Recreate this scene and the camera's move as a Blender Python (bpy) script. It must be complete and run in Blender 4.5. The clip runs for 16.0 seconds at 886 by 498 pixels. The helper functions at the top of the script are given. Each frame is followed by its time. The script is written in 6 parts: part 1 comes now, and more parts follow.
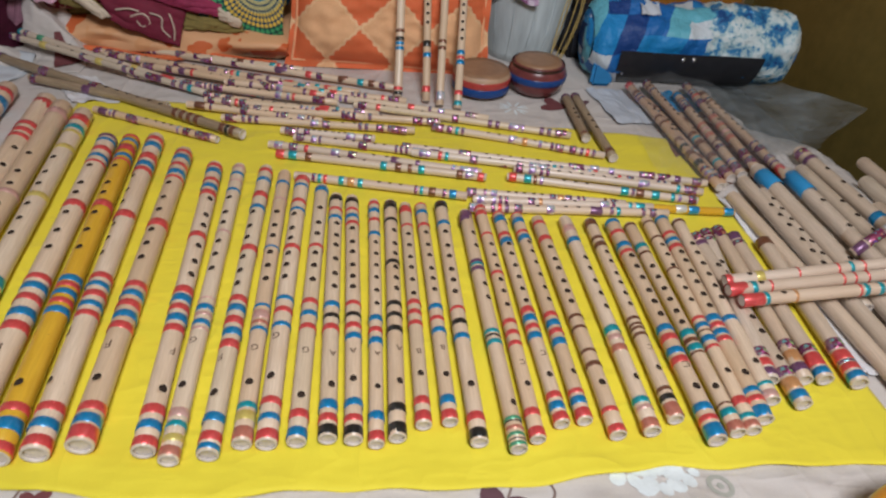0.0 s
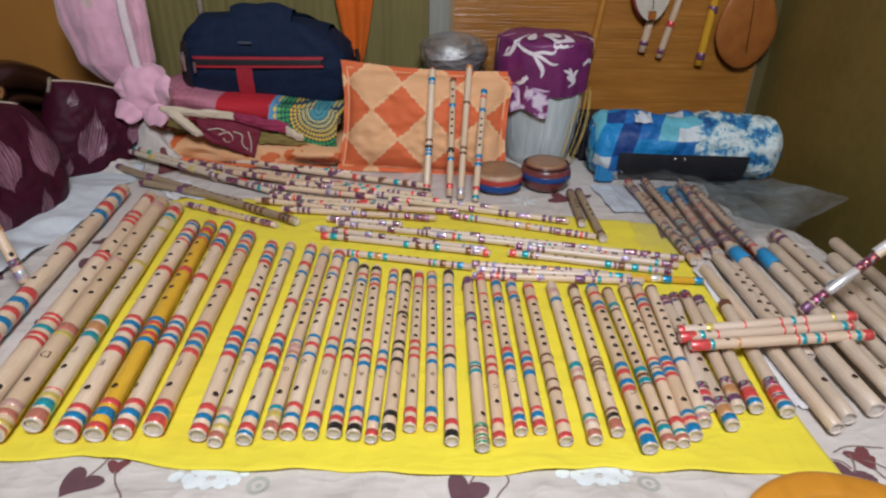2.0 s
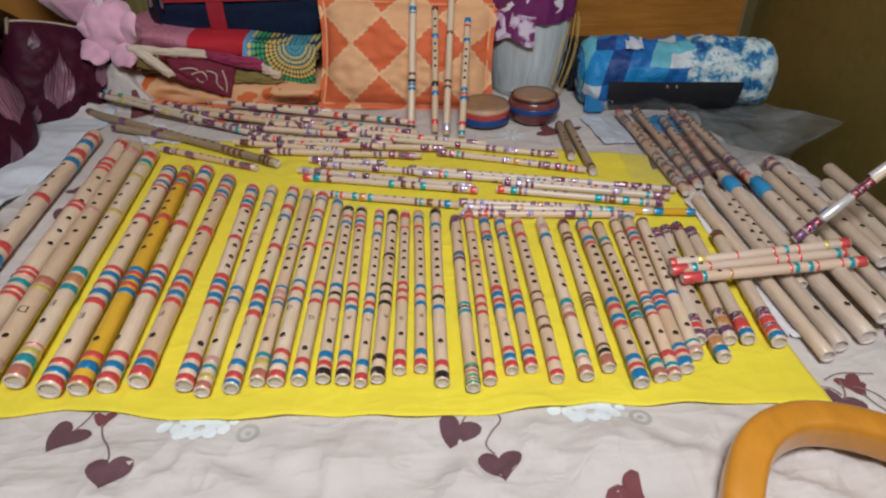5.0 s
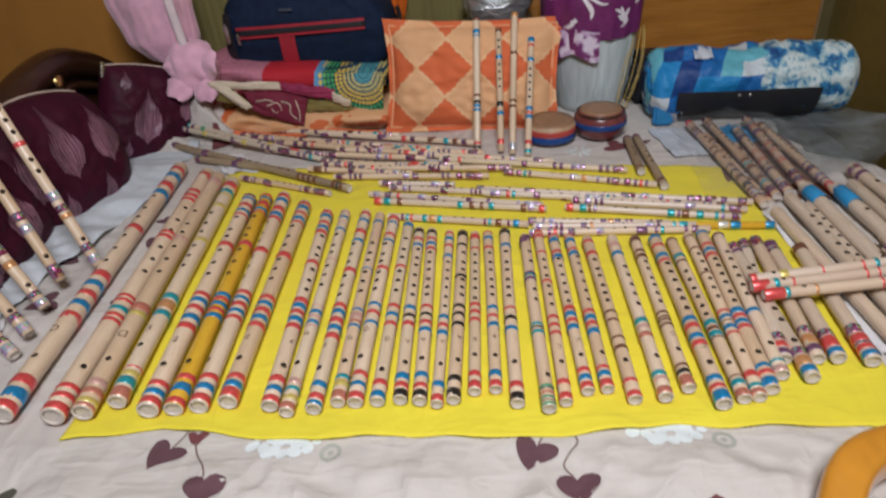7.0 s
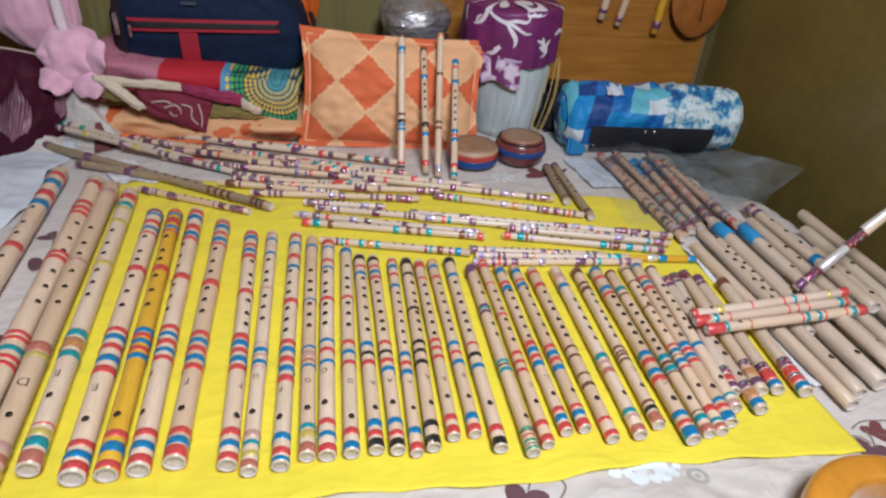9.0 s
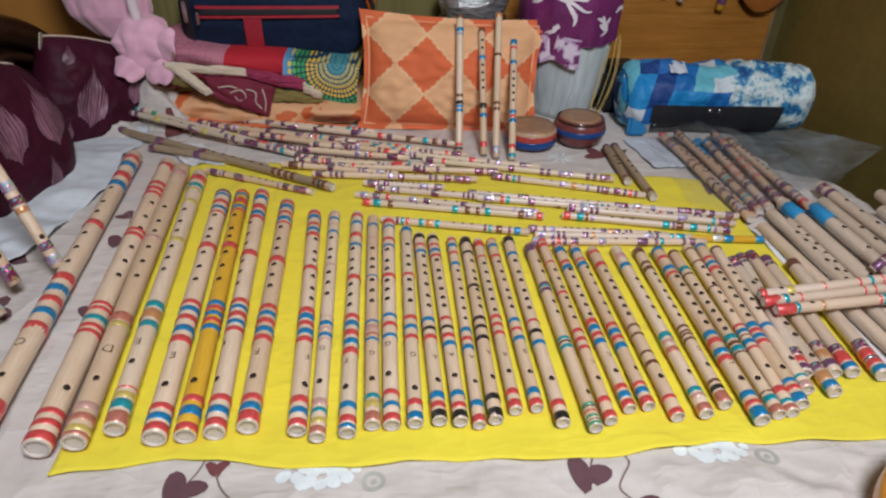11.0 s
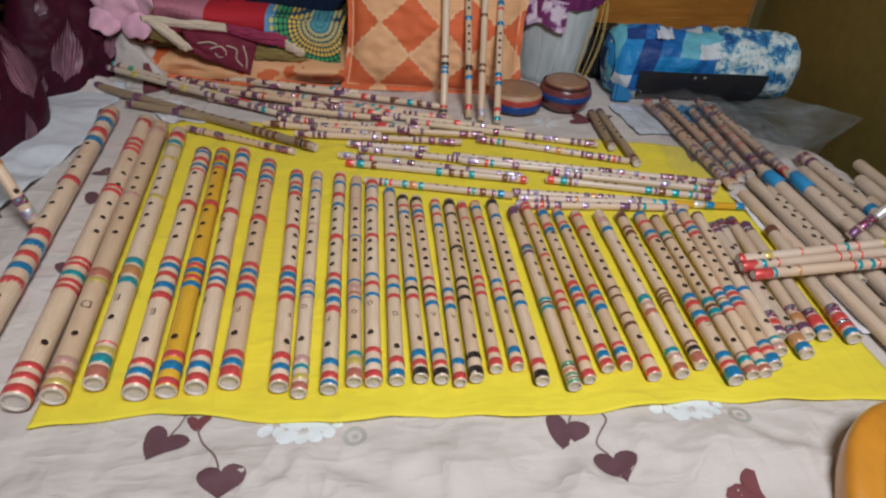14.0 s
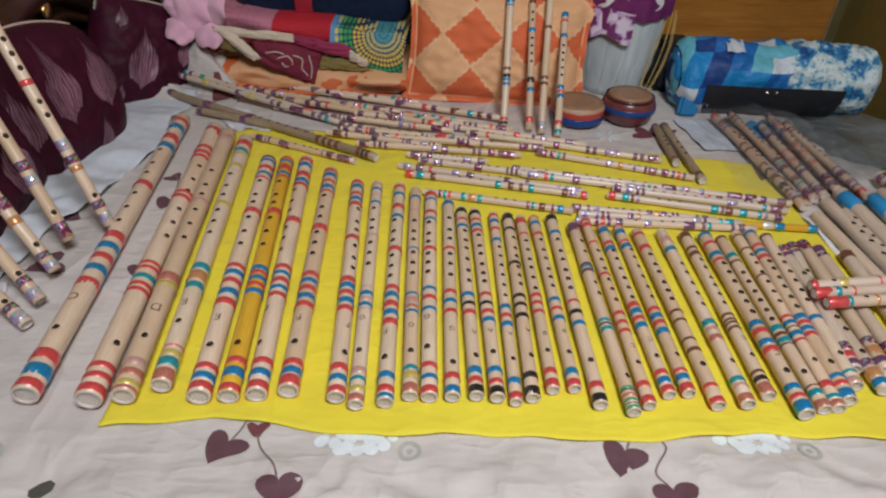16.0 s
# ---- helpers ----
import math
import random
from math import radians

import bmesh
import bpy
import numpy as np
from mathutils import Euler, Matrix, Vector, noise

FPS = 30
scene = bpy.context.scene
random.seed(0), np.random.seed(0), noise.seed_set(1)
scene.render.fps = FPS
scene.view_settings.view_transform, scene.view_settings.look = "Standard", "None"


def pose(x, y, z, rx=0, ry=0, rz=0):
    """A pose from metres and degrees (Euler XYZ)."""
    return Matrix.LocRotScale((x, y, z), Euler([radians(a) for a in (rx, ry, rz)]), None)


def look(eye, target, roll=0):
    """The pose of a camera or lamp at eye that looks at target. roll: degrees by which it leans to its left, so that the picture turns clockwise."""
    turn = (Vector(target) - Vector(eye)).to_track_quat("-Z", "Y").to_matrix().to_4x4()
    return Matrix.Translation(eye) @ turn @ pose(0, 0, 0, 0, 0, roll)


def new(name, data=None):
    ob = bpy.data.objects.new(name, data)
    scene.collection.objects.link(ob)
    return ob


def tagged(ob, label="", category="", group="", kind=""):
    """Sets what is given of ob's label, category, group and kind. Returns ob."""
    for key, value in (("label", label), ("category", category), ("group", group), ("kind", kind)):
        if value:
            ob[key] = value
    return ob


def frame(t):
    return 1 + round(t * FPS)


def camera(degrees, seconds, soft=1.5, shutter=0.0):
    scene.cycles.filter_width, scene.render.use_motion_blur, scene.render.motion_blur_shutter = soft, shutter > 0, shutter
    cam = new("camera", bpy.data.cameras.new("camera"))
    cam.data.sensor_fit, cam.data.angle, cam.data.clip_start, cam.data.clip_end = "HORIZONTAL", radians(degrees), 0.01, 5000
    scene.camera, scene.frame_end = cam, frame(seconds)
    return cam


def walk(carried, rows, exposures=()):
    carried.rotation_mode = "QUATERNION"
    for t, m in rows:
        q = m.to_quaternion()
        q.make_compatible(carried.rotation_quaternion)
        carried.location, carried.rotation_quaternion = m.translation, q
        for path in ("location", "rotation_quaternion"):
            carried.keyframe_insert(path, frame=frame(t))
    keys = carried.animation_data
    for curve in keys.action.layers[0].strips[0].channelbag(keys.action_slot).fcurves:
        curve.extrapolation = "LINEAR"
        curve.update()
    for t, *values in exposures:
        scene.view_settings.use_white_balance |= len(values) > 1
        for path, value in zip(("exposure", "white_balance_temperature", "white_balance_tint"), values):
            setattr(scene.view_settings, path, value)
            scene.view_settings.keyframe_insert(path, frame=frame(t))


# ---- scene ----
cam = camera(70.5, 16.0, soft=2.3, shutter=0.6)
PATH = [
    (0, (0.162, -0.306, 0.968), (0.43, 1.25, -0.26), 5.2),
    (0.5, (0.183, -0.364, 0.975), (0.441, 1.221, -0.218), 5.6),
    (1, (0.226, -0.44, 0.991), (0.451, 1.158, -0.19), 2.6),
    (1.5, (0.226, -0.494, 1.005), (0.309, 1.24, 0.013), 2.5),
    (2, (0.241, -0.514, 1.016), (0.295, 1.252, 0.078), 1.1),
    (2.5, (0.247, -0.519, 1.014), (0.327, 1.234, 0.053), 0.4),
    (3, (0.237, -0.528, 1.013), (0.293, 1.208, 0.023), 0.3),
    (3.5, (0.237, -0.519, 1.003), (0.271, 1.21, -0.001), 0.3),
    (4, (0.239, -0.503, 1.005), (0.303, 1.183, -0.069), 0.5),
    (6.5, (0.261, -0.487, 1.003), (0.292, 1.172, -0.114), -2.2),
    (7, (0.241, -0.496, 1.019), (0.115, 1.196, -0.04), -5.3),
    (7.5, (0.235, -0.49, 1.03), (0.187, 1.265, 0.071), -1.7),
    (8, (0.132, -0.468, 1.063), (0.027, 1.318, 0.169), -0.6),
    (8.2, (0.092, -0.466, 1.076), (0.054, 1.327, 0.193), 0.4),
    (8.5, (0.106, -0.442, 1.05), (0.309, 1.308, 0.104), 1.2),
    (9, (0.09, -0.432, 1.032), (0.435, 1.237, -0.016), 4.3),
    (9.2, (0.094, -0.426, 1.036), (0.411, 1.232, -0.036), 4.1),
    (11.3, (0.074, -0.445, 1.015), (0.255, 1.224, -0.074), 1.6),
    (11.5, (0.076, -0.444, 1.012), (0.278, 1.21, -0.095), 1.5),
    (12, (0.078, -0.456, 1.02), (0.335, 1.192, -0.084), 1.4),
    (12.5, (0.077, -0.452, 1.013), (0.293, 1.212, -0.077), 0.5),
    (13, (0.076, -0.445, 1.01), (0.289, 1.179, -0.139), 1.4),
    (13.5, (0.077, -0.446, 1.014), (0.292, 1.188, -0.119), 1.8),
    (14, (0.074, -0.449, 1.011), (0.309, 1.159, -0.155), 3.6),
    (14.5, (0.074, -0.442, 1.011), (0.273, 1.17, -0.156), 0.9),
    (15, (0.073, -0.433, 1.014), (0.253, 1.183, -0.151), 3.7),
    (15.5, (0.064, -0.439, 1.018), (0.15, 1.19, -0.139), 2.6),
    (16, (0.063, -0.439, 1.02), (0.138, 1.189, -0.139), 2.2),
]
EXPOSURES = ((0.0, -0.32, 6390, 10), (0.5, -0.2, 6340, 10), (1.0, -0.46, 6390, 10), (2.0, -0.13, 6240, 10), (2.5, -0.04, 6140, 10), (4.0, -0.28, 6390, 10), (6.5, -0.3, 6390, 10), (7.0, -0.28, 6390, 10), (7.5, 0.0, 6150, 10), (8.0, 0.24, 5850, 10), (8.5, 0.15, 6050, 10), (9.0, 0.02, 6050, 10), (11.5, -0.22, 6290, 10), (12.5, -0.26, 6330, 10), (14.0, -0.4, 6390, 10), (16.0, -0.4, 6390, 10))
walk(cam, [(t, look(eye, target, roll)) for t, eye, target, roll in PATH], EXPOSURES)

# ---- world, lamp ----
B = 0.45                       # height of the bed's top
world = bpy.data.worlds.new("world")
scene.world = world
world.use_nodes = True
world.node_tree.nodes["Background"].inputs[0].default_value = (1.0, 0.97, 0.95, 1)
world.node_tree.nodes["Background"].inputs[1].default_value = 0.11


def lamp(name, m, size, watts, color):
    data = bpy.data.lights.new(name, "AREA")
    data.shape, data.size, data.energy, data.color = "DISK", size, watts, color
    ob = new(name, data)
    ob.matrix_world = m
    return ob


lamp("bulb_light", look((0.30, -0.68, 1.90), (0.12, 0.5, 0.45)), 0.50, 35.0, (0.968, 0.957, 0.99))

# ---- materials ----


def node(nt, kind, **values):
    n = nt.nodes.new(kind)
    for key, value in values.items():
        n.inputs[key.replace("_", " ")].default_value = value
    return n


def rgba(c):
    return (*c, 1) if len(c) == 3 else c


def ramp(nt, source, stops, mode="LINEAR"):
    n = nt.nodes.new("ShaderNodeValToRGB")
    n.color_ramp.interpolation = mode
    while len(n.color_ramp.elements) < len(stops):
        n.color_ramp.elements.new(0.5)
    for e, (at, c) in zip(n.color_ramp.elements, stops):
        e.position, e.color = at, rgba(c)
    nt.links.new(source, n.inputs[0])
    return n.outputs[0]


def math_node(nt, op, a, b=None):
    n = nt.nodes.new("ShaderNodeMath")
    n.operation = op
    for k, v in enumerate((a, b)):
        if v is None:
            continue
        if isinstance(v, (int, float)):
            n.inputs[k].default_value = v
        else:
            nt.links.new(v, n.inputs[k])
    return n.outputs[0]


def mixed(nt, factor, a, b, blend="MIX"):
    n = nt.nodes.new("ShaderNodeMix")
    n.data_type, n.blend_type = "RGBA", blend
    for slot, v in ((0, factor), (6, a), (7, b)):
        if isinstance(v, (int, float)):
            n.inputs[slot].default_value = v
        elif isinstance(v, tuple):
            n.inputs[slot].default_value = rgba(v)
        else:
            nt.links.new(v, n.inputs[slot])
    return n.outputs[2]


def coords(nt, scale=(1, 1, 1), kind="Object"):
    t = nt.nodes.new("ShaderNodeTexCoord")
    m = nt.nodes.new("ShaderNodeMapping")
    m.inputs["Scale"].default_value = scale
    nt.links.new(t.outputs[kind], m.inputs[0])
    return m.outputs[0]


def noise_of(nt, vector, scale, detail=4.0, rough=0.55):
    n = node(nt, "ShaderNodeTexNoise", Scale=scale, Detail=detail, Roughness=rough)
    nt.links.new(vector, n.inputs["Vector"])
    return n.outputs["Fac"]


def blank(name, rough=0.6, metal=0.0, **extra):
    mat = bpy.data.materials.new(name)
    mat.use_nodes = True
    nt = mat.node_tree
    p = nt.nodes["Principled BSDF"]
    p.inputs["Roughness"].default_value, p.inputs["Metallic"].default_value = rough, metal
    for key, value in extra.items():
        p.inputs[key.replace("_", " ")].default_value = value
    return mat, nt, p


def bump(nt, p, height, strength=0.3, distance=0.001):
    n = node(nt, "ShaderNodeBump", Strength=strength, Distance=distance)
    nt.links.new(height, n.inputs["Height"])
    nt.links.new(n.outputs[0], p.inputs["Normal"])


def plain(name, color, rough=0.6, metal=0.0, grain=60.0, vary=0.18, relief=0.25, depth=0.0008, stretch=(1, 1, 1), **extra):
    """A worn surface: colour varied by grain and by broad stains, with fine relief."""
    mat, nt, p = blank(name, rough, metal, **extra)
    v = coords(nt, stretch)
    fine, broad = noise_of(nt, v, grain), noise_of(nt, v, grain * 0.12, 3)
    dark, light = tuple(c * (1 - vary) for c in color), tuple(min(1, c * (1 + vary)) for c in color)
    c = mixed(nt, 0.5, ramp(nt, fine, [(0.3, dark), (0.7, light)]), ramp(nt, broad, [(0.35, dark), (0.65, light)]))
    nt.links.new(c, p.inputs["Base Color"])
    if relief:
        bump(nt, p, fine, relief, depth)
    return mat


def bamboo(name, pale, tan, streak=0.35, rough=0.38):
    mat, nt, p = blank(name, rough, 0.0)
    info = nt.nodes.new("ShaderNodeObjectInfo")
    t = nt.nodes.new("ShaderNodeTexCoord")
    shift = nt.nodes.new("ShaderNodeVectorMath")
    shift.operation = "MULTIPLY_ADD"
    nt.links.new(info.outputs["Random"], shift.inputs[1])
    shift.inputs[0].default_value = (37.0, 11.0, 5.0)
    nt.links.new(t.outputs["Object"], shift.inputs[2])
    m = nt.nodes.new("ShaderNodeMapping")
    m.inputs["Scale"].default_value = (0.05, 1, 1)
    nt.links.new(shift.outputs[0], m.inputs[0])
    fibre = noise_of(nt, m.outputs[0], 620.0, 3)
    m2 = nt.nodes.new("ShaderNodeMapping")
    m2.inputs["Scale"].default_value = (0.35, 1, 1)
    nt.links.new(shift.outputs[0], m2.inputs[0])
    stain = noise_of(nt, m2.outputs[0], 30.0, 5, 0.6)
    speck = noise_of(nt, shift.outputs[0], 330.0, 2)
    tone = math_node(nt, "ADD", math_node(nt, "MULTIPLY", stain, 0.75), math_node(nt, "MULTIPLY", math_node(nt, "SUBTRACT", info.outputs["Random"], 0.5), 0.35))
    c = ramp(nt, tone, [(0.2, tan), (0.55, pale)])
    again = math_node(nt, "FRACT", math_node(nt, "MULTIPLY", info.outputs["Random"], 7.31))
    c = mixed(nt, ramp(nt, again, [(0.0, (0.55, 0.55, 0.55)), (0.22, (0, 0, 0))]), c, (pale[0] * 0.86, pale[1] * 0.93, pale[2] * 0.90))
    c = mixed(nt, ramp(nt, again, [(0.76, (0, 0, 0)), (1.0, (0.6, 0.6, 0.6))]), c, (pale[0] * 1.0, pale[1] * 0.86, pale[2] * 0.70))
    c = mixed(nt, math_node(nt, "MULTIPLY", ramp(nt, fibre, [(0.42, (1, 1, 1)), (0.62, (0, 0, 0))]), streak), c, tuple(k * 0.7 for k in tan))
    c = mixed(nt, ramp(nt, speck, [(0.70, (0, 0, 0)), (0.78, (0.5, 0.5, 0.5))]), c, (0.22, 0.12, 0.06))
    nt.links.new(c, p.inputs["Base Color"])
    bump(nt, p, fibre, 0.15, 0.0004)
    p.inputs["Coat Weight"].default_value = 0.25
    p.inputs["Coat Roughness"].default_value = 0.25
    return mat


def tape(name, color, metal=0.38, rough=0.34):
    """Glossy satin tape, wound round in fine ridges, with lighter sheen patches mixed into its colour."""
    mat, nt, p = blank(name, rough, metal)
    v = coords(nt)
    ridge = noise_of(nt, coords(nt, (1, 0.06, 0.06)), 1500.0, 2)
    sheen_patch = noise_of(nt, coords(nt, (0.5, 1, 1)), 170.0, 2)
    c = mixed(nt, ramp(nt, sheen_patch, [(0.46, (0, 0, 0)), (0.66, (0.6, 0.6, 0.6))]), color, tuple(min(1, k * 1.15 + 0.07) for k in color))
    c = mixed(nt, ramp(nt, ridge, [(0.4, (0.25, 0.25, 0.25)), (0.6, (0, 0, 0))]), c, tuple(k * 0.55 for k in color))
    nt.links.new(c, p.inputs["Base Color"])
    bump(nt, p, ridge, 0.3, 0.0003)
    p.inputs["Coat Weight"].default_value = 0.5
    p.inputs["Coat Roughness"].default_value = 0.2
    return mat


def foil(name, base, other):
    """Holographic foil tape: small facets of changing hue."""
    mat, nt, p = blank(name, 0.22, 0.5)
    v = coords(nt)
    n = node(nt, "ShaderNodeTexVoronoi", Scale=260.0)
    nt.links.new(v, n.inputs["Vector"])
    hue = nt.nodes.new("ShaderNodeHueSaturation")
    hue.inputs["Color"].default_value = (0.90, 0.22, 0.38, 1)
    sep = nt.nodes.new("ShaderNodeSeparateColor")
    nt.links.new(n.outputs["Color"], sep.inputs[0])
    nt.links.new(sep.outputs[0], hue.inputs["Hue"])
    c = mixed(nt, ramp(nt, sep.outputs[1], [(0.55, (0, 0, 0)), (0.8, (0.8, 0.8, 0.8))]), base, hue.outputs[0])
    big = noise_of(nt, v, 45.0, 2)
    c = mixed(nt, ramp(nt, big, [(0.52, (0, 0, 0)), (0.62, (0.8, 0.8, 0.8))]), c, other)
    nt.links.new(c, p.inputs["Base Color"])
    bump(nt, p, n.outputs["Distance"], 0.8, 0.0010)
    return mat


def cloth(name, color, rough, grain, vary, wrinkle):
    """Woven cotton: fine weave, faint stains, and soft creases that run in several directions."""
    mat, nt, p = blank(name, rough, 0.0, Sheen_Weight=0.15)
    v = coords(nt)
    weave, stain = noise_of(nt, v, grain, 2), noise_of(nt, v, 6.0, 4)
    dark, light = tuple(c * (1 - vary) for c in color), tuple(min(1, c * (1 + vary)) for c in color)
    c = mixed(nt, 0.5, ramp(nt, weave, [(0.3, dark), (0.7, light)]), ramp(nt, stain, [(0.35, dark), (0.65, light)]))
    nt.links.new(c, p.inputs["Base Color"])
    folds = []
    for scale, stretch in ((9.0, (1.0, 0.35, 1)), (15.0, (0.4, 1.0, 1))):
        f = math_node(nt, "ABSOLUTE", math_node(nt, "SUBTRACT", noise_of(nt, coords(nt, stretch), scale, 3, 0.5), 0.5))
        folds.append(math_node(nt, "POWER", math_node(nt, "SUBTRACT", 1.0, math_node(nt, "MULTIPLY", f, 3.0)), 3.0))
    height = math_node(nt, "ADD", math_node(nt, "ADD", folds[0], math_node(nt, "MULTIPLY", folds[1], 0.6)), math_node(nt, "MULTIPLY", weave, 0.08))
    bump(nt, p, height, 0.55, wrinkle)
    return mat


M_BAMBOO = bamboo("bamboo", (0.800, 0.645, 0.487), (0.66, 0.478, 0.312), 0.28)
M_BAMBOO_PALE = bamboo("pale_bamboo", (0.76, 0.64, 0.53), (0.66, 0.51, 0.39), 0.2)
M_BAMBOO_RAW = bamboo("raw_bamboo", (0.69, 0.575, 0.46), (0.57, 0.45, 0.335), 0.35, 0.55)
M_BAMBOO_BROWN = bamboo("browned_bamboo", (0.62, 0.44, 0.30), (0.50, 0.32, 0.20), 0.35, 0.35)
M_BAMBOO_OLD = bamboo("greyed_bamboo", (0.40, 0.31, 0.20), (0.26, 0.18, 0.11), 0.5, 0.6)
M_BAMBOO_AMBER = bamboo("amber_lacquered_bamboo", (0.80, 0.50, 0.05), (0.70, 0.38, 0.03), 0.25, 0.25)
M_CUT = plain("cut_bamboo_end", (0.62, 0.56, 0.51), 0.75, grain=500)
# near-black colour stands for the shade inside finger and sound holes
M_HOLESHADE = plain("burnt_hole", (0.035, 0.02, 0.012), 0.9, grain=400)
M_INK = plain("pencil_mark", (0.11, 0.055, 0.035), 0.8, grain=300)
TAPES = {
    "R": tape("red_tape", (0.84, 0.098, 0.098)), "B": tape("blue_tape", (0.010, 0.280, 0.60)), "T": tape("teal_tape", (0.015, 0.40, 0.48)),
    "K": tape("black_tape", (0.03, 0.03, 0.028)), "N": tape("brown_tape", (0.22, 0.09, 0.05)), "G": tape("green_tape", (0.10, 0.42, 0.24)),
    "P": tape("pale_pink_tape", (0.78, 0.48, 0.42)), "S": tape("salmon_tape", (0.66, 0.24, 0.17)), "Y": tape("lemon_tape", (0.80, 0.66, 0.18)),
    "O": tape("orange_tape", (0.72, 0.36, 0.15)), "U": tape("mauve_tape", (0.20, 0.085, 0.19)), "W": tape("white_tape", (0.75, 0.75, 0.75)),
    "H": foil("holographic_tape", (0.27, 0.05, 0.12), (0.40, 0.24, 0.36)), "X": foil("silver_foil_tape", (0.80, 0.76, 0.82), (0.42, 0.20, 0.55)),
    "V": foil("wine_foil_tape", (0.28, 0.05, 0.08), (0.24, 0.08, 0.20)),
}
TAPES["C"] = plain("bright_blue_paper", (0.030, 0.29, 0.60), 0.5, grain=120, vary=0.08)
TAPE_WORDS = {"C": "bright blue", "R": "red", "B": "blue", "T": "teal", "K": "black", "N": "brown", "G": "green", "P": "pale pink", "S": "salmon", "Y": "lemon", "O": "orange", "U": "mauve", "W": "white", "H": "purple holographic", "X": "silver foil", "V": "wine-red foil"}

M_YELLOW = cloth("yellow_cloth", (0.80, 0.68, 0.040), 0.75, 900, 0.05, 0.0045)
M_SHEET = cloth("bedsheet_cotton", (0.59, 0.55, 0.515), 0.85, 700, 0.06, 0.0085)
M_PRINT = plain("plum_print", (0.125, 0.058, 0.072), 0.85, grain=700, vary=0.12)
M_PRINT_RED = plain("wine_print", (0.17, 0.05, 0.055), 0.85, grain=700, vary=0.15)
M_PRINT_WHITE = plain("white_print", (0.76, 0.83, 0.85), 0.85, grain=300, vary=0.1)
M_RING = plain("grey_ring_print", (0.42, 0.43, 0.38), 0.85, grain=300, vary=0.1)
M_STEM = plain("brown_stem_print", (0.22, 0.15, 0.13), 0.85, grain=700)
M_DARKWOOD = plain("dark_varnished_wood", (0.040, 0.015, 0.008), 0.34, grain=30, vary=0.45, stretch=(1, 1, 6), Coat_Weight=0.25)
M_ARMWOOD = plain("honey_varnished_wood", (0.58, 0.245, 0.026), 0.28, grain=30, vary=0.16, stretch=(2, 1, 1), Coat_Weight=0.5)
M_WALL = plain("khaki_wall", (0.120, 0.098, 0.036), 0.6, grain=40, vary=0.16, relief=0.2)
M_WALL_DARK = plain("dark_olive_paint", (0.195, 0.146, 0.040), 0.36, grain=40, vary=0.2, relief=0.2)
M_MAT = plain("khaki_curtain", (0.175, 0.150, 0.050), 0.8, grain=120, vary=0.15, stretch=(1, 1, 0.1))
M_GREYSTRIP = plain("grey_curtain_edge", (0.26, 0.27, 0.24), 0.7, grain=80, stretch=(1, 1, 0.1))
M_FLOOR = plain("cement_floor", (0.25, 0.22, 0.19), 0.7, grain=20)
M_CEILING = plain("ceiling_paint", (0.7, 0.68, 0.6), 0.8, grain=20)
M_BRASS = plain("brass", (0.7, 0.5, 0.2), 0.3, 1.0, grain=100)
M_STEEL = plain("steel", (0.7, 0.7, 0.7), 0.25, 1.0, grain=100)
M_BLACK = plain("black_nylon", (0.012, 0.013, 0.018), 0.55, grain=500, vary=0.3)
M_NAVY = plain("navy_nylon", (0.008, 0.018, 0.047), 0.8, grain=500, vary=0.3, Specular_IOR_Level=0.2)
M_REDPIPE = plain("red_webbing", (0.36, 0.018, 0.035), 0.6, grain=500)
M_WHITE = plain("white_paper", (0.52, 0.57, 0.64), 0.7, grain=60, vary=0.06)
M_PURPLE = plain("purple_satin", (0.16, 0.020, 0.125), 0.45, grain=120, vary=0.3)
M_SILVERPRINT = plain("silver_print", (0.74, 0.69, 0.76), 0.5, grain=200, vary=0.15)
M_DRUM = plain("grey_drum_cover", (0.50, 0.565, 0.58), 0.5, grain=70, vary=0.30, relief=0.5, depth=0.002, stretch=(1, 1, 0.08))
M_ROPE = plain("drum_rope", (0.55, 0.40, 0.12), 0.7, grain=300)
M_SKIN = plain("drum_skin", (0.32, 0.185, 0.105), 0.42, grain=60, vary=0.25)
M_CLAY = plain("wine_lacquered_clay", (0.17, 0.045, 0.045), 0.3, grain=80, vary=0.3)
M_RIM = plain("tan_drum_rim", (0.46, 0.30, 0.19), 0.55, grain=70, vary=0.2)
M_CREAM = plain("cream_clay", (0.60, 0.50, 0.40), 0.5, grain=80)
M_MAROON = plain("maroon_velvet", (0.046, 0.005, 0.017), 0.58, grain=200, vary=0.35, Specular_IOR_Level=0.18)
M_LEAF = plain("dusty_pink_leaf_print", (0.19, 0.090, 0.130), 0.45, grain=38, vary=0.75, stretch=(4, 1, 1))
M_PIPING = plain("cream_piping", (0.56, 0.45, 0.37), 0.6, grain=200)
M_PINK = plain("pink_gauze", (0.74, 0.42, 0.55), 0.8, grain=60, vary=0.15, Sheen_Weight=0.5)
M_PINKNET = plain("pale_pink_net", (0.62, 0.44, 0.46), 0.8, grain=200, vary=0.12)
M_ORANGECLOTH = plain("saffron_cloth", (0.62, 0.12, 0.005), 0.8, grain=300, vary=0.12)
M_MATTRESS = plain("dark_mattress_ticking", (0.085, 0.080, 0.062), 0.9, grain=200)
M_CRIMSON = plain("crimson_cotton", (0.27, 0.022, 0.075), 0.8, grain=200, vary=0.2)
M_OLIVE = plain("olive_blanket", (0.22, 0.17, 0.05), 0.9, grain=200)
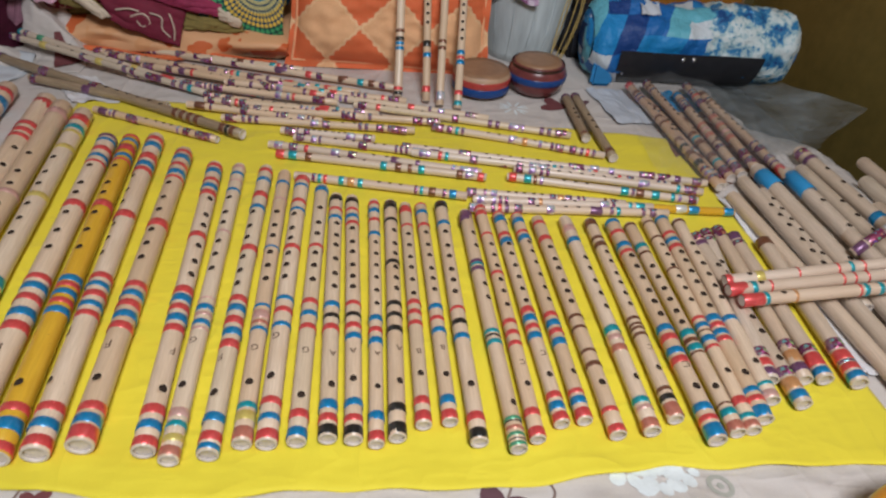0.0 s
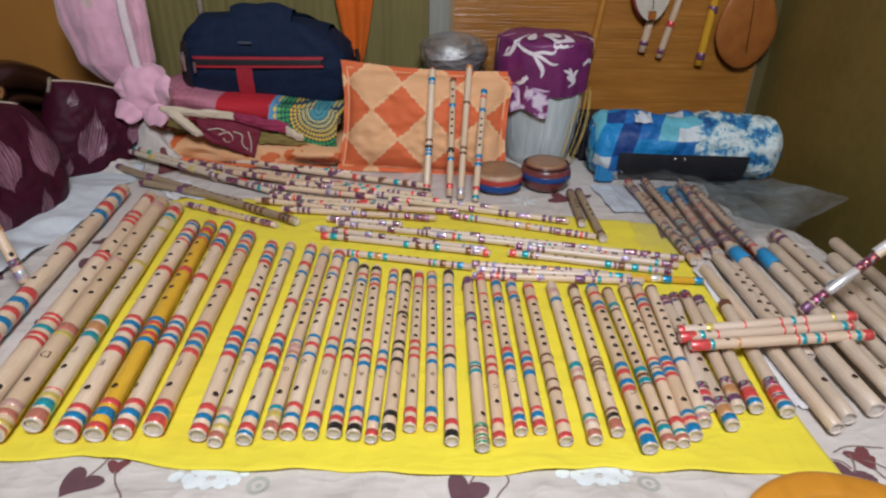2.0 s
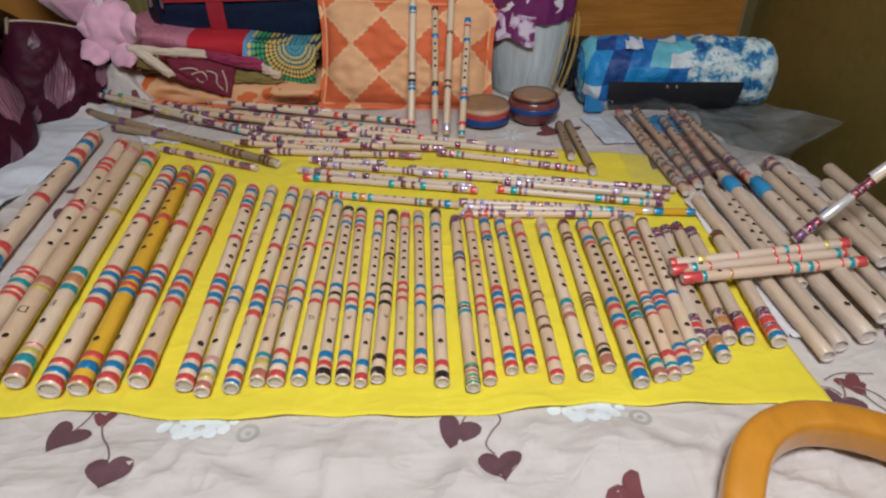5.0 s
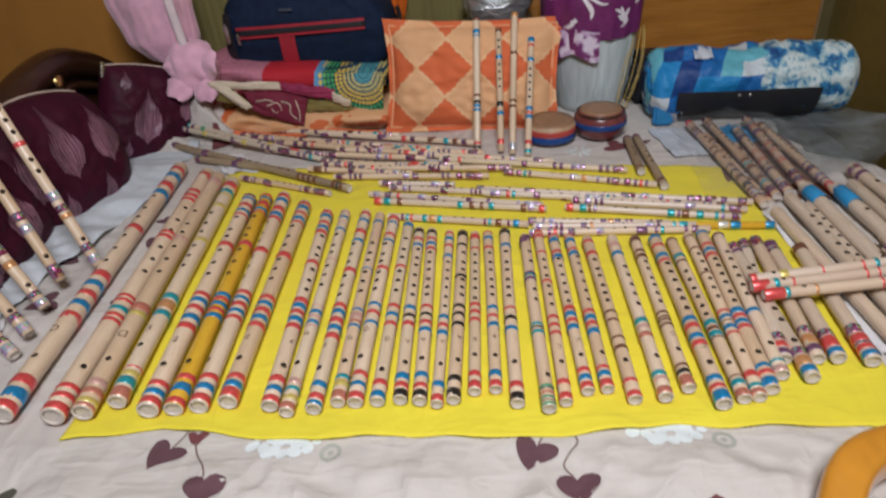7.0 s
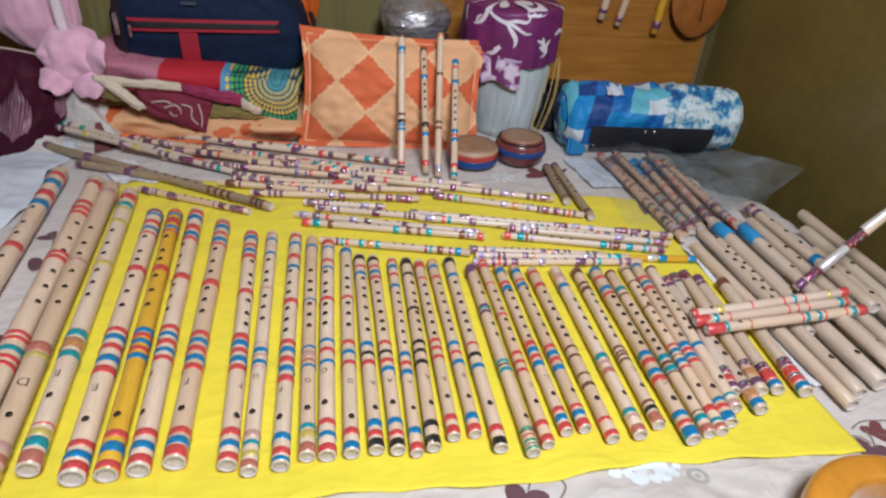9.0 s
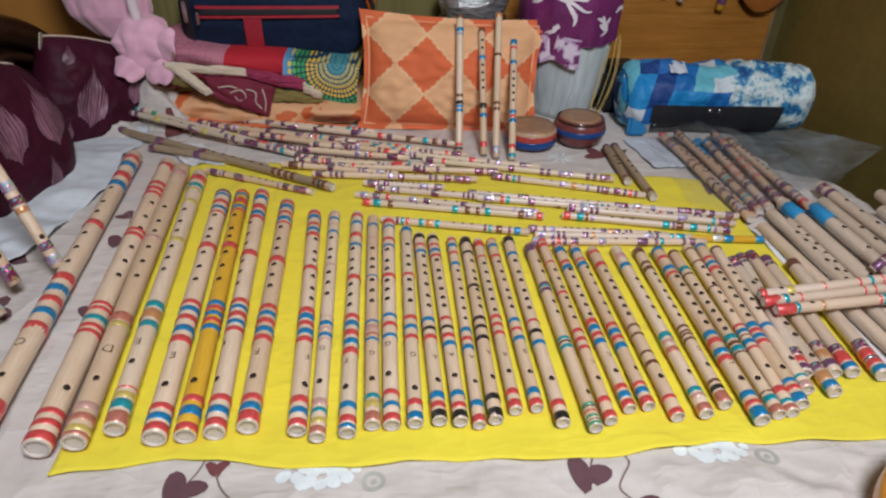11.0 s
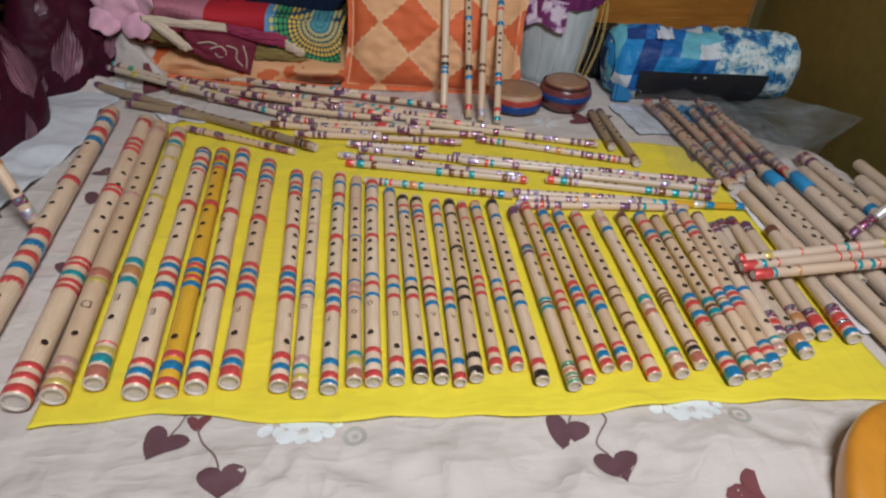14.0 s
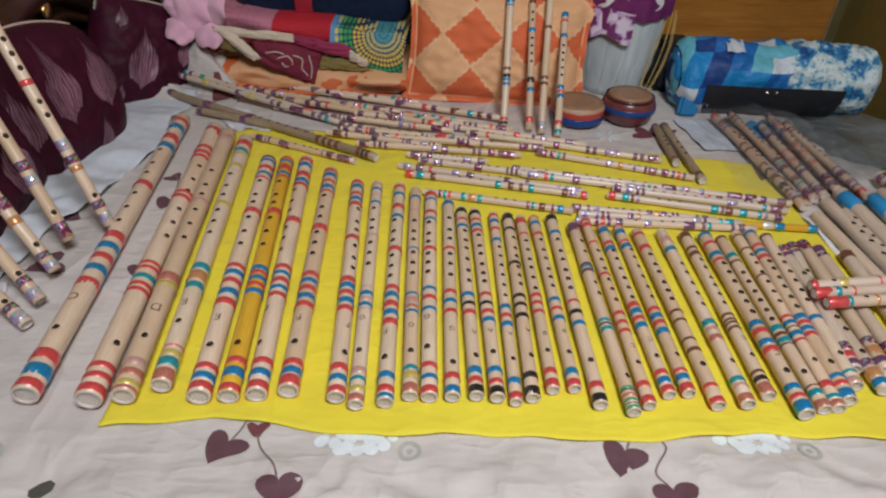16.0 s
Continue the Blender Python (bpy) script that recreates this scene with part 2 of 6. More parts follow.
M_GOURD = plain("varnished_gourd", (0.36, 0.125, 0.028), 0.3, grain=25, vary=0.35, Coat_Weight=0.4)
M_LUTEFACE = plain("lute_skin", (0.60, 0.56, 0.48), 0.5, grain=40)
M_BANDBLUE = plain("blue_enamel", (0.010, 0.055, 0.22), 0.3, grain=90)
M_BANDRED = plain("red_enamel", (0.42, 0.055, 0.045), 0.3, grain=90)
M_ORANGEWOOD = plain("orange_stick", (0.50, 0.22, 0.04), 0.35, grain=60)


def board_material():
    mat, nt, p = blank("polished_plywood", 0.26)
    v = coords(nt, (0.5, 1, 3.5))
    grain = noise_of(nt, v, 9.0, 6, 0.65)
    streak = noise_of(nt, coords(nt, (0.35, 1, 14)), 10.0, 4)
    c = ramp(nt, grain, [(0.3, (0.305, 0.124, 0.020)), (0.7, (0.475, 0.208, 0.041))])
    # pale streaks mixed into the colour imitate glossy reflections
    c = mixed(nt, ramp(nt, streak, [(0.60, (0, 0, 0)), (0.74, (0.30, 0.30, 0.30))]), c, (0.66, 0.42, 0.15))
    nt.links.new(c, p.inputs["Base Color"])
    bump(nt, p, streak, 0.8, 0.004)
    return mat


def diamond_material():
    """Cream and orange diamonds, a little ragged at the edge."""
    mat, nt, p = blank("diamond_print_cotton", 0.8)
    t = nt.nodes.new("ShaderNodeTexCoord")
    wob = node(nt, "ShaderNodeTexNoise", Scale=40.0, Detail=2.0)
    nt.links.new(t.outputs["Object"], wob.inputs["Vector"])
    sep = nt.nodes.new("ShaderNodeSeparateXYZ")
    nt.links.new(t.outputs["Object"], sep.inputs[0])
    w = math_node(nt, "MULTIPLY", math_node(nt, "SUBTRACT", wob.outputs["Fac"], 0.5), 0.10)
    a = math_node(nt, "MULTIPLY", math_node(nt, "ADD", sep.outputs[0], 0.058), 1 / 0.134)
    b = math_node(nt, "MULTIPLY", math_node(nt, "SUBTRACT", sep.outputs[2], 0.020), 1 / 0.130)
    plus, less = math_node(nt, "ADD", a, b), math_node(nt, "SUBTRACT", a, b)

    def scallop(along):
        return math_node(nt, "MULTIPLY", math_node(nt, "ABSOLUTE", math_node(nt, "SINE", math_node(nt, "MULTIPLY", along, 18.85))), 0.035)
    p_at = math_node(nt, "ADD", math_node(nt, "ADD", math_node(nt, "ADD", plus, w), scallop(less)), 0.482)
    l_at = math_node(nt, "ADD", math_node(nt, "ADD", math_node(nt, "ADD", less, w), scallop(plus)), 0.482)
    odd = math_node(nt, "ABSOLUTE", math_node(nt, "MODULO", math_node(nt, "ADD", math_node(nt, "FLOOR", p_at), math_node(nt, "FLOOR", l_at)), 2.0))
    rims = [math_node(nt, "LESS_THAN", math_node(nt, "ABSOLUTE", math_node(nt, "SUBTRACT", math_node(nt, "FRACT", math_node(nt, "ADD", q, 0.5)), 0.5)), 0.030) for q in (p_at, l_at)]
    rim = math_node(nt, "MAXIMUM", rims[0], rims[1])
    weave = noise_of(nt, t.outputs["Object"], 700.0, 2)
    c = mixed(nt, odd, (0.72, 0.130, 0.04), (0.80, 0.46, 0.24))
    c = mixed(nt, math_node(nt, "MULTIPLY", rim, 0.75), c, (0.86, 0.60, 0.34))
    c = mixed(nt, ramp(nt, weave, [(0.4, (0.3, 0.3, 0.3)), (0.6, (0, 0, 0))]), c, (0.55, 0.28, 0.12))
    nt.links.new(c, p.inputs["Base Color"])
    bump(nt, p, weave, 0.3, 0.0008)
    return mat


def patchy(name, stops, scale, rough=0.6, detail=2.0, stretch=(1, 1, 1), mode="CONSTANT"):
    mat, nt, p = blank(name, rough)
    v = coords(nt, stretch)
    f = noise_of(nt, v, scale, detail)
    nt.links.new(ramp(nt, f, stops, mode), p.inputs["Base Color"])
    bump(nt, p, noise_of(nt, v, 400.0, 2), 0.2, 0.0008)
    return mat


def squares_material():
    """Blue patchwork squares that give way to white and blue florals along the roll."""
    mat, nt, p = blank("blue_patchwork_print", 0.55)
    v = coords(nt)
    xyz = nt.nodes.new("ShaderNodeSeparateXYZ")
    nt.links.new(v, xyz.inputs[0])
    arc = math_node(nt, "MULTIPLY", math_node(nt, "ARCTAN2", xyz.outputs[2], math_node(nt, "MULTIPLY", xyz.outputs[1], -1.0)), 0.085)
    sway = math_node(nt, "MULTIPLY", math_node(nt, "SUBTRACT", noise_of(nt, v, 7.0, 2), 0.5), 0.05)
    col = math_node(nt, "FLOOR", math_node(nt, "MULTIPLY", math_node(nt, "ADD", xyz.outputs[0], math_node(nt, "ADD", sway, math_node(nt, "MULTIPLY", arc, -0.25))), 1 / 0.046))
    row = math_node(nt, "FLOOR", math_node(nt, "MULTIPLY", math_node(nt, "ADD", arc, sway), 1 / 0.043))
    cell = nt.nodes.new("ShaderNodeCombineXYZ")
    nt.links.new(col, cell.inputs[0])
    nt.links.new(row, cell.inputs[1])
    cell.inputs[2].default_value = 3.0
    dice = nt.nodes.new("ShaderNodeTexWhiteNoise")
    nt.links.new(cell.outputs[0], dice.inputs["Vector"])
    sq = ramp(nt, dice.outputs["Value"], [(0.0, (0.008, 0.05, 0.22)), (0.18, (0.010, 0.14, 0.44)), (0.44, (0.012, 0.24, 0.58)), (0.62, (0.13, 0.46, 0.58)), (0.82, (0.62, 0.70, 0.76))], "CONSTANT")
    fl = ramp(nt, noise_of(nt, v, 21.0, 5, 0.7), [(0.0, (0.012, 0.07, 0.24)), (0.40, (0.03, 0.20, 0.42)), (0.47, (0.36, 0.54, 0.60)), (0.52, (0.62, 0.72, 0.74)), (0.63, (0.10, 0.34, 0.50)), (0.68, (0.60, 0.70, 0.73))], "CONSTANT")
    side = math_node(nt, "GREATER_THAN", math_node(nt, "ADD", xyz.outputs[0], math_node(nt, "MULTIPLY", noise_of(nt, v, 12.0), 0.14)), 0.315)
    nt.links.new(mixed(nt, side, sq, fl), p.inputs["Base Color"])
    bump(nt, p, noise_of(nt, v, 40.0, 4), 0.8, 0.010)
    return mat


def mandala_material():
    """A pieced quilt: pink, red and blue fields and a fan of dotted rings."""
    mat, nt, p = blank("pieced_quilt_print", 0.8)
    t = nt.nodes.new("ShaderNodeTexCoord")
    s = nt.nodes.new("ShaderNodeSeparateXYZ")
    nt.links.new(t.outputs["Object"], s.inputs[0])
    fields = ramp(nt, math_node(nt, "MULTIPLY", s.outputs[0], 1 / 0.5), [(0.0, (0.52, 0.20, 0.27)), (0.36, (0.50, 0.015, 0.03)), (0.63, (0.10, 0.30, 0.52)), (0.70, (0.60, 0.42, 0.05))], "CONSTANT")
    dx = math_node(nt, "SUBTRACT", s.outputs[0], 0.440)
    dz = math_node(nt, "SUBTRACT", s.outputs[2], 0.050)
    d2 = math_node(nt, "ADD", math_node(nt, "POWER", dx, 2.0), math_node(nt, "POWER", dz, 2.0))
    d = math_node(nt, "SQRT", d2)
    ang = math_node(nt, "ARCTAN2", dz, dx)
    ground = ramp(nt, math_node(nt, "MULTIPLY", d, 1 / 0.112), [(0.0, (0.04, 0.14, 0.24)), (0.22, (0.008, 0.05, 0.10)), (0.60, (0.006, 0.06, 0.05)), (0.90, (0.05, 0.22, 0.44))], "CONSTANT")
    beads = ramp(nt, math_node(nt, "MULTIPLY", d, 1 / 0.112), [(0.0, (0.08, 0.34, 0.36)), (0.20, (0.56, 0.50, 0.20)), (0.40, (0.70, 0.48, 0.07)), (0.62, (0.05, 0.33, 0.13)), (0.80, (0.12, 0.42, 0.12)), (0.91, (0.66, 0.52, 0.08))], "CONSTANT")
    across = math_node(nt, "SUBTRACT", math_node(nt, "FRACT", math_node(nt, "MULTIPLY", ang, 46 / 6.2832)), 0.5)
    out = math_node(nt, "SUBTRACT", math_node(nt, "FRACT", math_node(nt, "MULTIPLY", d, 1 / 0.0102)), 0.5)
    dot = math_node(nt, "LESS_THAN", math_node(nt, "ADD", math_node(nt, "POWER", across, 2.0), math_node(nt, "POWER", out, 2.0)), 0.17)
    rings = mixed(nt, dot, ground, beads)
    comb = node(nt, "ShaderNodeTexVoronoi", Scale=55.0, Randomness=0.55)
    comb.feature = "DISTANCE_TO_EDGE"
    nt.links.new(t.outputs["Object"], comb.inputs["Vector"])
    cell = math_node(nt, "MULTIPLY", math_node(nt, "LESS_THAN", comb.outputs["Distance"], 0.045), math_node(nt, "LESS_THAN", s.outputs[0], 0.155))
    fields = mixed(nt, math_node(nt, "MULTIPLY", cell, 0.4), fields, (0.25, 0.07, 0.14))
    inside = math_node(nt, "LESS_THAN", d, 0.112)
    nt.links.new(mixed(nt, inside, fields, rings), p.inputs["Base Color"])
    bump(nt, p, noise_of(nt, t.outputs["Object"], 500.0, 2), 0.3, 0.0008)
    return mat


def clear_plastic(name, rough, tint, least, most):
    """Thin crinkled film: see-through, a little milky where it is creased."""
    mat, nt, p = blank(name, rough)
    p.inputs["Base Color"].default_value = rgba(tint)
    p.inputs["Specular IOR Level"].default_value = 1.0
    v = coords(nt)
    milk = noise_of(nt, v, 9.0, 5, 0.6)
    nt.links.new(ramp(nt, milk, [(0.35, (least,) * 3), (0.68, (most,) * 3)]), p.inputs["Alpha"])
    bump(nt, p, noise_of(nt, v, 40.0, 5, 0.6), 1.0, 0.012)
    return mat


M_BOARD = board_material()
M_BOARDEDGE = plain("board_edge", (0.30, 0.20, 0.10), 0.5)
M_CUPBOARD = plain("orange_brown_plywood", (0.41, 0.185, 0.040), 0.42, grain=14, vary=0.14, stretch=(1, 1, 0.3), Coat_Weight=0.2)
M_DIAMOND = diamond_material()
M_ROLL = squares_material()
M_QUILT = mandala_material()
M_PEACH = patchy("peach_print_cotton", [(0.0, (0.62, 0.14, 0.04)), (0.41, (0.74, 0.41, 0.21)), (0.62, (0.72, 0.37, 0.17))], 14.0)
M_LILAC = patchy("lilac_printed_satin", [(0.0, (0.17, 0.03, 0.14)), (0.43, (0.50, 0.36, 0.55)), (0.50, (0.68, 0.60, 0.72))], 38.0, 0.4)
M_WINEBLANKET = patchy("wine_blanket_print", [(0.0, (0.20, 0.012, 0.03)), (0.58, (0.46, 0.30, 0.24)), (0.63, (0.18, 0.01, 0.03))], 26.0, 0.85)
M_PLASTIC = clear_plastic("clear_plastic_wrap", 0.12, (0.50, 0.54, 0.56), 0.02, 0.20)
M_LINER = clear_plastic("grey_plastic_film", 0.16, (0.34, 0.40, 0.43), 0.12, 0.58)
M_SILVER = plain("grey_plastic_wrap", (0.50, 0.52, 0.54), 0.16, 0.6, grain=26, vary=0.4, relief=1.0, depth=0.022, stretch=(0.6, 0.6, 1.6))
M_KHAKIDRUM = plain("dark_drum_wood", (0.05, 0.045, 0.03), 0.5, grain=40)
M_SMEAR = plain("crumpled_white_cloth", (0.68, 0.68, 0.70), 0.8, grain=60, vary=0.1, relief=0.5, depth=0.003)
M_WINEPLAIN = plain("wine_cotton", (0.17, 0.012, 0.035), 0.8, grain=200, vary=0.25)
M_TIE = plain("white_gauze", (0.68, 0.58, 0.62), 0.8, grain=200, vary=0.1)
M_CREAMHEM = plain("cream_cotton", (0.64, 0.54, 0.42), 0.85, grain=300, vary=0.08)
M_ORANGEEDGE = plain("orange_red_cotton", (0.66, 0.15, 0.05), 0.8, grain=200)
M_BROWNFILL = plain("brown_card", (0.20, 0.085, 0.05), 0.6, grain=40, vary=0.3)

# ---- helpers for building ----


def mesh_of(name, verts, faces, mats, slots=None, smooth=True):
    me = bpy.data.meshes.new(name)
    me.from_pydata([tuple(v) for v in verts], [], faces)
    for m in mats if isinstance(mats, (list, tuple)) else [mats]:
        me.materials.append(m)
    for k, poly in enumerate(me.polygons):
        poly.use_smooth = smooth if isinstance(smooth, bool) else smooth[k]
        if slots:
            poly.material_index = slots[k]
    me.update()
    return me


def bm_mesh(name, bm, mat, smooth=False):
    me = bpy.data.meshes.new(name)
    bm.to_mesh(me)
    bm.free()
    me.materials.append(mat)
    for poly in me.polygons:
        poly.use_smooth = smooth
    return me


def part(name, me, parent, m=None, label=""):
    ob = new(name, me)
    ob.parent = parent
    if m is not None:
        ob.matrix_basis = m
    return tagged(ob, label)


def thing(name, label, category, m=None, group="", kind=""):
    ob = new(name)
    ob.empty_display_size = 0.05
    if m is not None:
        ob.matrix_basis = m
    return tagged(ob, label, category, group, kind)


def box(sx, sy, sz, mat, name="block", bevel=0.0, at=(0, 0, 0)):
    bm = bmesh.new()
    bmesh.ops.create_cube(bm, size=1, matrix=Matrix.Translation(at) @ Matrix.Diagonal((sx, sy, sz, 1)))
    if bevel:
        bmesh.ops.bevel(bm, geom=bm.edges[:], offset=bevel, segments=2, affect="EDGES")
    return bm_mesh(name, bm, mat)


def sheet(name, nu, nv, place, mats, closed=False, slot=None):
    """A grid of faces over (u, v) in 0..1, placed by a function."""
    verts = [place(i / nu, j / nv) for j in range(nv + 1) for i in range(nu + (0 if closed else 1))]
    w = nu if closed else nu + 1
    faces, slots = [], []
    for j in range(nv):
        for i in range(nu):
            a, b = j * w + i, j * w + (i + 1) % w
            faces.append((a, b, b + w, a + w))
            slots.append(slot((i + 0.5) / nu, (j + 0.5) / nv) if slot else 0)
    return mesh_of(name, verts, faces, mats, slots)


def lathe(name, profile, mat, steps=32, wobble=0.0):
    """Turned round z from (radius, height) pairs."""
    def place(u, v):
        k = v * (len(profile) - 1)
        r, z = profile[int(round(k))]
        a = 2 * math.pi * u
        if wobble:
            r *= 1 + wobble * noise.noise((math.cos(a) * 2.1, math.sin(a) * 2.1, z * 25))
        return (r * math.cos(a), r * math.sin(a), z)
    return sheet(name, steps, len(profile) - 1, place, mat, closed=True)


def rod(name, points, radii, mat, steps=12, caps=True):
    """A round bar along points, each with its radius."""
    pts = [Vector(p) for p in points]
    verts, faces = [], []
    side = None
    for k, p in enumerate(pts):
        d = (pts[min(k + 1, len(pts) - 1)] - pts[max(k - 1, 0)]).normalized()
        if side is None:
            side = d.orthogonal().normalized()
        side = (side - d * side.dot(d)).normalized()
        up = d.cross(side)
        r = radii[k] if isinstance(radii, (list, tuple)) else radii
        verts += [p + r * (math.cos(a) * side + math.sin(a) * up) for a in (2 * math.pi * i / steps for i in range(steps))]
    for k in range(len(pts) - 1):
        for i in range(steps):
            j = (i + 1) % steps
            faces.append((k * steps + i, k * steps + j, (k + 1) * steps + j, (k + 1) * steps + i))
    smooth = [True] * len(faces)
    if caps:
        faces += [tuple(range(steps))[::-1], tuple(range((len(pts) - 1) * steps, len(pts) * steps))]
        smooth += [False, False]
    return mesh_of(name, verts, faces, mat, None, smooth)


def curve_points(points, n):
    """A smooth line through points (Catmull-Rom), n steps a span."""
    p = [Vector(points[0])] + [Vector(q) for q in points] + [Vector(points[-1])]
    out = []
    for k in range(1, len(p) - 2):
        for s in range(n):
            t = s / n
            out.append(0.5 * ((2 * p[k]) + (p[k + 1] - p[k - 1]) * t + (2 * p[k - 1] - 5 * p[k] + 4 * p[k + 1] - p[k + 2]) * t * t + (3 * p[k] - p[k - 1] - 3 * p[k + 1] + p[k + 2]) * t ** 3))
    return out + [p[-2]]


def cushion(name, w, h, depth, mat, n=26, puff=0.42, crease=0.004, seed=0.0, tuck=0.06, flange=0.0):
    """A stuffed cushion standing in the xz plane, its corners drawn out to points."""
    def place(side):
        def f(u, v):
            a, b = 2 * u - 1, 2 * v - 1
            ia, ib = min(1.0, abs(a) / (1 - flange)), min(1.0, abs(b) / (1 - flange * w / h))
            full = max(0.0, (1 - ia ** 4) * (1 - ib ** 4)) ** puff
            pull = 1 - tuck * (1 - abs(b) ** 2) * abs(a) ** 3
            pull2 = 1 - tuck * (1 - abs(a) ** 2) * abs(b) ** 3
            y = side * depth / 2 * full + crease * full * (noise.noise((a * 3 + seed, b * 3, side * 2.0)) + 0.5 * noise.noise((a * 8 + seed, b * 8, side)))
            if flange and (ia >= 1.0 or ib >= 1.0):
                y += 0.005 * math.sin(9 * a + 2) * math.sin(11 * b + 1) + side * 0.0012
            return (w / 2 * a * pull, y, h / 2 * b * pull2)
        return f
    bm = bmesh.new()
    for side in (-1, 1):
        f = place(side)
        grid = [[bm.verts.new(f(i / n, j / n)) for i in range(n + 1)] for j in range(n + 1)]
        for j in range(n):
            for i in range(n):
                q = [grid[j][i], grid[j][i + 1], grid[j + 1][i + 1], grid[j + 1][i]]
                bm.faces.new(q if side < 0 else q[::-1])
    bmesh.ops.remove_doubles(bm, verts=bm.verts[:], dist=0.0005)
    return bm_mesh(name, bm, mat, True)


# ---- the room ----
WALL_Y, WALL_X = 1.32, 1.225


def slab(name, x0, x1, y0, y1, z0, z1, mat, label, category):
    ob = new(name, box(x1 - x0, y1 - y0, z1 - z0, mat, name, at=((x0 + x1) / 2, (y0 + y1) / 2, (z0 + z1) / 2)))
    return tagged(ob, label, category, kind="structure")


slab("floor", -1.7, WALL_X + 0.2, -2.2, WALL_Y + 0.1, -0.1, 0.0, M_FLOOR, "grey cement floor under the bed", "floor")
slab("ceiling", -1.7, WALL_X + 0.2, -2.2, WALL_Y + 0.1, 2.4, 2.5, M_CEILING, "plain pale painted ceiling", "ceiling")
slab("wall_back", -1.7, WALL_X + 0.1, WALL_Y, WALL_Y + 0.1, 0.0, 2.4, M_WALL, "khaki painted wall behind the bed", "wall")
slab("wall_right", WALL_X, WALL_X + 0.1, -2.2, WALL_Y, 0.0, 2.4, M_WALL_DARK, "dark olive painted wall along the bed", "wall")
slab("wall_left", -1.7, -1.6, -2.2, WALL_Y, 0.0, 2.4, M_WALL, "khaki painted side wall", "wall")
slab("wall_front", -1.6, WALL_X, -2.2, -2.1, 0.0, 2.4, M_WALL, "khaki painted wall across the room", "wall")


def wood_board(x0, x1, label, mat):
    t = thing("wood_board", label, "board", pose(x0, WALL_Y - 0.012, 0.30))
    w = x1 - x0
    part("panel", box(w, 0.018, 1.75, mat, "panel", 0.002, (w / 2, 0, 0.875)), t)
    part("edge_strip", box(0.012, 0.022, 1.75, M_BOARDEDGE, "edge_strip", 0.002, (-0.006, 0, 0.875)), t, label="pale worn edge")
    return t


curtain = thing("curtain", "khaki curtain with faint upright pleats on the wall", "curtain", pose(-0.615, WALL_Y - 0.012, 0.30))
part("cloth", sheet("cloth", 240, 6, lambda u, v: (0.86 * u, 0.0016 * math.sin(u * 95 + 3 * math.sin(u * 17)) + 0.001 * math.sin(u * 231 + 1), 1.75 * v), M_MAT), curtain)
part("pale_edge", sheet("pale_edge", 20, 4, lambda u, v: (0.862 + 0.062 * u, 0.002 * math.sin(u * 9) - 0.002, 1.75 * v), M_GREYSTRIP), curtain, label="pale grey edge strip")
wood_board(-1.58, -0.62, "smooth orange-brown plywood board against the wall", M_CUPBOARD)
brown_board = wood_board(0.315, 1.178, "polished brown plywood board with hung instruments", M_BOARD)
part("edge_strip", box(0.007, 0.022, 1.75, M_BOARDEDGE, "edge_strip", 0.002, (0.8665, 0, 0.875)), brown_board, label="pale worn edge")


# ---- the bed ----
def sheet_height(x, y):
    """Height of the rumpled bedsheet."""
    inside = max(0.0, min(1.0, (0.02 - y) / 0.10)) + max(0.0, min(1.0, (-0.40 - x) / 0.15)) + max(0, min(1, (x - 0.74) / 0.1))
    amp = 0.0012 + 0.0062 * min(1.0, inside)
    h = amp * (noise.noise((x * 6, y * 9, 0.3)) + 1.0 * noise.noise((x * 15 + y * 8, y * 17 - x * 4, 1.7)) + 0.5 * noise.noise((x * 34, y * 40, 5.1)))
    front = max(0.0, min(1.0, (0.0 - y) / 0.06))
    ridge = 1 - abs(noise.noise((x * 7 + y * 11 + 3, y * 4 - x * 2, 8.0))) * 2
    ripple = 1 - abs(noise.noise((x * 16 - y * 7, y * 9 + x * 5, 2.0))) * 2
    swell = noise.noise((x * 3.1 + y * 2.0 + 7, y * 5.0 - x * 1.5, 4.0)) + 0.7 * noise.noise((x * 8.5 - y * 5 + 1, y * 6 + x * 2, 6.0))
    h += 0.012 * front * swell
    return B + h + front * (0.0095 * max(0.0, ridge) ** 3 + 0.0060 * max(0.0, ripple) ** 3)


bed = thing("bed", "low wooden bed with a dark varnished frame", "bed", pose(0, 0, 0))
part("mattress", box(1.66, 1.46, 0.16, M_MATTRESS, "mattress", 0.02, (0.192, 0.53, B - 0.088)), bed)
part("frame", box(1.74, 1.50, 0.12, M_DARKWOOD, "frame", 0.01, (0.21, 0.53, 0.22)), bed)
for lx, ly in ((-0.62, -0.17), (1.03, -0.17), (-0.62, 1.22), (1.03, 1.22)):
    part("leg", box(0.07, 0.07, 0.16, M_DARKWOOD, "leg", 0.006, (lx, ly, 0.08)), bed)

SX0, SX1, SY0, SY1 = -0.64, 1.035, -0.215, 1.30


def sheet_place(u, v):
    y = SY0 + (SY1 - SY0) * v
    drawn = max(0.0, min(1.0, (y - 0.63) / 0.10))
    right = SX1 + 0.012 * noise.noise((y * 9, 3, 1)) - 0.105 * drawn * drawn * (3 - 2 * drawn)
    x = SX0 + (right - SX0) * u
    return (x, y, sheet_height(x, y) - 0.012 * max(0.0, (u - 0.97) / 0.03) ** 2)


bedsheet = new("bedsheet", sheet("bedsheet", 220, 190, sheet_place, M_SHEET))
tagged(bedsheet, "cream cotton bedsheet printed with plum hearts and flowers", "bedsheet")
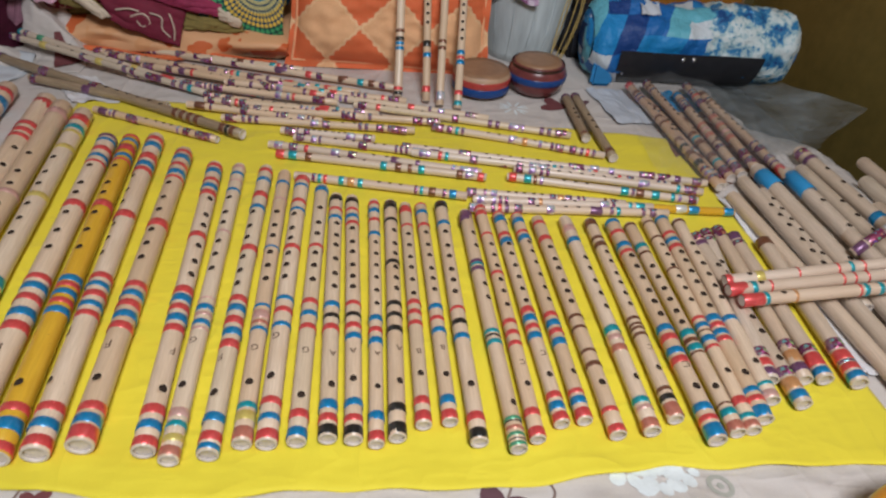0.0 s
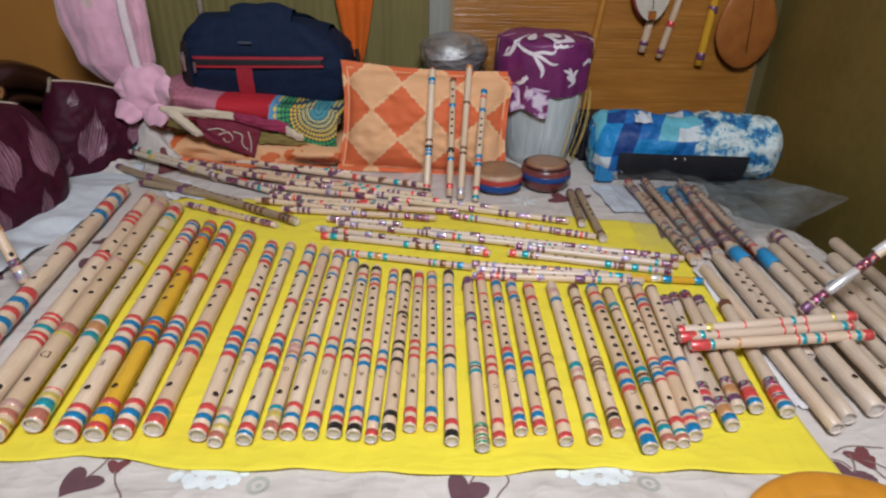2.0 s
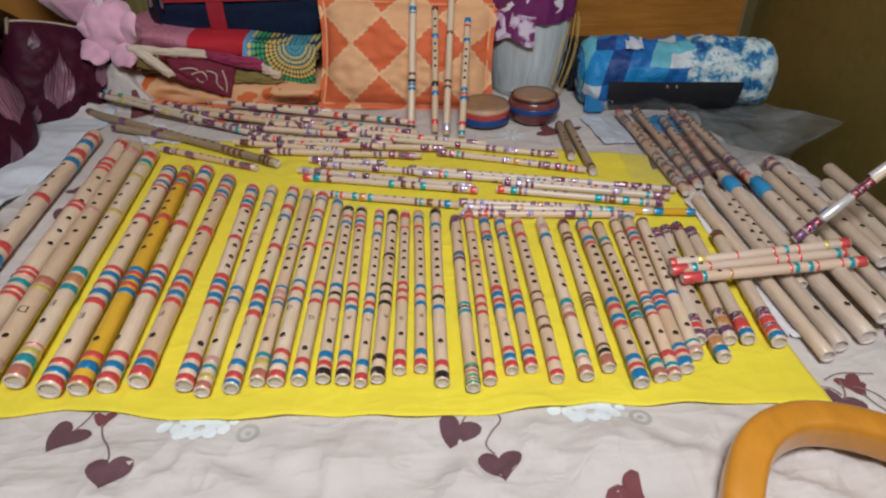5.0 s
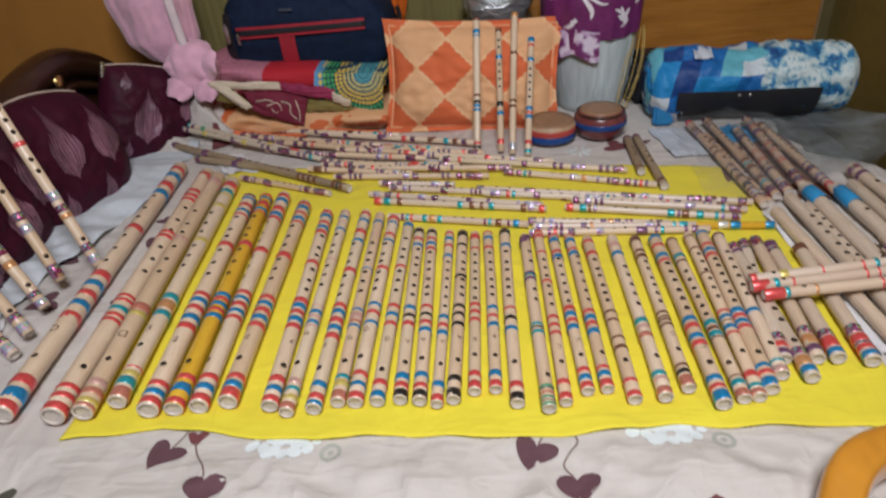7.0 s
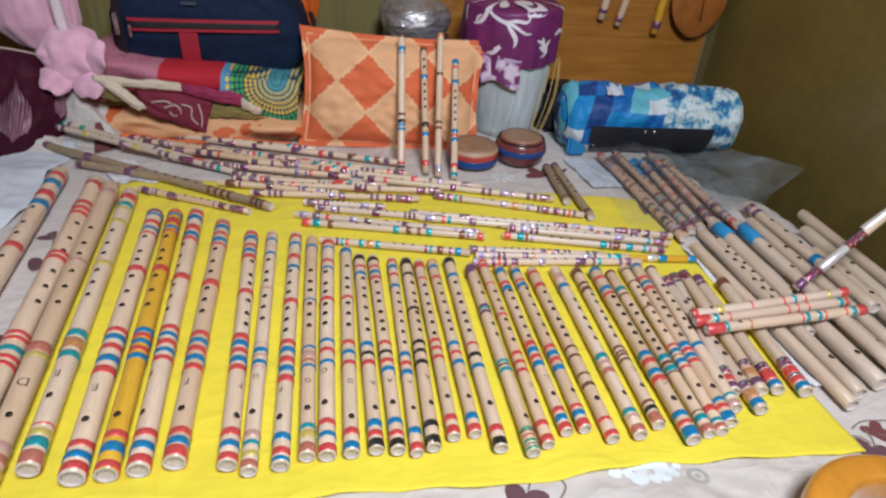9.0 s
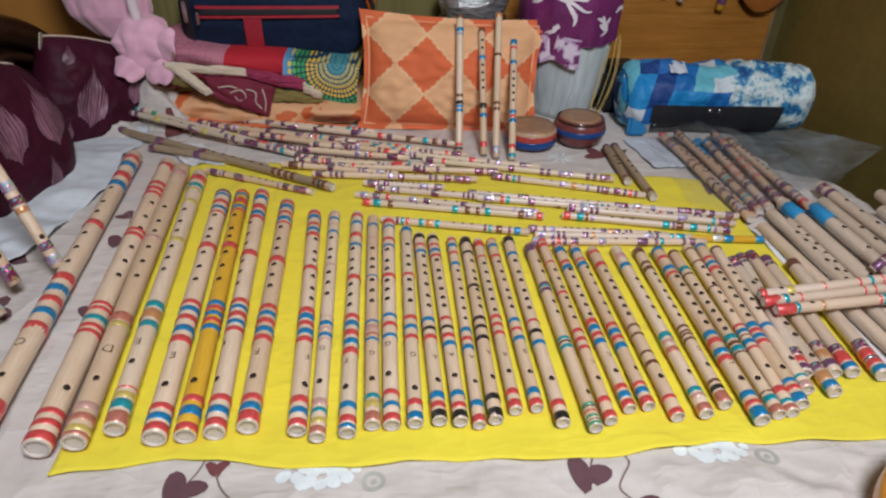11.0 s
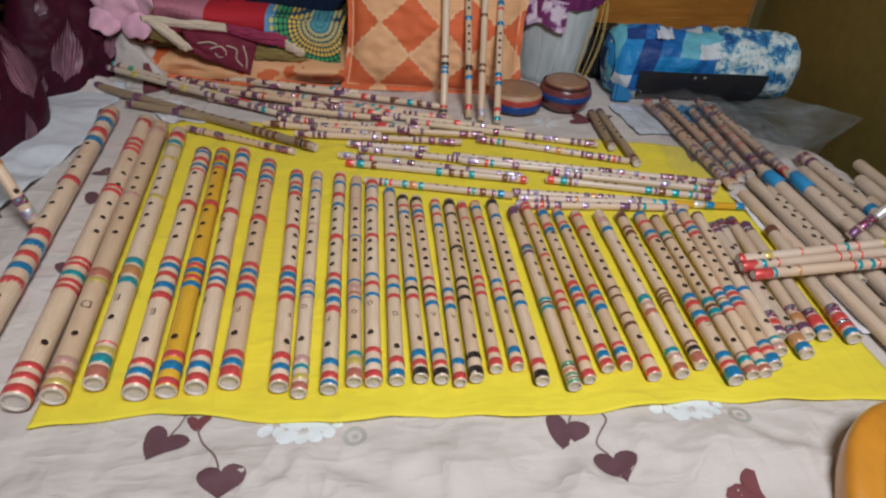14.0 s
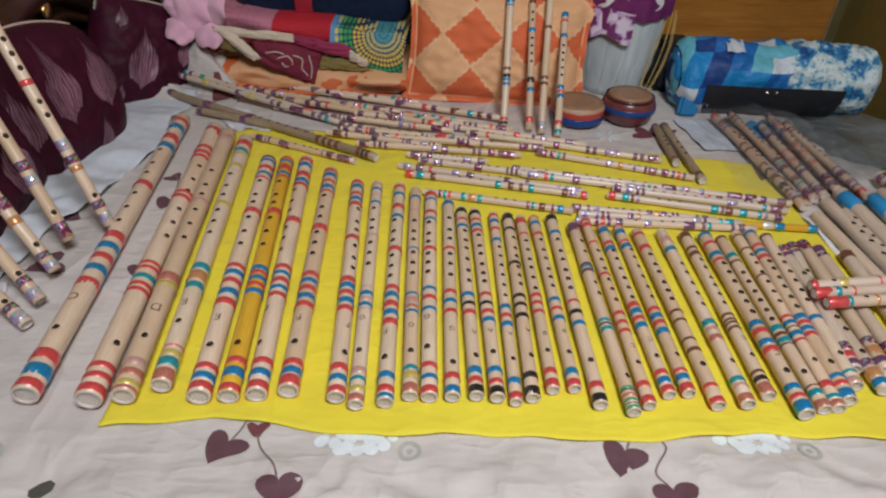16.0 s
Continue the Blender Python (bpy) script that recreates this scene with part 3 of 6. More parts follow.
bedsheet.modifiers.new("thick", "SOLIDIFY").thickness = 0.002


def flat_print(name, outline, x, y, scale, turn, mat, lift=0.0009):
    """A printed shape that follows the sheet; outline holds points round its centre."""
    bm = bmesh.new()
    c, s = math.cos(radians(turn)), math.sin(radians(turn))
    ring = [bm.verts.new((x + scale * (px * c - py * s), y + scale * (px * s + py * c), 0)) for px, py in outline]
    middle = sum((v.co for v in ring), Vector()) / len(ring)
    x, y = middle.x, middle.y
    mid = bm.verts.new((x, y, 0))
    rings = [ring]
    for f in (0.66, 0.33):
        rings.append([bm.verts.new((x + (v.co.x - x) * f, y + (v.co.y - y) * f, 0)) for v in ring])
    n = len(ring)
    for a, b in zip(rings, rings[1:]):
        for k in range(n):
            bm.faces.new((a[k], a[(k + 1) % n], b[(k + 1) % n], b[k]))
    for k in range(n):
        bm.faces.new((rings[-1][k], rings[-1][(k + 1) % n], mid))
    for v in bm.verts:
        v.co.z = sheet_height(v.co.x, v.co.y) + lift
    return part(name, bm_mesh(name, bm, mat, True), bedsheet)


def heart_outline(n=28, ragged=0.0):
    out = []
    for k in range(n):
        t = 2 * math.pi * k / n
        px, py = 16 * math.sin(t) ** 3, 13 * math.cos(t) - 5 * math.cos(2 * t) - 2 * math.cos(3 * t) - math.cos(4 * t)
        w = 1 + ragged * math.sin(5 * t + 1)
        out.append((px / 16 * w, py / 16 * w))
    return out


def ring_print(x, y, r):
    verts, faces, n = [], [], 24
    for k in range(n):
        a = 2 * math.pi * k / n
        for q in (r, r * 0.62):
            px, py = x + q * math.cos(a), y + q * math.sin(a)
            verts.append((px, py, sheet_height(px, py) + 0.0009))
    for k in range(n):
        j = (k + 1) % n
        faces.append((2 * k, 2 * j, 2 * j + 1, 2 * k + 1))
    part("printed_ring", mesh_of("printed_ring", verts, faces, M_RING), bedsheet)


def stem_print(points, width=0.0022):
    pts = curve_points([(px, py, 0) for px, py in points], 6)
    verts, faces = [], []
    for k, p in enumerate(pts):
        d = (pts[min(k + 1, len(pts) - 1)] - pts[max(k - 1, 0)]).normalized()
        for s in (-1, 1):
            q = p + Vector((-d.y, d.x, 0)) * s * width / 2
            verts.append((q.x, q.y, sheet_height(q.x, q.y) + 0.0010))
    for k in range(len(pts) - 1):
        faces.append((2 * k, 2 * k + 1, 2 * k + 3, 2 * k + 2))
    part("printed_stem", mesh_of("printed_stem", verts, faces, M_STEM), bedsheet)


def motif(ox, oy, with_flower=True, one=(-0.144, -0.012), two=(-0.074, -0.068)):
    """One repeat of the sheet's print: a flower, a ring and two hearts on stems."""
    if with_flower:
        for k, (fx, fy, size, n) in enumerate(((-0.030, 0.006, 0.022, 5), (0.000, -0.006, 0.027, 6), (0.028, 0.004, 0.021, 5))):
            for q in range(n):
                turn = 360 * q / n + 25 * k
                petal = [((0.62 + 0.44 * math.cos(w)), (0.36 + 0.06 * math.cos(w)) * math.sin(w)) for w in (0.63 * j for j in range(10))]
                flat_print("printed_petal", petal, ox + fx, oy + fy, size * (0.85 + 0.2 * math.sin(q * 2.3 + k)), turn, M_PRINT_WHITE, 0.0009 + 0.0001 * (q % 3))
        ring_print(ox + 0.055, oy - 0.016, 0.0130)
        flat_print("printed_dot", [(math.cos(k * 0.524), math.sin(k * 0.524)) for k in range(12)], ox + 0.055, oy - 0.016, 0.0035, 0, M_RING)
    hx, hy, kx, ky = ox + one[0], oy + one[1], ox + two[0], oy + two[1]
    flat_print("printed_heart", heart_outline(28, 0.09), hx, hy, 0.0245, -24, M_PRINT)
    flat_print("printed_heart", heart_outline(28, 0.03), kx, ky, 0.0235, 4, M_PRINT)
    flat_print("printed_leaf", heart_outline(20, 0.16), ox - 0.113, oy + 0.014, 0.0125, 8, M_PRINT_RED)
    stem_print([(ox - 0.112, oy + 0.006), (ox - 0.104, oy - 0.012), (kx - 0.012, ky + 0.032), (kx - 0.004, ky + 0.014)])
    stem_print([(hx + 0.006, hy + 0.010), (hx + 0.013, hy + 0.024), (hx + 0.017, hy + 0.040)])


for ox, oy, fl in ((0.0, 0.0, True), (0.44, 0.0, True), (0.88, 0.0, True), (-0.44, 0.0, True), (0.22, -0.16, False), (0.66, -0.16, False), (-0.22, -0.17, False), (1.02, 0.10, True)):
    motif(ox, oy, fl, *(((-0.154, -0.023), (-0.111, -0.071)) if ox == 0.44 else ()))

for k in range(11):
    a = 2 * math.pi * k / 11 + 0.2 * math.sin(k * 5)
    flat_print("printed_petal", [(0.5 + 0.5 * math.cos(q * 0.785), 0.10 * math.sin(q * 0.785)) for q in range(8)], 0.462 + 0.006 * math.cos(a), 0.784 + 0.006 * math.sin(a), 0.034 * (0.7 + 0.3 * math.sin(k * 3.1) ** 2), math.degrees(a), M_PRINT_WHITE)
for hx, hy, size, turn, mat in ((0.180, 0.815, 0.020, 60, M_PRINT_RED), (0.545, 0.800, 0.030, 70, M_PRINT_RED), (0.612, 0.815, 0.012, 0, M_PRINT), (-0.384, 0.575, 0.017, 50, M_PRINT), (-0.368, 0.488, 0.023, -10, M_PRINT), (-0.481, 0.310, 0.030, -60, M_PRINT), (-0.508, 0.442, 0.018, 70, M_PRINT), (-0.345, 0.300, 0.020, 10, M_PRINT), (0.452, -0.114, 0.021, 38, M_PRINT_RED), (0.735, -0.008, 0.024, -30, M_PRINT), (0.764, 0.024, 0.017, 20, M_PRINT_RED), (0.03, -0.125, 0.014, -15, M_PRINT_RED)):
    flat_print("printed_leaf", heart_outline(20, 0.12), hx, hy, size, turn, mat)

for pts in (((0.764, 0.018), (0.785, 0.002), (0.796, -0.030), (0.800, -0.06)), ((0.735, 0.030), (0.760, 0.040), (0.800, 0.036)), ((0.722, 0.020), (0.736, 0.016), (0.742, 0.004))):
    stem_print(pts)
stem_print([(-0.384, 0.585), (-0.372, 0.560), (-0.366, 0.530), (-0.366, 0.505)])

# ---- the yellow cloth ----
CX0, CX1 = -0.285, 0.722
HEM_X = (-0.285, -0.22, -0.16, -0.11, -0.07, 0.03, 0.13, 0.22, 0.29, 0.38, 0.45, 0.53, 0.62, 0.722)
HEM_Y = (0.013, 0.021, 0.026, 0.022, 0.012, 0.001, 0.006, -0.002, -0.004, -0.001, 0.007, -0.001, -0.004, -0.010)


def cloth_edge(u):
    """Front and back of the cloth across its width."""
    x = CX0 + (CX1 - CX0) * u
    front = float(np.interp(x, HEM_X, HEM_Y)) + 0.0015 * math.sin(u * 70)
    back = 0.80 - 0.13 * u + 0.004 * math.sin(u * 17)
    return x, front, back


def cloth_place(u, v):
    x, front, back = cloth_edge(u)
    y = front + (back - front) * v
    x += 0.030 * v * (u - 0.5) * 2 * (1 if u > 0.5 else 1.2) * (0.4 if u > 0.5 else 1)
    z = sheet_height(x, y) + 0.0022
    edge = max(0.0, 1 - v / 0.10)
    z += edge * 0.0016 * (1 + math.sin(u * 38 + 1.3 + 4 * v)) + 0.0016 * noise.noise((x * 14, y * 10, 9.0)) + 0.0030 * edge * max(0.0, noise.noise((x * 9, y * 4, 3.0))) + 0.0007 * max(0, math.sin(u * 88 + v * 3)) * edge
    return (x, y, max(z, sheet_height(x, y) + 0.0016))


yellow_cloth = new("yellow_cloth", sheet("yellow_cloth", 190, 110, cloth_place, M_YELLOW))
tagged(yellow_cloth, "bright yellow cotton cloth spread over the bedsheet", "cloth")
yellow_cloth.modifiers.new("thick", "SOLIDIFY").thickness = 0.0005


# ---- flutes ----
def bow_of(seed):
    return random.Random(seed + 500).uniform(-0.0011, 0.0011)


def tube_mesh(L, r, holes, mouth, mat, seed, taper=1.0):
    """A bamboo tube along x with shallow finger holes on its upper side, coloured dark inside for shade, open at its
    end and stopped at its head.
    """
    rnd = random.Random(seed)
    hw = min(0.0072, r * 0.64)
    A = math.asin(hw / r)
    angles = [0.0] + [A + (2 * math.pi - 2 * A) * k / 14 for k in range(15)]
    spots = sorted([(h, min(0.0046, r * 0.47)) for h in holes] + ([(mouth, min(0.0048, r * 0.47))] if mouth else []))
    marks, taken = [], []
    last = -1.0
    for c, rh in spots:
        if c - hw > last + 0.001 and c + hw < L - 0.004:
            taken.append((c, rh))
            marks += [c - hw, c, c + hw]
            last = c + hw
    for k in range(1, int(L / 0.03)):
        x = L * k / int(L / 0.03)
        if all(abs(x - m) > 0.009 for m in marks):
            marks.append(x)
    xs = [0.004] + sorted(m for m in marks if 0.008 < m < L - 0.004) + [L]
    xs = sorted(set(round(x, 5) for x in xs))
    bow, ph = bow_of(seed), rnd.uniform(0, 9)
    wide = [(1 + 0.006 * math.sin(x * 23 + ph)) * (1 - (1 - taper) * x / L) for x in xs]
    bent = [bow * math.sin(math.pi * x / L) for x in xs]
    n = len(angles)
    verts, index, faces, slots, smooth = [], {}, [], [], []

    def point(x, a, q, dy=0.0):
        verts.append((x, q * math.sin(a) + dy, q * math.cos(a)))
        return len(verts) - 1

    centres = {round(c, 5): rh for c, rh in taken}
    for i, x in enumerate(xs):
        for j, a in enumerate(angles):
            if not (x in centres and j == 0):
                index[i, j] = point(x, a, r * wide[i], bent[i])

    def face(ids, slot=0, soft=True):
        faces.append(ids), slots.append(slot), smooth.append(soft)

    for i in range(len(xs) - 1):
        near = xs[i] in centres or xs[i + 1] in centres
        for j in range(n):
            k = (j + 1) % n
            if near and j in (0, n - 1):
                continue
            face((index[i, j], index[i + 1, j], index[i + 1, k], index[i, k]))
    for i, x in enumerate(xs):
        if x not in centres:
            continue
        rh = centres[x]
        rim = [index[i + 1, 0], index[i + 1, 1], index[i, 1], index[i - 1, 1], index[i - 1, 0], index[i - 1, n - 1], index[i, n - 1], index[i + 1, n - 1]]
        up, low = [], []
        for k in range(8):
            b = math.pi * k / 4
            up.append(point(x + rh * math.cos(b), rh * math.sin(b) / r, r * wide[i] - 0.0001, bent[i]))
        for k in range(8):
            b = math.pi * k / 4
            low.append(point(x + rh * 0.9 * math.cos(b), rh * 0.9 * math.sin(b) / r, r * 0.74 * wide[i], bent[i]))
        for k in range(8):
            j = (k + 1) % 8
            face((rim[k], rim[j], up[j], up[k]))
            face((up[k], up[j], low[j], low[k]), 1, False)
        face(tuple(low), 1, False)
    end = len(xs) - 1
    inner = [point(L + 0.0004, a, r * 0.83 * taper, bent[end]) for a in angles]
    deep = [point(L - min(0.0035, r * 0.3), a, r * 0.80 * taper) for a in angles]
    head = [point(0.0, a, r * 0.88) for a in angles]
    for j in range(n):
        k = (j + 1) % n
        face((index[end, j], inner[j], inner[k], index[end, k]), 2, False)
        face((inner[j], deep[j], deep[k], inner[k]), 2)
        face((head[j], index[0, j], index[0, k], head[k]))
    face(tuple(deep), 2, False)
    face(tuple(head)[::-1], 2, False)
    return mesh_of("tube", verts, faces, [mat, M_HOLESHADE, M_CUT], slots, smooth)


def band_mesh(width, r, mat):
    e, n = min(0.0006, width * 0.2), 22
    rows = [(0, r * 1.004 + 0.0001), (e, r * 1.018 + 0.0004), (width - e, r * 1.018 + 0.0004), (width, r * 1.004 + 0.0001)]
    verts = [(x, q * math.sin(2 * math.pi * k / n), q * math.cos(2 * math.pi * k / n)) for x, q in rows for k in range(n)]
    faces = [(i * n + k, (i + 1) * n + k, (i + 1) * n + (k + 1) % n, i * n + (k + 1) % n) for i in range(3) for k in range(n)]
    return mesh_of("band", verts, faces, mat)


GLYPHS = {}


def glyph(letter):
    """The flat faces of a letter of the built-in font, one unit high."""
    if letter not in GLYPHS:
        data = bpy.data.curves.new("letter", "FONT")
        data.body, data.size, data.align_x, data.align_y = letter, 1.0, "CENTER", "CENTER"
        ob = bpy.data.objects.new("letter", data)
        me = ob.to_mesh()
        GLYPHS[letter] = ([v.co.copy() for v in me.vertices], [tuple(p.vertices) for p in me.polygons])
        ob.to_mesh_clear()
        bpy.data.objects.remove(ob)
    return GLYPHS[letter]


def letter_mesh(letter, r, size):
    """A letter wrapped round the tube, read from its head."""
    verts, faces = glyph(letter)
    return mesh_of("pencilled_letter", [(v.y * size, (r * 1.012 + 0.0002) * math.sin(-v.x * size / r), (r * 1.012 + 0.0002) * math.cos(v.x * size / r)) for v in verts], faces, M_INK, smooth=False)


COUNT = [0]


def flute(head, foot, r, turn, marks, label, group, mat=None, category="flute", taper=1.0):
    """A flute between two points of its axis. marks: bands A.from-.to, finger holes h.at, blowing hole m.at, letters L?.at, as shares of its length."""
    COUNT[0] += 1
    head, foot = Vector(head), Vector(foot)
    x = (foot - head).normalized()
    L = (foot - head).length
    z = (Vector((0, 0, 1)) - x * x.z).normalized()
    y = z.cross(x)
    m = Matrix((x, y, z)).transposed().to_4x4()
    m.translation = head
    t = thing("bamboo_flute", label, category, m @ pose(0, 0, 0, -turn), group)
    words = marks.split()
    bow = bow_of(COUNT[0])
    rng = random.Random(COUNT[0])
    holes = [float(w[1:]) * L for w in words if w[0] == "h"]
    mouths = [float(w[1:]) * L for w in words if w[0] == "m"]
    part("tube", tube_mesh(L, r, holes, mouths[0] if mouths else None, mat or M_BAMBOO, COUNT[0], taper), t)
    for w in words:
        if w[0] in TAPES:
            a, b = (float(k) * L for k in w[1:].split("-"))
            part("band", band_mesh(max(b - a, 0.0015), r * (1 - (1 - taper) * a / L), TAPES[w[0]]), t, Matrix.Translation((a, bow * math.sin(math.pi * (a + b) / 2 / L), 0)) @ pose(0, 0, 0, 0, rng.uniform(-3.5, 3.5), rng.uniform(-3, 3)), TAPE_WORDS[w[0]] + " tape band")
        elif w[0] == "L":
            part("pencilled_letter", letter_mesh(w[1], r * (1 - (1 - taper) * float(w[2:])), min(0.019, r * 1.2)), t, Matrix.Translation((float(w[2:]) * L, bow * math.sin(math.pi * float(w[2:])), 0)), "pencilled letter " + w[1])
    return t


def tones(marks):
    seen = []
    for w in marks.split():
        if w[0] in TAPES and w[0] not in seen:
            seen.append(w[0])
    return " and ".join(TAPE_WORDS[k].split()[-1] for k in seen[:2]) or "no"


def drawn_to_foot(marks):
    """Spreads the last group of bands down to the open end."""
    words = marks.split()
    ends = [float(w.split("-")[1]) for w in words if w[0] in TAPES]
    last = max(ends, default=0.996)
    gap = 0.996 - last
    first = min([float(w[1:].split("-")[0]) for w in words if w[0] in TAPES and float(w[1:].split("-")[0]) > 0.80], default=0.9)
    low = first + gap * 0.42
    out = []
    for w in words:
        if w[0] in TAPES:
            a, b = (float(k) for k in w[1:].split("-"))
            if a > 0.80 and gap > 0:
                a, b = (low + (k - first) * (0.996 - low) / max(0.01, last - first) for k in (a, b))
                w = f"{w[0]}{a:.4f}-{b:.4f}"
        out.append(w)
    return " ".join(out)


def lay_flute(head, foot, r, turn, marks, mat=None, z=None, on="on yellow cloth", group="flutes in the front row", taper=0.96):
    h = (B + 0.0046 + r) if z is None else z
    if group == "flutes in the front row":
        marks = drawn_to_foot(marks)
    wood = "amber lacquered" if mat is M_BAMBOO_AMBER else "pale"
    return flute((*head, h), (*foot, h), r, turn, marks, f"{wood} bamboo flute with {tones(marks)} bands {on}", group, mat, taper=taper)


# the front row, from the longest to the shortest
lay_flute((-0.430, 0.790), (-0.373, 0.044), 0.0152, 0, "R.034-.054 B.073-.100 R.134-.161 B.184-.208 h.227 h.297 h.344 R.380-.400 h.438 h.495 h.548 R.585-.607 B.623-.643 R.660-.677 B.696-.714 R.734-.754 LC.791 m.870 R.904-.920 B.926-.943 R.950-.962", on="on the bedsheet")
lay_flute((-0.351, 0.742), (-0.301, 0.037), 0.0162, 40, "R.028-.080 R.145-.163 R.172-.189 R.198-.212 h.257 h.325 h.378 R.381-.393 R.400-.414 h.460 h.515 h.567 R.659-.669 R.674-.684 T.699-.713 R.725-.736 R.743-.754 m.889 R.920-.928 R.935-.943 R.951-.962", taper=0.91)
lay_flute((-0.319, 0.718), (-0.265, 0.042), 0.0161, 15, "P.046-.074 h.261 h.333 h.379 P.397-.412 h.450 h.509 h.564 S.687-.712 Y.717-.732 LD.796 m.873 P.913-.924 S.929-.939 Y.947-.955 S.957-.962", taper=0.81)
lay_flute((-0.280, 0.698), (-0.230, 0.060), 0.0141, -5, "R.040-.071 T.092-.112 Y.122-.134 Y.189-.207 h.252 h.315 h.362 Y.391-.409 h.437 h.487 h.535 T.655-.675 O.683-.712 T.722-.741 LE.788 m.846 R.896-.899 Y.906-.917 T.921-.937 S.942-.962", taper=0.83)
lay_flute((-0.219, 0.612), (-0.183, 0.044), 0.0137, 0, "U.004-.017 B.026-.039 R.069-.089 B.110-.126 R.140-.150 h.171 h.252 h.294 R.321-.346 h.375 h.443 h.501 R.585-.601 B.611-.629 R.645-.663 B.683-.704 R.717-.739 LE.787 m.874 R.910-.921 B.929-.941 R.948-.962")
lay_flute((-0.186, 0.617), (-0.151, 0.046), 0.0123, -8, "R.008-.019 B.029-.042 R.062-.093 B.107-.123 R.133-.143 h.172 h.250 h.294 R.325-.350 h.376 h.442 h.503 B.592-.609 R.613-.627 B.634-.650 R.658-.672 B.682-.699 m.867 R.892-.905 B.916-.935 R.949-.962", mat=M_BAMBOO_AMBER, taper=0.98)
lay_flute((-0.150, 0.620), (-0.120, 0.048), 0.0125, -40, "R.021-.041 B.051-.076 R.110-.139 B.152-.175 R.181-.199 h.220 h.283 h.334 R.372-.398 h.423 h.473 h.524 R.592-.609 B.618-.632 R.644-.662 B.673-.687 R.698-.713 LE.753 m.866 R.898-.911 B.922-.936 R.947-.962")
lay_flute((-0.099, 0.576), (-0.085, 0.054), 0.0126, -8, "R.021-.036 B.046-.071 R.092-.108 B.124-.147 R.159-.170 h.198 h.268 h.323 R.362-.390 h.408 h.462 h.514 R.596-.615 B.625-.643 R.655-.675 B.687-.707 R.719-.738 LF.783 m.866 R.906-.920 B.925-.940 R.942-.962")
lay_flute((-0.048, 0.539), (-0.030, 0.046), 0.0110, 40, "R.014-.033 B.042-.066 R.096-.113 B.125-.146 R.159-.181 h.202 h.280 h.327 R.358-.380 h.414 h.476 h.525 R.567-.590 B.595-.618 R.629-.648 B.659-.681 R.692-.712 LF.770 m.869 R.892-.909 B.921-.936 R.947-.962")
lay_flute((-0.013, 0.538), (-0.007, 0.036), 0.0095, -12, "P.014-.027 B.050-.064 P.092-.099 B.137-.150 h.187 h.258 h.304 P.335-.345 h.384 h.436 h.490 P.591-.596 B.611-.629 P.637-.647 B.660-.675 P.683-.690 LG.723 m.841 P.881-.896 T.905-.915 Y.927-.939 S.947-.962")
lay_flute((0.027, 0.531), (0.026, 0.039), 0.0102, -25, "R.021-.039 B.070-.088 R.148-.173 B.214-.232 h.250 h.315 h.364 R.395-.418 h.445 h.497 h.544 R.586-.606 B.617-.639 R.653-.676 B.689-.710 R.725-.748 LF.777 m.868 B.902-.917 R.933-.948 B.953-.962")
lay_flute((0.055, 0.519), (0.054, 0.049), 0.0095, 0, "B.065-.080 P.160-.168 h.235 h.301 h.349 B.392-.400 h.421 h.476 h.528 B.618-.628 P.639-.667 S.673-.684 B.695-.706 LG.761 m.858 T.895-.907 Y.912-.930 S.941-.962")
lay_flute((0.082, 0.505), (0.076, 0.047), 0.0103, -18, "R.013-.042 B.058-.071 R.144-.162 B.191-.204 h.225 h.295 h.342 R.367-.386 h.410 h.458 h.507 B.578-.593 R.619-.637 B.670-.684 LG.717 m.837 R.880-.895 B.914-.927 R.944-.962")
lay_flute((0.111, 0.480), (0.103, 0.048), 0.0095, 8, "B.016-.045 h.145 h.225 h.281 R.328-.343 h.374 h.431 h.491 R.566-.585 B.611-.629 R.660-.678 LG.752 m.887 R.911-.927 B.945-.962")
lay_flute((0.132, 0.457), (0.131, 0.050), 0.0092, 22, "K.015-.046 R.089-.105 B.134-.153 h.184 h.249 h.300 h.369 h.438 h.495 B.556-.577 K.604-.621 R.647-.669 LA.754 m.855 B.885-.906 R.918-.935 K.941-.962")
lay_flute((0.154, 0.452), (0.155, 0.047), 0.0092, 0, "K.021-.048 R.082-.097 B.117-.140 R.159-.177 h.203 h.275 h.326 h.390 h.443 h.489 R.548-.566 K.594-.610 R.633-.653 B.672-.693 LA.740 m.832 B.878-.896 R.915-.930 K.941-.962")
lay_flute((0.185, 0.445), (0.176, 0.042), 0.0078, 15, "R.016-.034 B.056-.080 R.115-.133 B.192-.212 h.254 h.312 h.369 h.426 h.484 h.540 B.587-.609 R.632-.651 B.671-.694 LA.733 m.841 B.900-.919 R.943-.962")
lay_flute((0.208, 0.440), (0.196, 0.047), 0.0090, 28, "K.010-.054 K.115-.133 h.188 h.260 h.312 K.343-.362 h.381 h.432 h.481 K.536-.556 K.584-.603 K.638-.659 LA.725 m.838 K.893-.912 K.937-.962")
lay_flute((0.229, 0.435), (0.222, 0.060), 0.0083, 5, "R.025-.065 R.141-.154 h.204 h.269 h.334 h.388 h.450 h.515 R.542-.563 R.587-.607 R.634-.653 LB.760 m.841 R.904-.923 R.939-.962")
lay_flute((0.251, 0.432), (0.248, 0.062), 0.0083, 10, "R.000-.008 B.043-.066 R.130-.149 h.190 h.263 h.321 h.392 h.444 h.497 B.562-.583 R.617-.634 B.665-.687 LB.751 m.851 B.908-.929 R.942-.962")
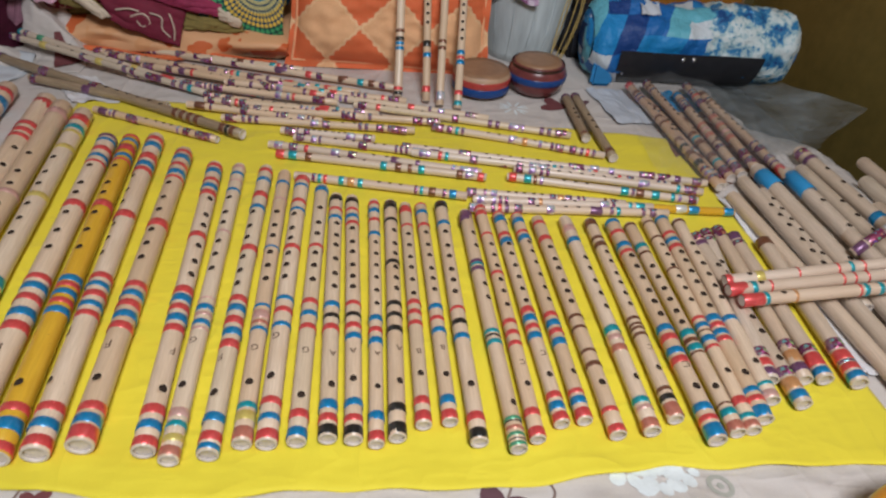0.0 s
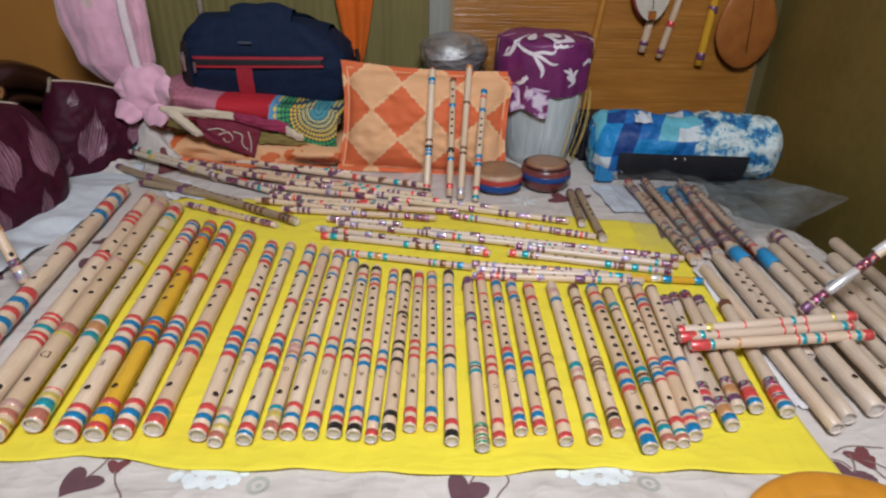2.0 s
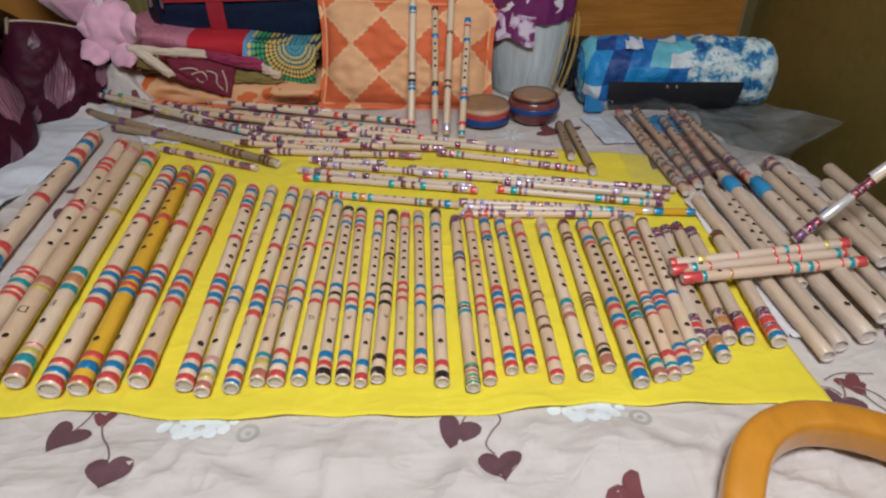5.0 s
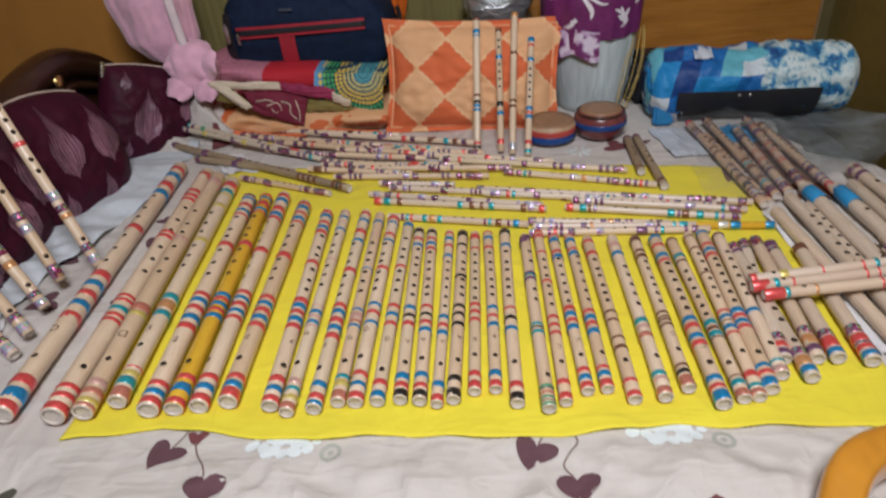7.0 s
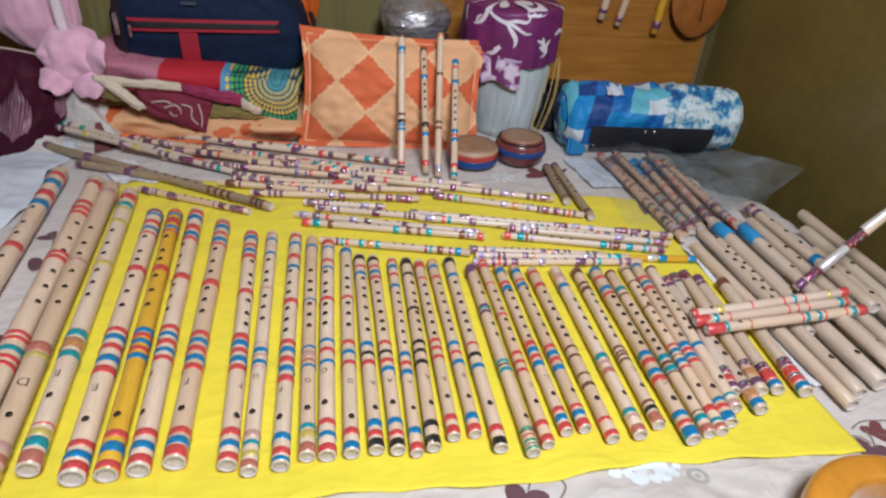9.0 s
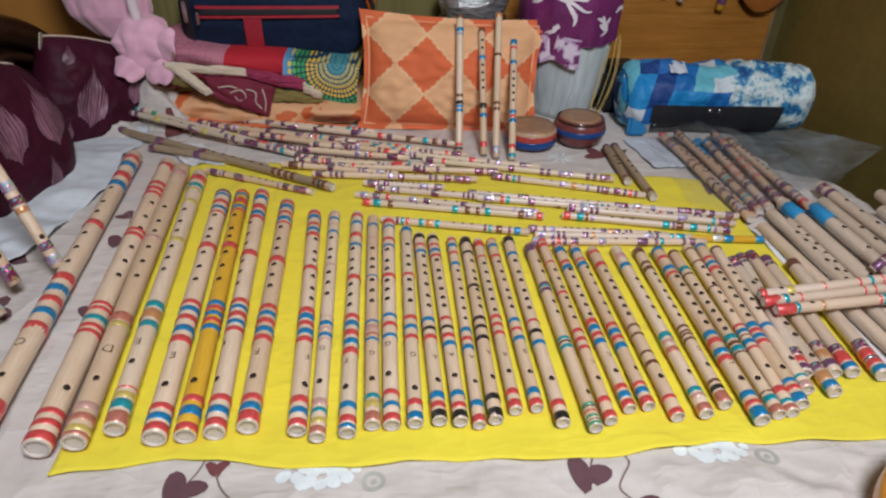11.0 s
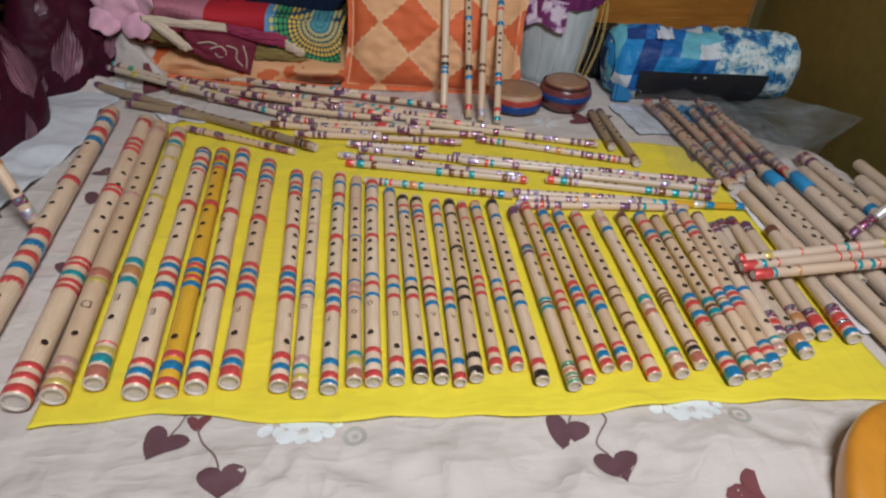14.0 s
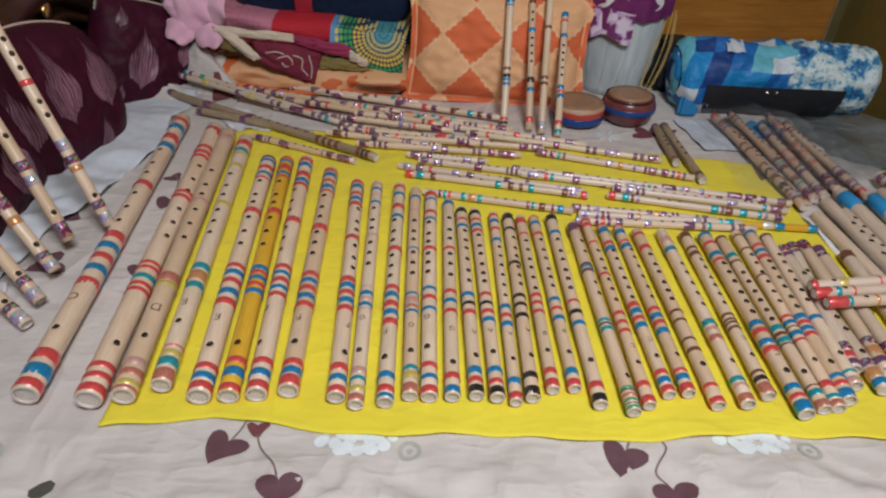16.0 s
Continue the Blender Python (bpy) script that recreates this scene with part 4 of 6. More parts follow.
lay_flute((0.280, 0.434), (0.273, 0.037), 0.0091, 0, "K.000-.038 B.117-.138 h.185 h.262 h.316 h.382 h.433 h.485 R.547-.560 K.598-.618 B.655-.675 m.837 R.909-.927 K.942-.962")
lay_flute((0.313, 0.415), (0.309, 0.027), 0.0089, 30, "U.011-.067 h.145 h.217 U.291-.307 T.308-.321 U.327-.346 h.413 h.475 T.608-.623 K.629-.638 T.648-.666 m.871 G.898-.906 K.908-.912 S.919-.927 G.935-.943 K.947-.950 G.954-.962")
lay_flute((0.336, 0.428), (0.330, 0.037), 0.0082, 10, "R.003-.023 R.036-.063 R.171-.183 h.239 h.297 h.353 R.376-.391 h.421 h.475 h.535 R.595-.614 R.640-.659 R.683-.701 LC.765 m.838 R.900-.916 R.943-.962")
lay_flute((0.360, 0.410), (0.358, 0.053), 0.0083, 5, "R.000-.012 B.027-.067 R.137-.160 B.172-.204 h.213 h.271 h.338 h.401 h.462 h.521 R.547-.576 B.583-.612 R.627-.648 B.662-.689 LC.755 m.838 R.884-.902 B.911-.932 R.941-.962")
lay_flute((0.386, 0.406), (0.382, 0.055), 0.0084, 25, "R.000-.007 B.032-.064 R.114-.130 B.144-.174 h.193 h.249 h.314 h.383 h.452 h.513 R.573-.595 B.609-.637 R.649-.672 B.690-.719 m.831 R.881-.894 B.903-.924 R.937-.962")
lay_flute((0.414, 0.398), (0.410, 0.036), 0.0090, 0, "R.036-.055 R.131-.159 h.204 h.274 h.324 h.392 h.443 h.493 N.553-.567 N.602-.615 N.701-.713 N.751-.769 m.833 R.901-.913 R.945-.962")
lay_flute((0.454, 0.396), (0.446, 0.038), 0.0092, 22, "P.060-.099 B.137-.165 h.264 h.324 h.393 h.456 h.521 T.607-.635 P.648-.668 S.688-.714 m.821 T.877-.894 P.902-.914 S.938-.962")
lay_flute((0.490, 0.392), (0.476, 0.051), 0.0085, 15, "N.010-.052 N.124-.144 N.163-.192 h.230 h.286 h.358 h.409 h.467 h.523 N.585-.600 N.615-.627 N.634-.647 N.661-.676 LC.729 m.816 N.876-.888 K.898-.916 S.924-.962")
lay_flute((0.521, 0.387), (0.507, 0.023), 0.0101, 0, "B.006-.027 R.075-.095 B.151-.178 R.196-.214 h.237 h.297 h.357 h.424 h.478 h.537 B.582-.609 R.623-.649 B.676-.701 R.714-.739 LC.751 m.832 B.872-.892 R.907-.922 B.929-.962")
lay_flute((0.546, 0.381), (0.533, 0.031), 0.0087, -22, "N.008-.024 T.142-.170 N.193-.207 h.283 h.344 h.407 h.463 h.522 h.574 T.606-.634 N.644-.662 T.669-.696 N.703-.712 m.845 N.891-.897 T.905-.924 S.939-.962")
lay_flute((0.577, 0.395), (0.551, 0.033), 0.0084, 0, "N.032-.044 N.130-.142 h.187 h.245 h.306 N.318-.329 h.369 h.430 h.489 R.566-.581 B.595-.616 N.627-.634 B.651-.675 R.691-.704 m.799 R.879-.902 T.924-.937 S.945-.962")
lay_flute((0.599, 0.397), (0.569, 0.044), 0.0096, 0, "B.014-.035 R.117-.137 B.157-.180 R.199-.224 h.252 h.303 h.364 h.423 h.488 h.546 B.584-.613 R.621-.642 B.654-.678 R.685-.706 m.841 B.880-.896 R.904-.920 B.932-.962")
lay_flute((0.622, 0.388), (0.590, 0.067), 0.0092, 0, "N.010-.028 h.191 h.253 h.323 h.390 h.460 h.526 B.619-.643 m.847 T.918-.928 P.942-.962")

HOLES = "h.20 h.27 h.33 h.42 h.49 h.56 m.86"
RIGHT = "flutes with foil ends"
for head, foot, r, marks in (
        ((0.633, 0.352), (0.622, 0.060), 0.0112, "V.00-.05 U.06-.09 h.25 h.33 h.41 h.50 h.58 h.66 m.80 H.84-.88 O.89-.94 B.95-.985"),
        ((0.653, 0.362), (0.604, 0.094), 0.0105, "V.00-.06 H.07-.10 h.28 h.36 h.44 h.52 h.60 H.84-.89 R.90-.94 U.95-.985"),
        ((0.673, 0.368), (0.643, 0.092), 0.0108, "V.00-.09 H.80-.85 O.86-.92 U.93-.97"),
        ((0.690, 0.352), (0.667, 0.091), 0.0112, "U.00-.06 V.07-.10 V.82-.86 R.87-.94 B.95-.985"),
        ((0.728, 0.338), (0.703, 0.083), 0.0118, "N.00-.06 H.76-.82 R.83-.88 H.885-.90 R.905-.94 B.95-.985")):
    lay_flute(head, foot, r * 0.86, 0, marks, M_BAMBOO_RAW, on="on the cloth", group=RIGHT)

# three flutes laid across the others
for z0, z1, head, foot, marks in (
        (0.484, 0.503, (0.612, 0.235), (0.876, 0.246), "R.00-.03 h.12 Y.15-.19 R.36-.37 R.565-.577 T.63-.65 R.70-.712 Y.86-.88 R.945-.995"),
        (0.485, 0.500, (0.607, 0.217), (0.863, 0.226), "R.00-.09 T.115-.14 h.165 R.205-.217 R.585-.597 R.645-.657 R.715-.727 T.925-.95 R.965-.985"),
        (0.484, 0.497, (0.616, 0.199), (0.880, 0.208), "R.00-.10 T.105-.125 h.20 O.25-.265 R.575-.587 T.60-.625 T.675-.70 R.72-.732 R.855-.867 T.90-.925 R.94-.995")):
    flute((*head, z0), (*foot, z1), 0.0078, 10, marks, f"thin bamboo flute with {tones(marks)} bands laid across", "flutes laid across", M_BAMBOO_PALE)

def spans_of(marks):
    return [tuple(float(k) for k in w[1:].split("-")) for w in marks.split() if w[0] in TAPES]


def enriched(marks, k):
    """Adds a row of finger holes and close wine-red rings where the marks leave room."""
    rng = random.Random(k)
    if "h" not in marks:
        at = 0.24 + 0.12 * rng.random()
        for q in range(6):
            p = at + 0.062 * q + (0.02 if q > 2 else 0)
            if all(not (a - 0.015 < p < b + 0.015) for a, b in spans_of(marks)):
                marks += f" h{p:.3f}"
    for start in (0.105, 0.60 + 0.1 * rng.random(), 0.86):
        for q in range(3):
            a = start + 0.034 * q
            b = a + 0.019
            holes = [float(w[1:]) for w in marks.split() if w[0] in "hm"]
            if b < 0.985 and all(b < c - 0.008 or a > d + 0.008 for c, d in spans_of(marks)) and all(abs(h - (a + b) / 2) > 0.025 for h in holes):
                marks += f" {rng.choice('VVHHHNUXRT')}{a:.3f}-{b:.3f}"
    return marks


# ---- thin flutes strewn behind the front row ----
BACK = "thin flutes behind the front row"
E_R = 0.0066
for head, foot, lift, marks in (
        ((0.037, 0.586), (0.361, 0.515), 0, "R.00-.04 T.06-.10 N.14-.17 h.30 h.36 h.42 T.50-.53 N.57-.60 N.63-.65 T.68-.71 N.86-.89 X.90-.94 R.96-.99"),
        ((0.069, 0.520), (0.323, 0.462), 0, "T.26-.29 O.31-.35 T.37-.40 N.78-.82 B.90-.94"),
        ((0.324, 0.473), (0.561, 0.439), 0, "H.00-.06 X.15-.19 h.26 h.31 h.36 h.42 h.47 H.52-.56 O.57-.61 H.62-.66 V.90-.95"),
        ((0.395, 0.518), (0.681, 0.447), 0, "R.01-.05 T.09-.13 h.3 h.36 h.42 T.60-.64 N.68-.72 T.76-.80 V.95-.99"),
        ((0.389, 0.561), (0.672, 0.486), 0, "V.01-.05 H.10-.15 h.32 h.38 h.44 h.50 h.56 h.62 X.22-.27 H.70-.74 N.94-.98"),
        ((0.236, 0.611), (0.720, 0.497), 0, "H.00-.03 h.08 h.13 H.19-.23 h.28 h.32 h.36 h.40 h.45 h.49 H.55-.60 X.62-.65 H.78-.83 V.84-.88 H.95-.98"),
        ((0.322, 0.432), (0.619, 0.414), 0, "X.00-.04 H.22-.26 X.38-.42 U.60-.66 H.90-.94"),
        ((0.159, 0.766), (0.537, 0.655), 0, "V.02-.06 h.14 h.20 h.26 h.32 V.46-.49 X.72-.79 H.93-.98"),
        ((0.294, 0.683), (0.577, 0.585), 0, "H.00-.07 V.09-.12 X.45-.50 O.53-.56 H.72-.77 V.80-.84"),
        ((0.022, 0.616), (0.356, 0.529), 0, "X.03-.07 H.10-.14 X.30-.34 V.38-.42 U.58-.66 X.90-.98"),
        ((0.037, 0.664), (0.192, 0.637), 0, "H.05-.16 V.25-.32 X.70-.80 H.88-.97"),
        ((-0.065, 0.706), (0.261, 0.666), 0.001, "V.02-.08 X.46-.50 H.52-.56 V.80-.84 H.86-.96"),
        ((-0.036, 0.741), (0.309, 0.695), 0.002, "V.00-.04 H.06-.10 h.2 h.26 h.32 h.38 h.44 V.50-.60 h.70 V.86-.91 H.93-.99"),
        ((-0.107, 0.788), (0.177, 0.709), 0.003, "V.00-.05 H.07-.11 V.14-.19 h.30 h.37 h.44 h.51 h.58 R.70-.78 H.80-.84"),
        ((-0.364, 1.028), (0.252, 0.832), 0.003, "V.01-.05 N.08-.11 H.20-.24 V.25-.28 H.36-.40 V.46-.49 U.60-.64 N.80-.83"),
        ((-0.367, 0.995), (0.091, 0.821), 0.002, "V.02-.07 U.09-.12 H.14-.18 h.22 h.27 h.32 h.38 h.43 h.48 V.60-.66 H.70-.74 V.80-.86 T.92-.95"),
        ((-0.246, 0.920), (0.169, 0.815), 0.001, "H.01-.06 V.20-.26 h.34 h.40 h.46 h.52 h.58 R.66-.70 T.80-.82 R.84-.88 T.90-.92"),
        ((-0.262, 0.883), (0.011, 0.798), 0, "V.05-.14 H.22-.28 O.30-.33 V.60-.68 X.80-.85"),
        ((-0.555, 1.006), (-0.108, 0.804), 0, "R.00-.04 V.06-.10 Y.28-.31 H.46-.51 Y.53-.56 V.75-.82"),
        ((-0.543, 1.027), (-0.127, 0.821), 0.001, "V.00-.05 G.24-.27 h.40 h.46 h.52 h.58 Y.70-.73 R.84-.90"),
        ((-0.276, 0.732), (-0.060, 0.629), 0, "U.05-.12 H.28-.38 V.74-.80 H.84-.96"),
        ((-0.102, 0.766), (0.201, 0.721), 0.004, "V.02-.06 H.10-.15 V.20-.24 h.4 h.47 h.54 R.66-.72 H.86-.92"),
        ((-0.129, 0.750), (0.104, 0.692), 0.003, "N.06-.14 V.40-.46 H.70-.75 X.82-.88"),
        ((0.250, 0.590), (0.560, 0.520), 0.001, "X.04-.10 H.30-.34 h.4 h.46 h.52 X.60-.66 H.82-.88"),
        ((0.410, 0.540), (0.700, 0.470), 0.001, "V.01-.05 X.08-.12 h.24 h.3 h.36 h.42 h.48 h.54 X.66-.72 H.90-.97"),
        ((0.060, 0.640), (0.300, 0.585), 0, "H.02-.08 X.12-.16 V.44-.50 X.80-.88 H.92-.98"),
        ((0.330, 0.452), (0.600, 0.428), 0.001, "X.02-.08 H.30-.34 O.36-.38 h.5 h.56 X.70-.75 T.90-.95"),
        ((-0.320, 0.960), (0.020, 0.850), 0.006, "V.02-.08 H.12-.16 X.18-.20 V.40-.46 H.60-.65 V.82-.90"),
        ((-0.200, 0.900), (0.110, 0.790), 0.005, "V.02-.06 U.10-.14 h.3 h.36 h.42 V.60-.66 X.70-.74 R.90-.94"),
        ((-0.300, 1.000), (0.060, 0.905), 0.006, "U.02-.06 H.30-.36 V.40-.44 N.64-.68 T.82-.85"),
        ((0.100, 0.800), (0.400, 0.715), 0.001, "V.02-.08 h.2 h.26 h.32 R.52-.56 X.70-.74 H.86-.94"),
        ((-0.150, 0.830), (0.130, 0.760), 0.006, "V.00-.06 H.08-.13 V.20-.26 X.60-.64 V.84-.92"),
        ((-0.080, 0.845), (0.255, 0.775), 0.004, "V.02-.06 h.12 h.2 h.28 H.38-.42 T.52-.55 R.58-.62 V.90-.96")):
    m = M_BAMBOO_RAW if head[0] < -0.5 else M_BAMBOO if head[1] > 0.69 else M_BAMBOO_PALE
    marks = enriched(marks, int(1000 * (head[0] + 2 * head[1])))
    h = B + 0.0046 + E_R + lift
    up = 0.036 if head[0] < -0.5 else 0.0
    flute((*head, h + up), (*foot, h), E_R, 8, marks, f"pale bamboo flute with {tones(marks)} bands strewn on the bed", BACK, m, taper=0.96)
lay_flute((0.565, 0.433), (0.725, 0.416), 0.0062, 0, "U.12-.16 W.44-.54 B.56-.66 B.90-.99", M_BAMBOO_AMBER, on="on the cloth", group=BACK)
lay_flute((-0.548, 0.965), (-0.022, 0.642), 0.0092, 12, "V.01-.05 U.06-.10 H.26-.30 V.46-.49 h.52 h.56 h.60 h.64 h.68 h.72 N.77-.785 N.795-.81 N.82-.835 N.845-.86 N.93-.945 K.95-.96 N.965-.98", M_BAMBOO_OLD, on="on the cloth", group=BACK)
lay_flute((-0.420, 0.852), (-0.160, 0.742), 0.0080, 5, "V.02-.06 U.40-.46 h.6 h.66", M_BAMBOO_OLD, on="on the cloth", group=BACK)
for head, foot in (((0.570, 0.812), (0.561, 0.640)), ((0.590, 0.818), (0.588, 0.572))):
    lay_flute(head, foot, 0.0085, 0, "h.4 h.5 h.6 U.02-.06 N.90-.95", M_BAMBOO_OLD, on="on the bedsheet", group="dark flutes")

# ---- bundles and plain tubes beside the wall ----
WRAP = "flutes in a bundle"
for head, foot, z0, marks in (
        ((0.716, 0.858), (0.731, 0.476), 0.470, "R.00-.04 N.10-.13 N.38-.40 N.44-.46 N.60-.64 K.66-.69 N.72-.76 K.80-.84"),
        ((0.756, 0.866), (0.761, 0.500), 0.472, "V.00-.03 N.06-.08 h.16 h.21 h.26 h.32 h.37 h.42 N.60-.63 N.68-.72 N.80-.84 V.92-.98"),
        ((0.736, 0.800), (0.748, 0.490), 0.462, "N.10-.14 h.3 h.36 h.42 N.70-.75 V.90-.96"),
        ((0.802, 0.820), (0.788, 0.513), 0.470, "B.02-.06 V.20-.24 S.44-.47 P.50-.53 S.56-.60 V.70-.74 H.90-.97"),
        ((0.838, 0.855), (0.819, 0.530), 0.474, "V.00-.05 H.24-.30 S.44-.48 S.54-.58 P.62-.65 S.68-.72 V.84-.90 H.92-.98"),
        ((0.858, 0.826), (0.867, 0.505), 0.470, "N.02-.06 h.2 h.26 h.32 h.40 h.46 h.52 V.70-.75 H.80-.84 R.90-.97"),
        ((0.776, 0.740), (0.770, 0.520), 0.462, "N.1-.2 V.8-.9")):
    marks = enriched(marks, int(1000 * head[0]))
    flute((*head, z0), (*foot, z0 - 0.003), 0.0080, 6, marks, f"thin bamboo flute with {tones(marks)} bands in plastic", WRAP, M_BAMBOO_BROWN)

RAW = "plain tubes beside the wall"
for head, foot, r, z, marks in (
        ((0.741, 0.455), (0.750, 0.055), 0.0118, None, ""),
        ((0.782, 0.500), (0.776, 0.072), 0.0125, None, "h.20 h.26 h.32 h.40 h.46 h.52 m.85"),
        ((0.822, 0.530), (0.818, 0.084), 0.0150, None, "C.04-.14 h.56 h.62 h.68 m.88"),
        ((0.800, 0.470), (0.795, 0.200), 0.0100, None, "h.12 h.22 h.32 h.42 h.52 h.62"),
        ((0.872, 0.522), (0.868, 0.110), 0.0140, None, "C.03-.17 h.24 h.4 h.46 h.52 m.88"),
        ((0.905, 0.535), (0.906, 0.160), 0.0130, None, "h.3 h.4 h.5"),
        ((0.930, 0.585), (0.938, 0.240), 0.0135, 0.472, "H.02-.06 U.09-.12 h.22 h.34 h.46 B.58-.62 h.70"),
        ((0.845, 0.330), (0.842, 0.100), 0.0125, 0.485, ""),
        ((0.998, 0.495), (0.985, 0.250), 0.0140, None, "h.4 h.55"),
        ((0.965, 0.420), (0.955, 0.130), 0.0135, None, "h.3 h.5 T.80-.86"),
        ((1.040, 0.560), (1.030, 0.220), 0.0130, None, "")):
    lay_flute(head, foot, r * 0.86, 0, marks, M_BAMBOO_RAW, z=z, on="beside the wall", group=RAW)
# thin flutes that lean up towards the wall
for foot, head, marks in (
        # the two wide white bands put the glare on this tube into colour
        ((0.818, 0.282, 0.487), (1.088, 0.335, 0.722), "H.26-.36 W.37-.62 V.625-.66 H.66-.69 V.69-.72 W.725-.87 H.872-.94 U.945-.995"),
        ((0.880, 0.120, 0.488), (1.130, 0.300, 0.700), "V.5-.56 H.60-.66 T.86-.90 H.92-.98"),
        ((0.900, 0.060, 0.480), (1.140, 0.240, 0.690), "H.60-.68 V.70-.74 H.90-.98")):
    flute(head, foot, 0.0068, 0, marks, "thin bamboo flute with purple holographic bands leaning up", "leaning flutes by the wall")

# thin flutes leaning against the maroon cushions
for foot, head, marks in (
        ((-0.411, 0.376, 0.478), (-0.564, 0.482, 0.842), "W.00-.03 X.05-.10 X.16-.24 h.30 h.35 h.40 R.44-.46 h.52 h.57 X.66-.70 V.72-.75 O.76-.78 m.88 H.90-.93 X.95-.985"),
        ((-0.453, 0.334, 0.478), (-0.604, 0.442, 0.800), "Y.00-.10 H.16-.20 V.22-.24 h.30 h.36 h.42 h.50 h.56 H.66-.70 X.72-.76 m.88 H.92-.985"),
        ((-0.444, 0.268, 0.472), (-0.616, 0.377, 0.690), "V.2-.23 h.3 h.36 h.42 h.5 H.60-.66 O.70-.74 m.86 H.90-.93 X.95-.985"),
        ((-0.436, 0.208, 0.468), (-0.619, 0.332, 0.628), "h.2 h.3 h.4 H.56-.62 O.64-.68 m.84 H.86-.90 X.93-.985"),
        ((-0.434, 0.166, 0.464), (-0.629, 0.292, 0.560), "h.2 h.3 h.4 H.66-.72 m.84 V.86-.90 X.92-.985")):
    flute(head, foot, 0.0088, 0, marks, "thin bamboo flute with silver foil bands leaning on the cushions", "flutes leaning on the cushions")

# flutes that stand against the diamond pillow
for foot, head, marks in (
        ((0.241, 0.812, 0.457), (0.254, 0.985, 0.702), "N.00-.02 B.09-.12 B.13-.14 N.58-.60 K.63-.655 B.66-.68 B.69-.71 R.94-.96 K.97-.99"),
        ((0.293, 0.792, 0.457), (0.303, 0.980, 0.676), "N.00-.03 h.1 h.16 B.22-.25 h.3 h.36 h.42 h.48 K.60-.64 B.68-.71 R.90-.94"),
        ((0.317, 0.775, 0.457), (0.341, 0.985, 0.707), "O.00-.03 N.28-.30 N.62-.64 N.66-.68 X.92-.97"),
        ((0.349, 0.762, 0.457), (0.377, 0.975, 0.652), "B.00-.04 R.06-.08 B.18-.21 h.28 h.34 h.40 h.46 h.52 B.60-.63 R.64-.66 B.67-.70 R.88-.91 T.95-.98")):
    flute(head, foot, 0.0080 if head[0] < 0.3 else 0.0074, 0, marks, f"thin bamboo flute with {tones(marks)} bands against pillow", "flutes standing against the pillow")


# ---- the pillow and what stands behind the flutes ----
pillow = thing("pillow", "cream pillow printed with orange diamonds, leaning back", "pillow", pose(0.237, 0.990, 0.569, -18, 2.2, -4))
part("cover", cushion("cover", 0.428, 0.270, 0.088, M_DIAMOND, 56, 0.7, 0.014, 0.0, 0.07, 0.075), pillow)
edge = []
for i in range(61):
    s = i / 60 * 4
    a = (s % 1) * 2 - 1
    side = int(s) % 4
    p = [(a, -1), (1, a), (-a, 1), (-1, -a)][side]
    pull = 1 - 0.05 * (1 - p[1] ** 2) * abs(p[0]) ** 3
    pull2 = 1 - 0.05 * (1 - p[0] ** 2) * abs(p[1]) ** 3
    edge.append((0.1975 * p[0] * pull, -0.002, 0.1185 * p[1] * pull2))
part("piping", rod("piping", edge, 0.0024, plain("pillow_piping", (0.82, 0.42, 0.22), 0.8, grain=300), 6, False), pillow, label="pale orange piped seam")


def hand_drum(x, y, r, h, profile, bands, label):
    t = thing("hand_drum", label, "drum", pose(x, y, B + 0.001), "small hand drums")
    part("body", lathe("body", [(r * a, h * b) for a, b in profile], bands[0], 36), t)
    for name, z0, z1, q, mat in bands[1]:
        part(name, lathe(name, [(r * q, h * z0), (r * q * 1.015, h * z0 + 0.001), (r * q * 1.015, h * z1 - 0.001), (r * q, h * z1)], mat, 36), t)
    top = profile[-1][0]
    part("drum_skin", lathe("drum_skin", [(r * top, h), (r * top * 0.97, h + 0.003), (r * top * 0.6, h + 0.0025), (0.0005, h + 0.003)], M_SKIN, 36), t, label="brown stretched skin")
    return t


hand_drum(0.408, 0.858, 0.057, 0.046, [(0.01, 0), (0.72, 0), (0.88, 0.2), (0.96, 0.45), (1.0, 0.62), (1.0, 0.9), (0.94, 1.0)],
          (M_RIM, (("blue_band", 0.20, 0.54, 0.985, M_BANDBLUE), ("red_band", 0.55, 0.84, 1.0, M_BANDRED))), "small hand drum with blue and red bands on the bedsheet")
hand_drum(0.520, 0.862, 0.058, 0.064, [(0.01, 0), (0.5, 0), (0.75, 0.12), (0.93, 0.35), (1.0, 0.6), (0.98, 0.8), (0.86, 0.97), (0.80, 1.0)],
          (M_CLAY, (("blue_band", 0.50, 0.70, 1.0, M_BANDBLUE), ("dark_rim", 0.86, 0.985, 0.90, M_DARKWOOD))), "round wine-red hand drum with a blue band on the bedsheet")

# the covered drum
drum = thing("covered_drum", "grey drum half covered by a purple printed cloth", "drum", pose(0.532, 1.090, B))
part("body", lathe("body", [(0.01, 0.0), (0.078, 0.0), (0.086, 0.02), (0.098, 0.08), (0.106, 0.15), (0.112, 0.22), (0.114, 0.29), (0.112, 0.305), (0.01, 0.307)], M_DRUM, 40), drum)
for k in range(15):
    a = 2 * math.pi * k / 15
    b = a + 0.10
    part("lacing", rod("lacing", [(0.083 * math.cos(a), 0.083 * math.sin(a), 0.012), (0.0985 * math.cos(b), 0.0985 * math.sin(b), 0.08), (0.1085 * math.cos(b), 0.1085 * math.sin(b), 0.18), (0.113 * math.cos(a), 0.113 * math.sin(a), 0.24)], 0.0012, M_DRUM, 6), drum)


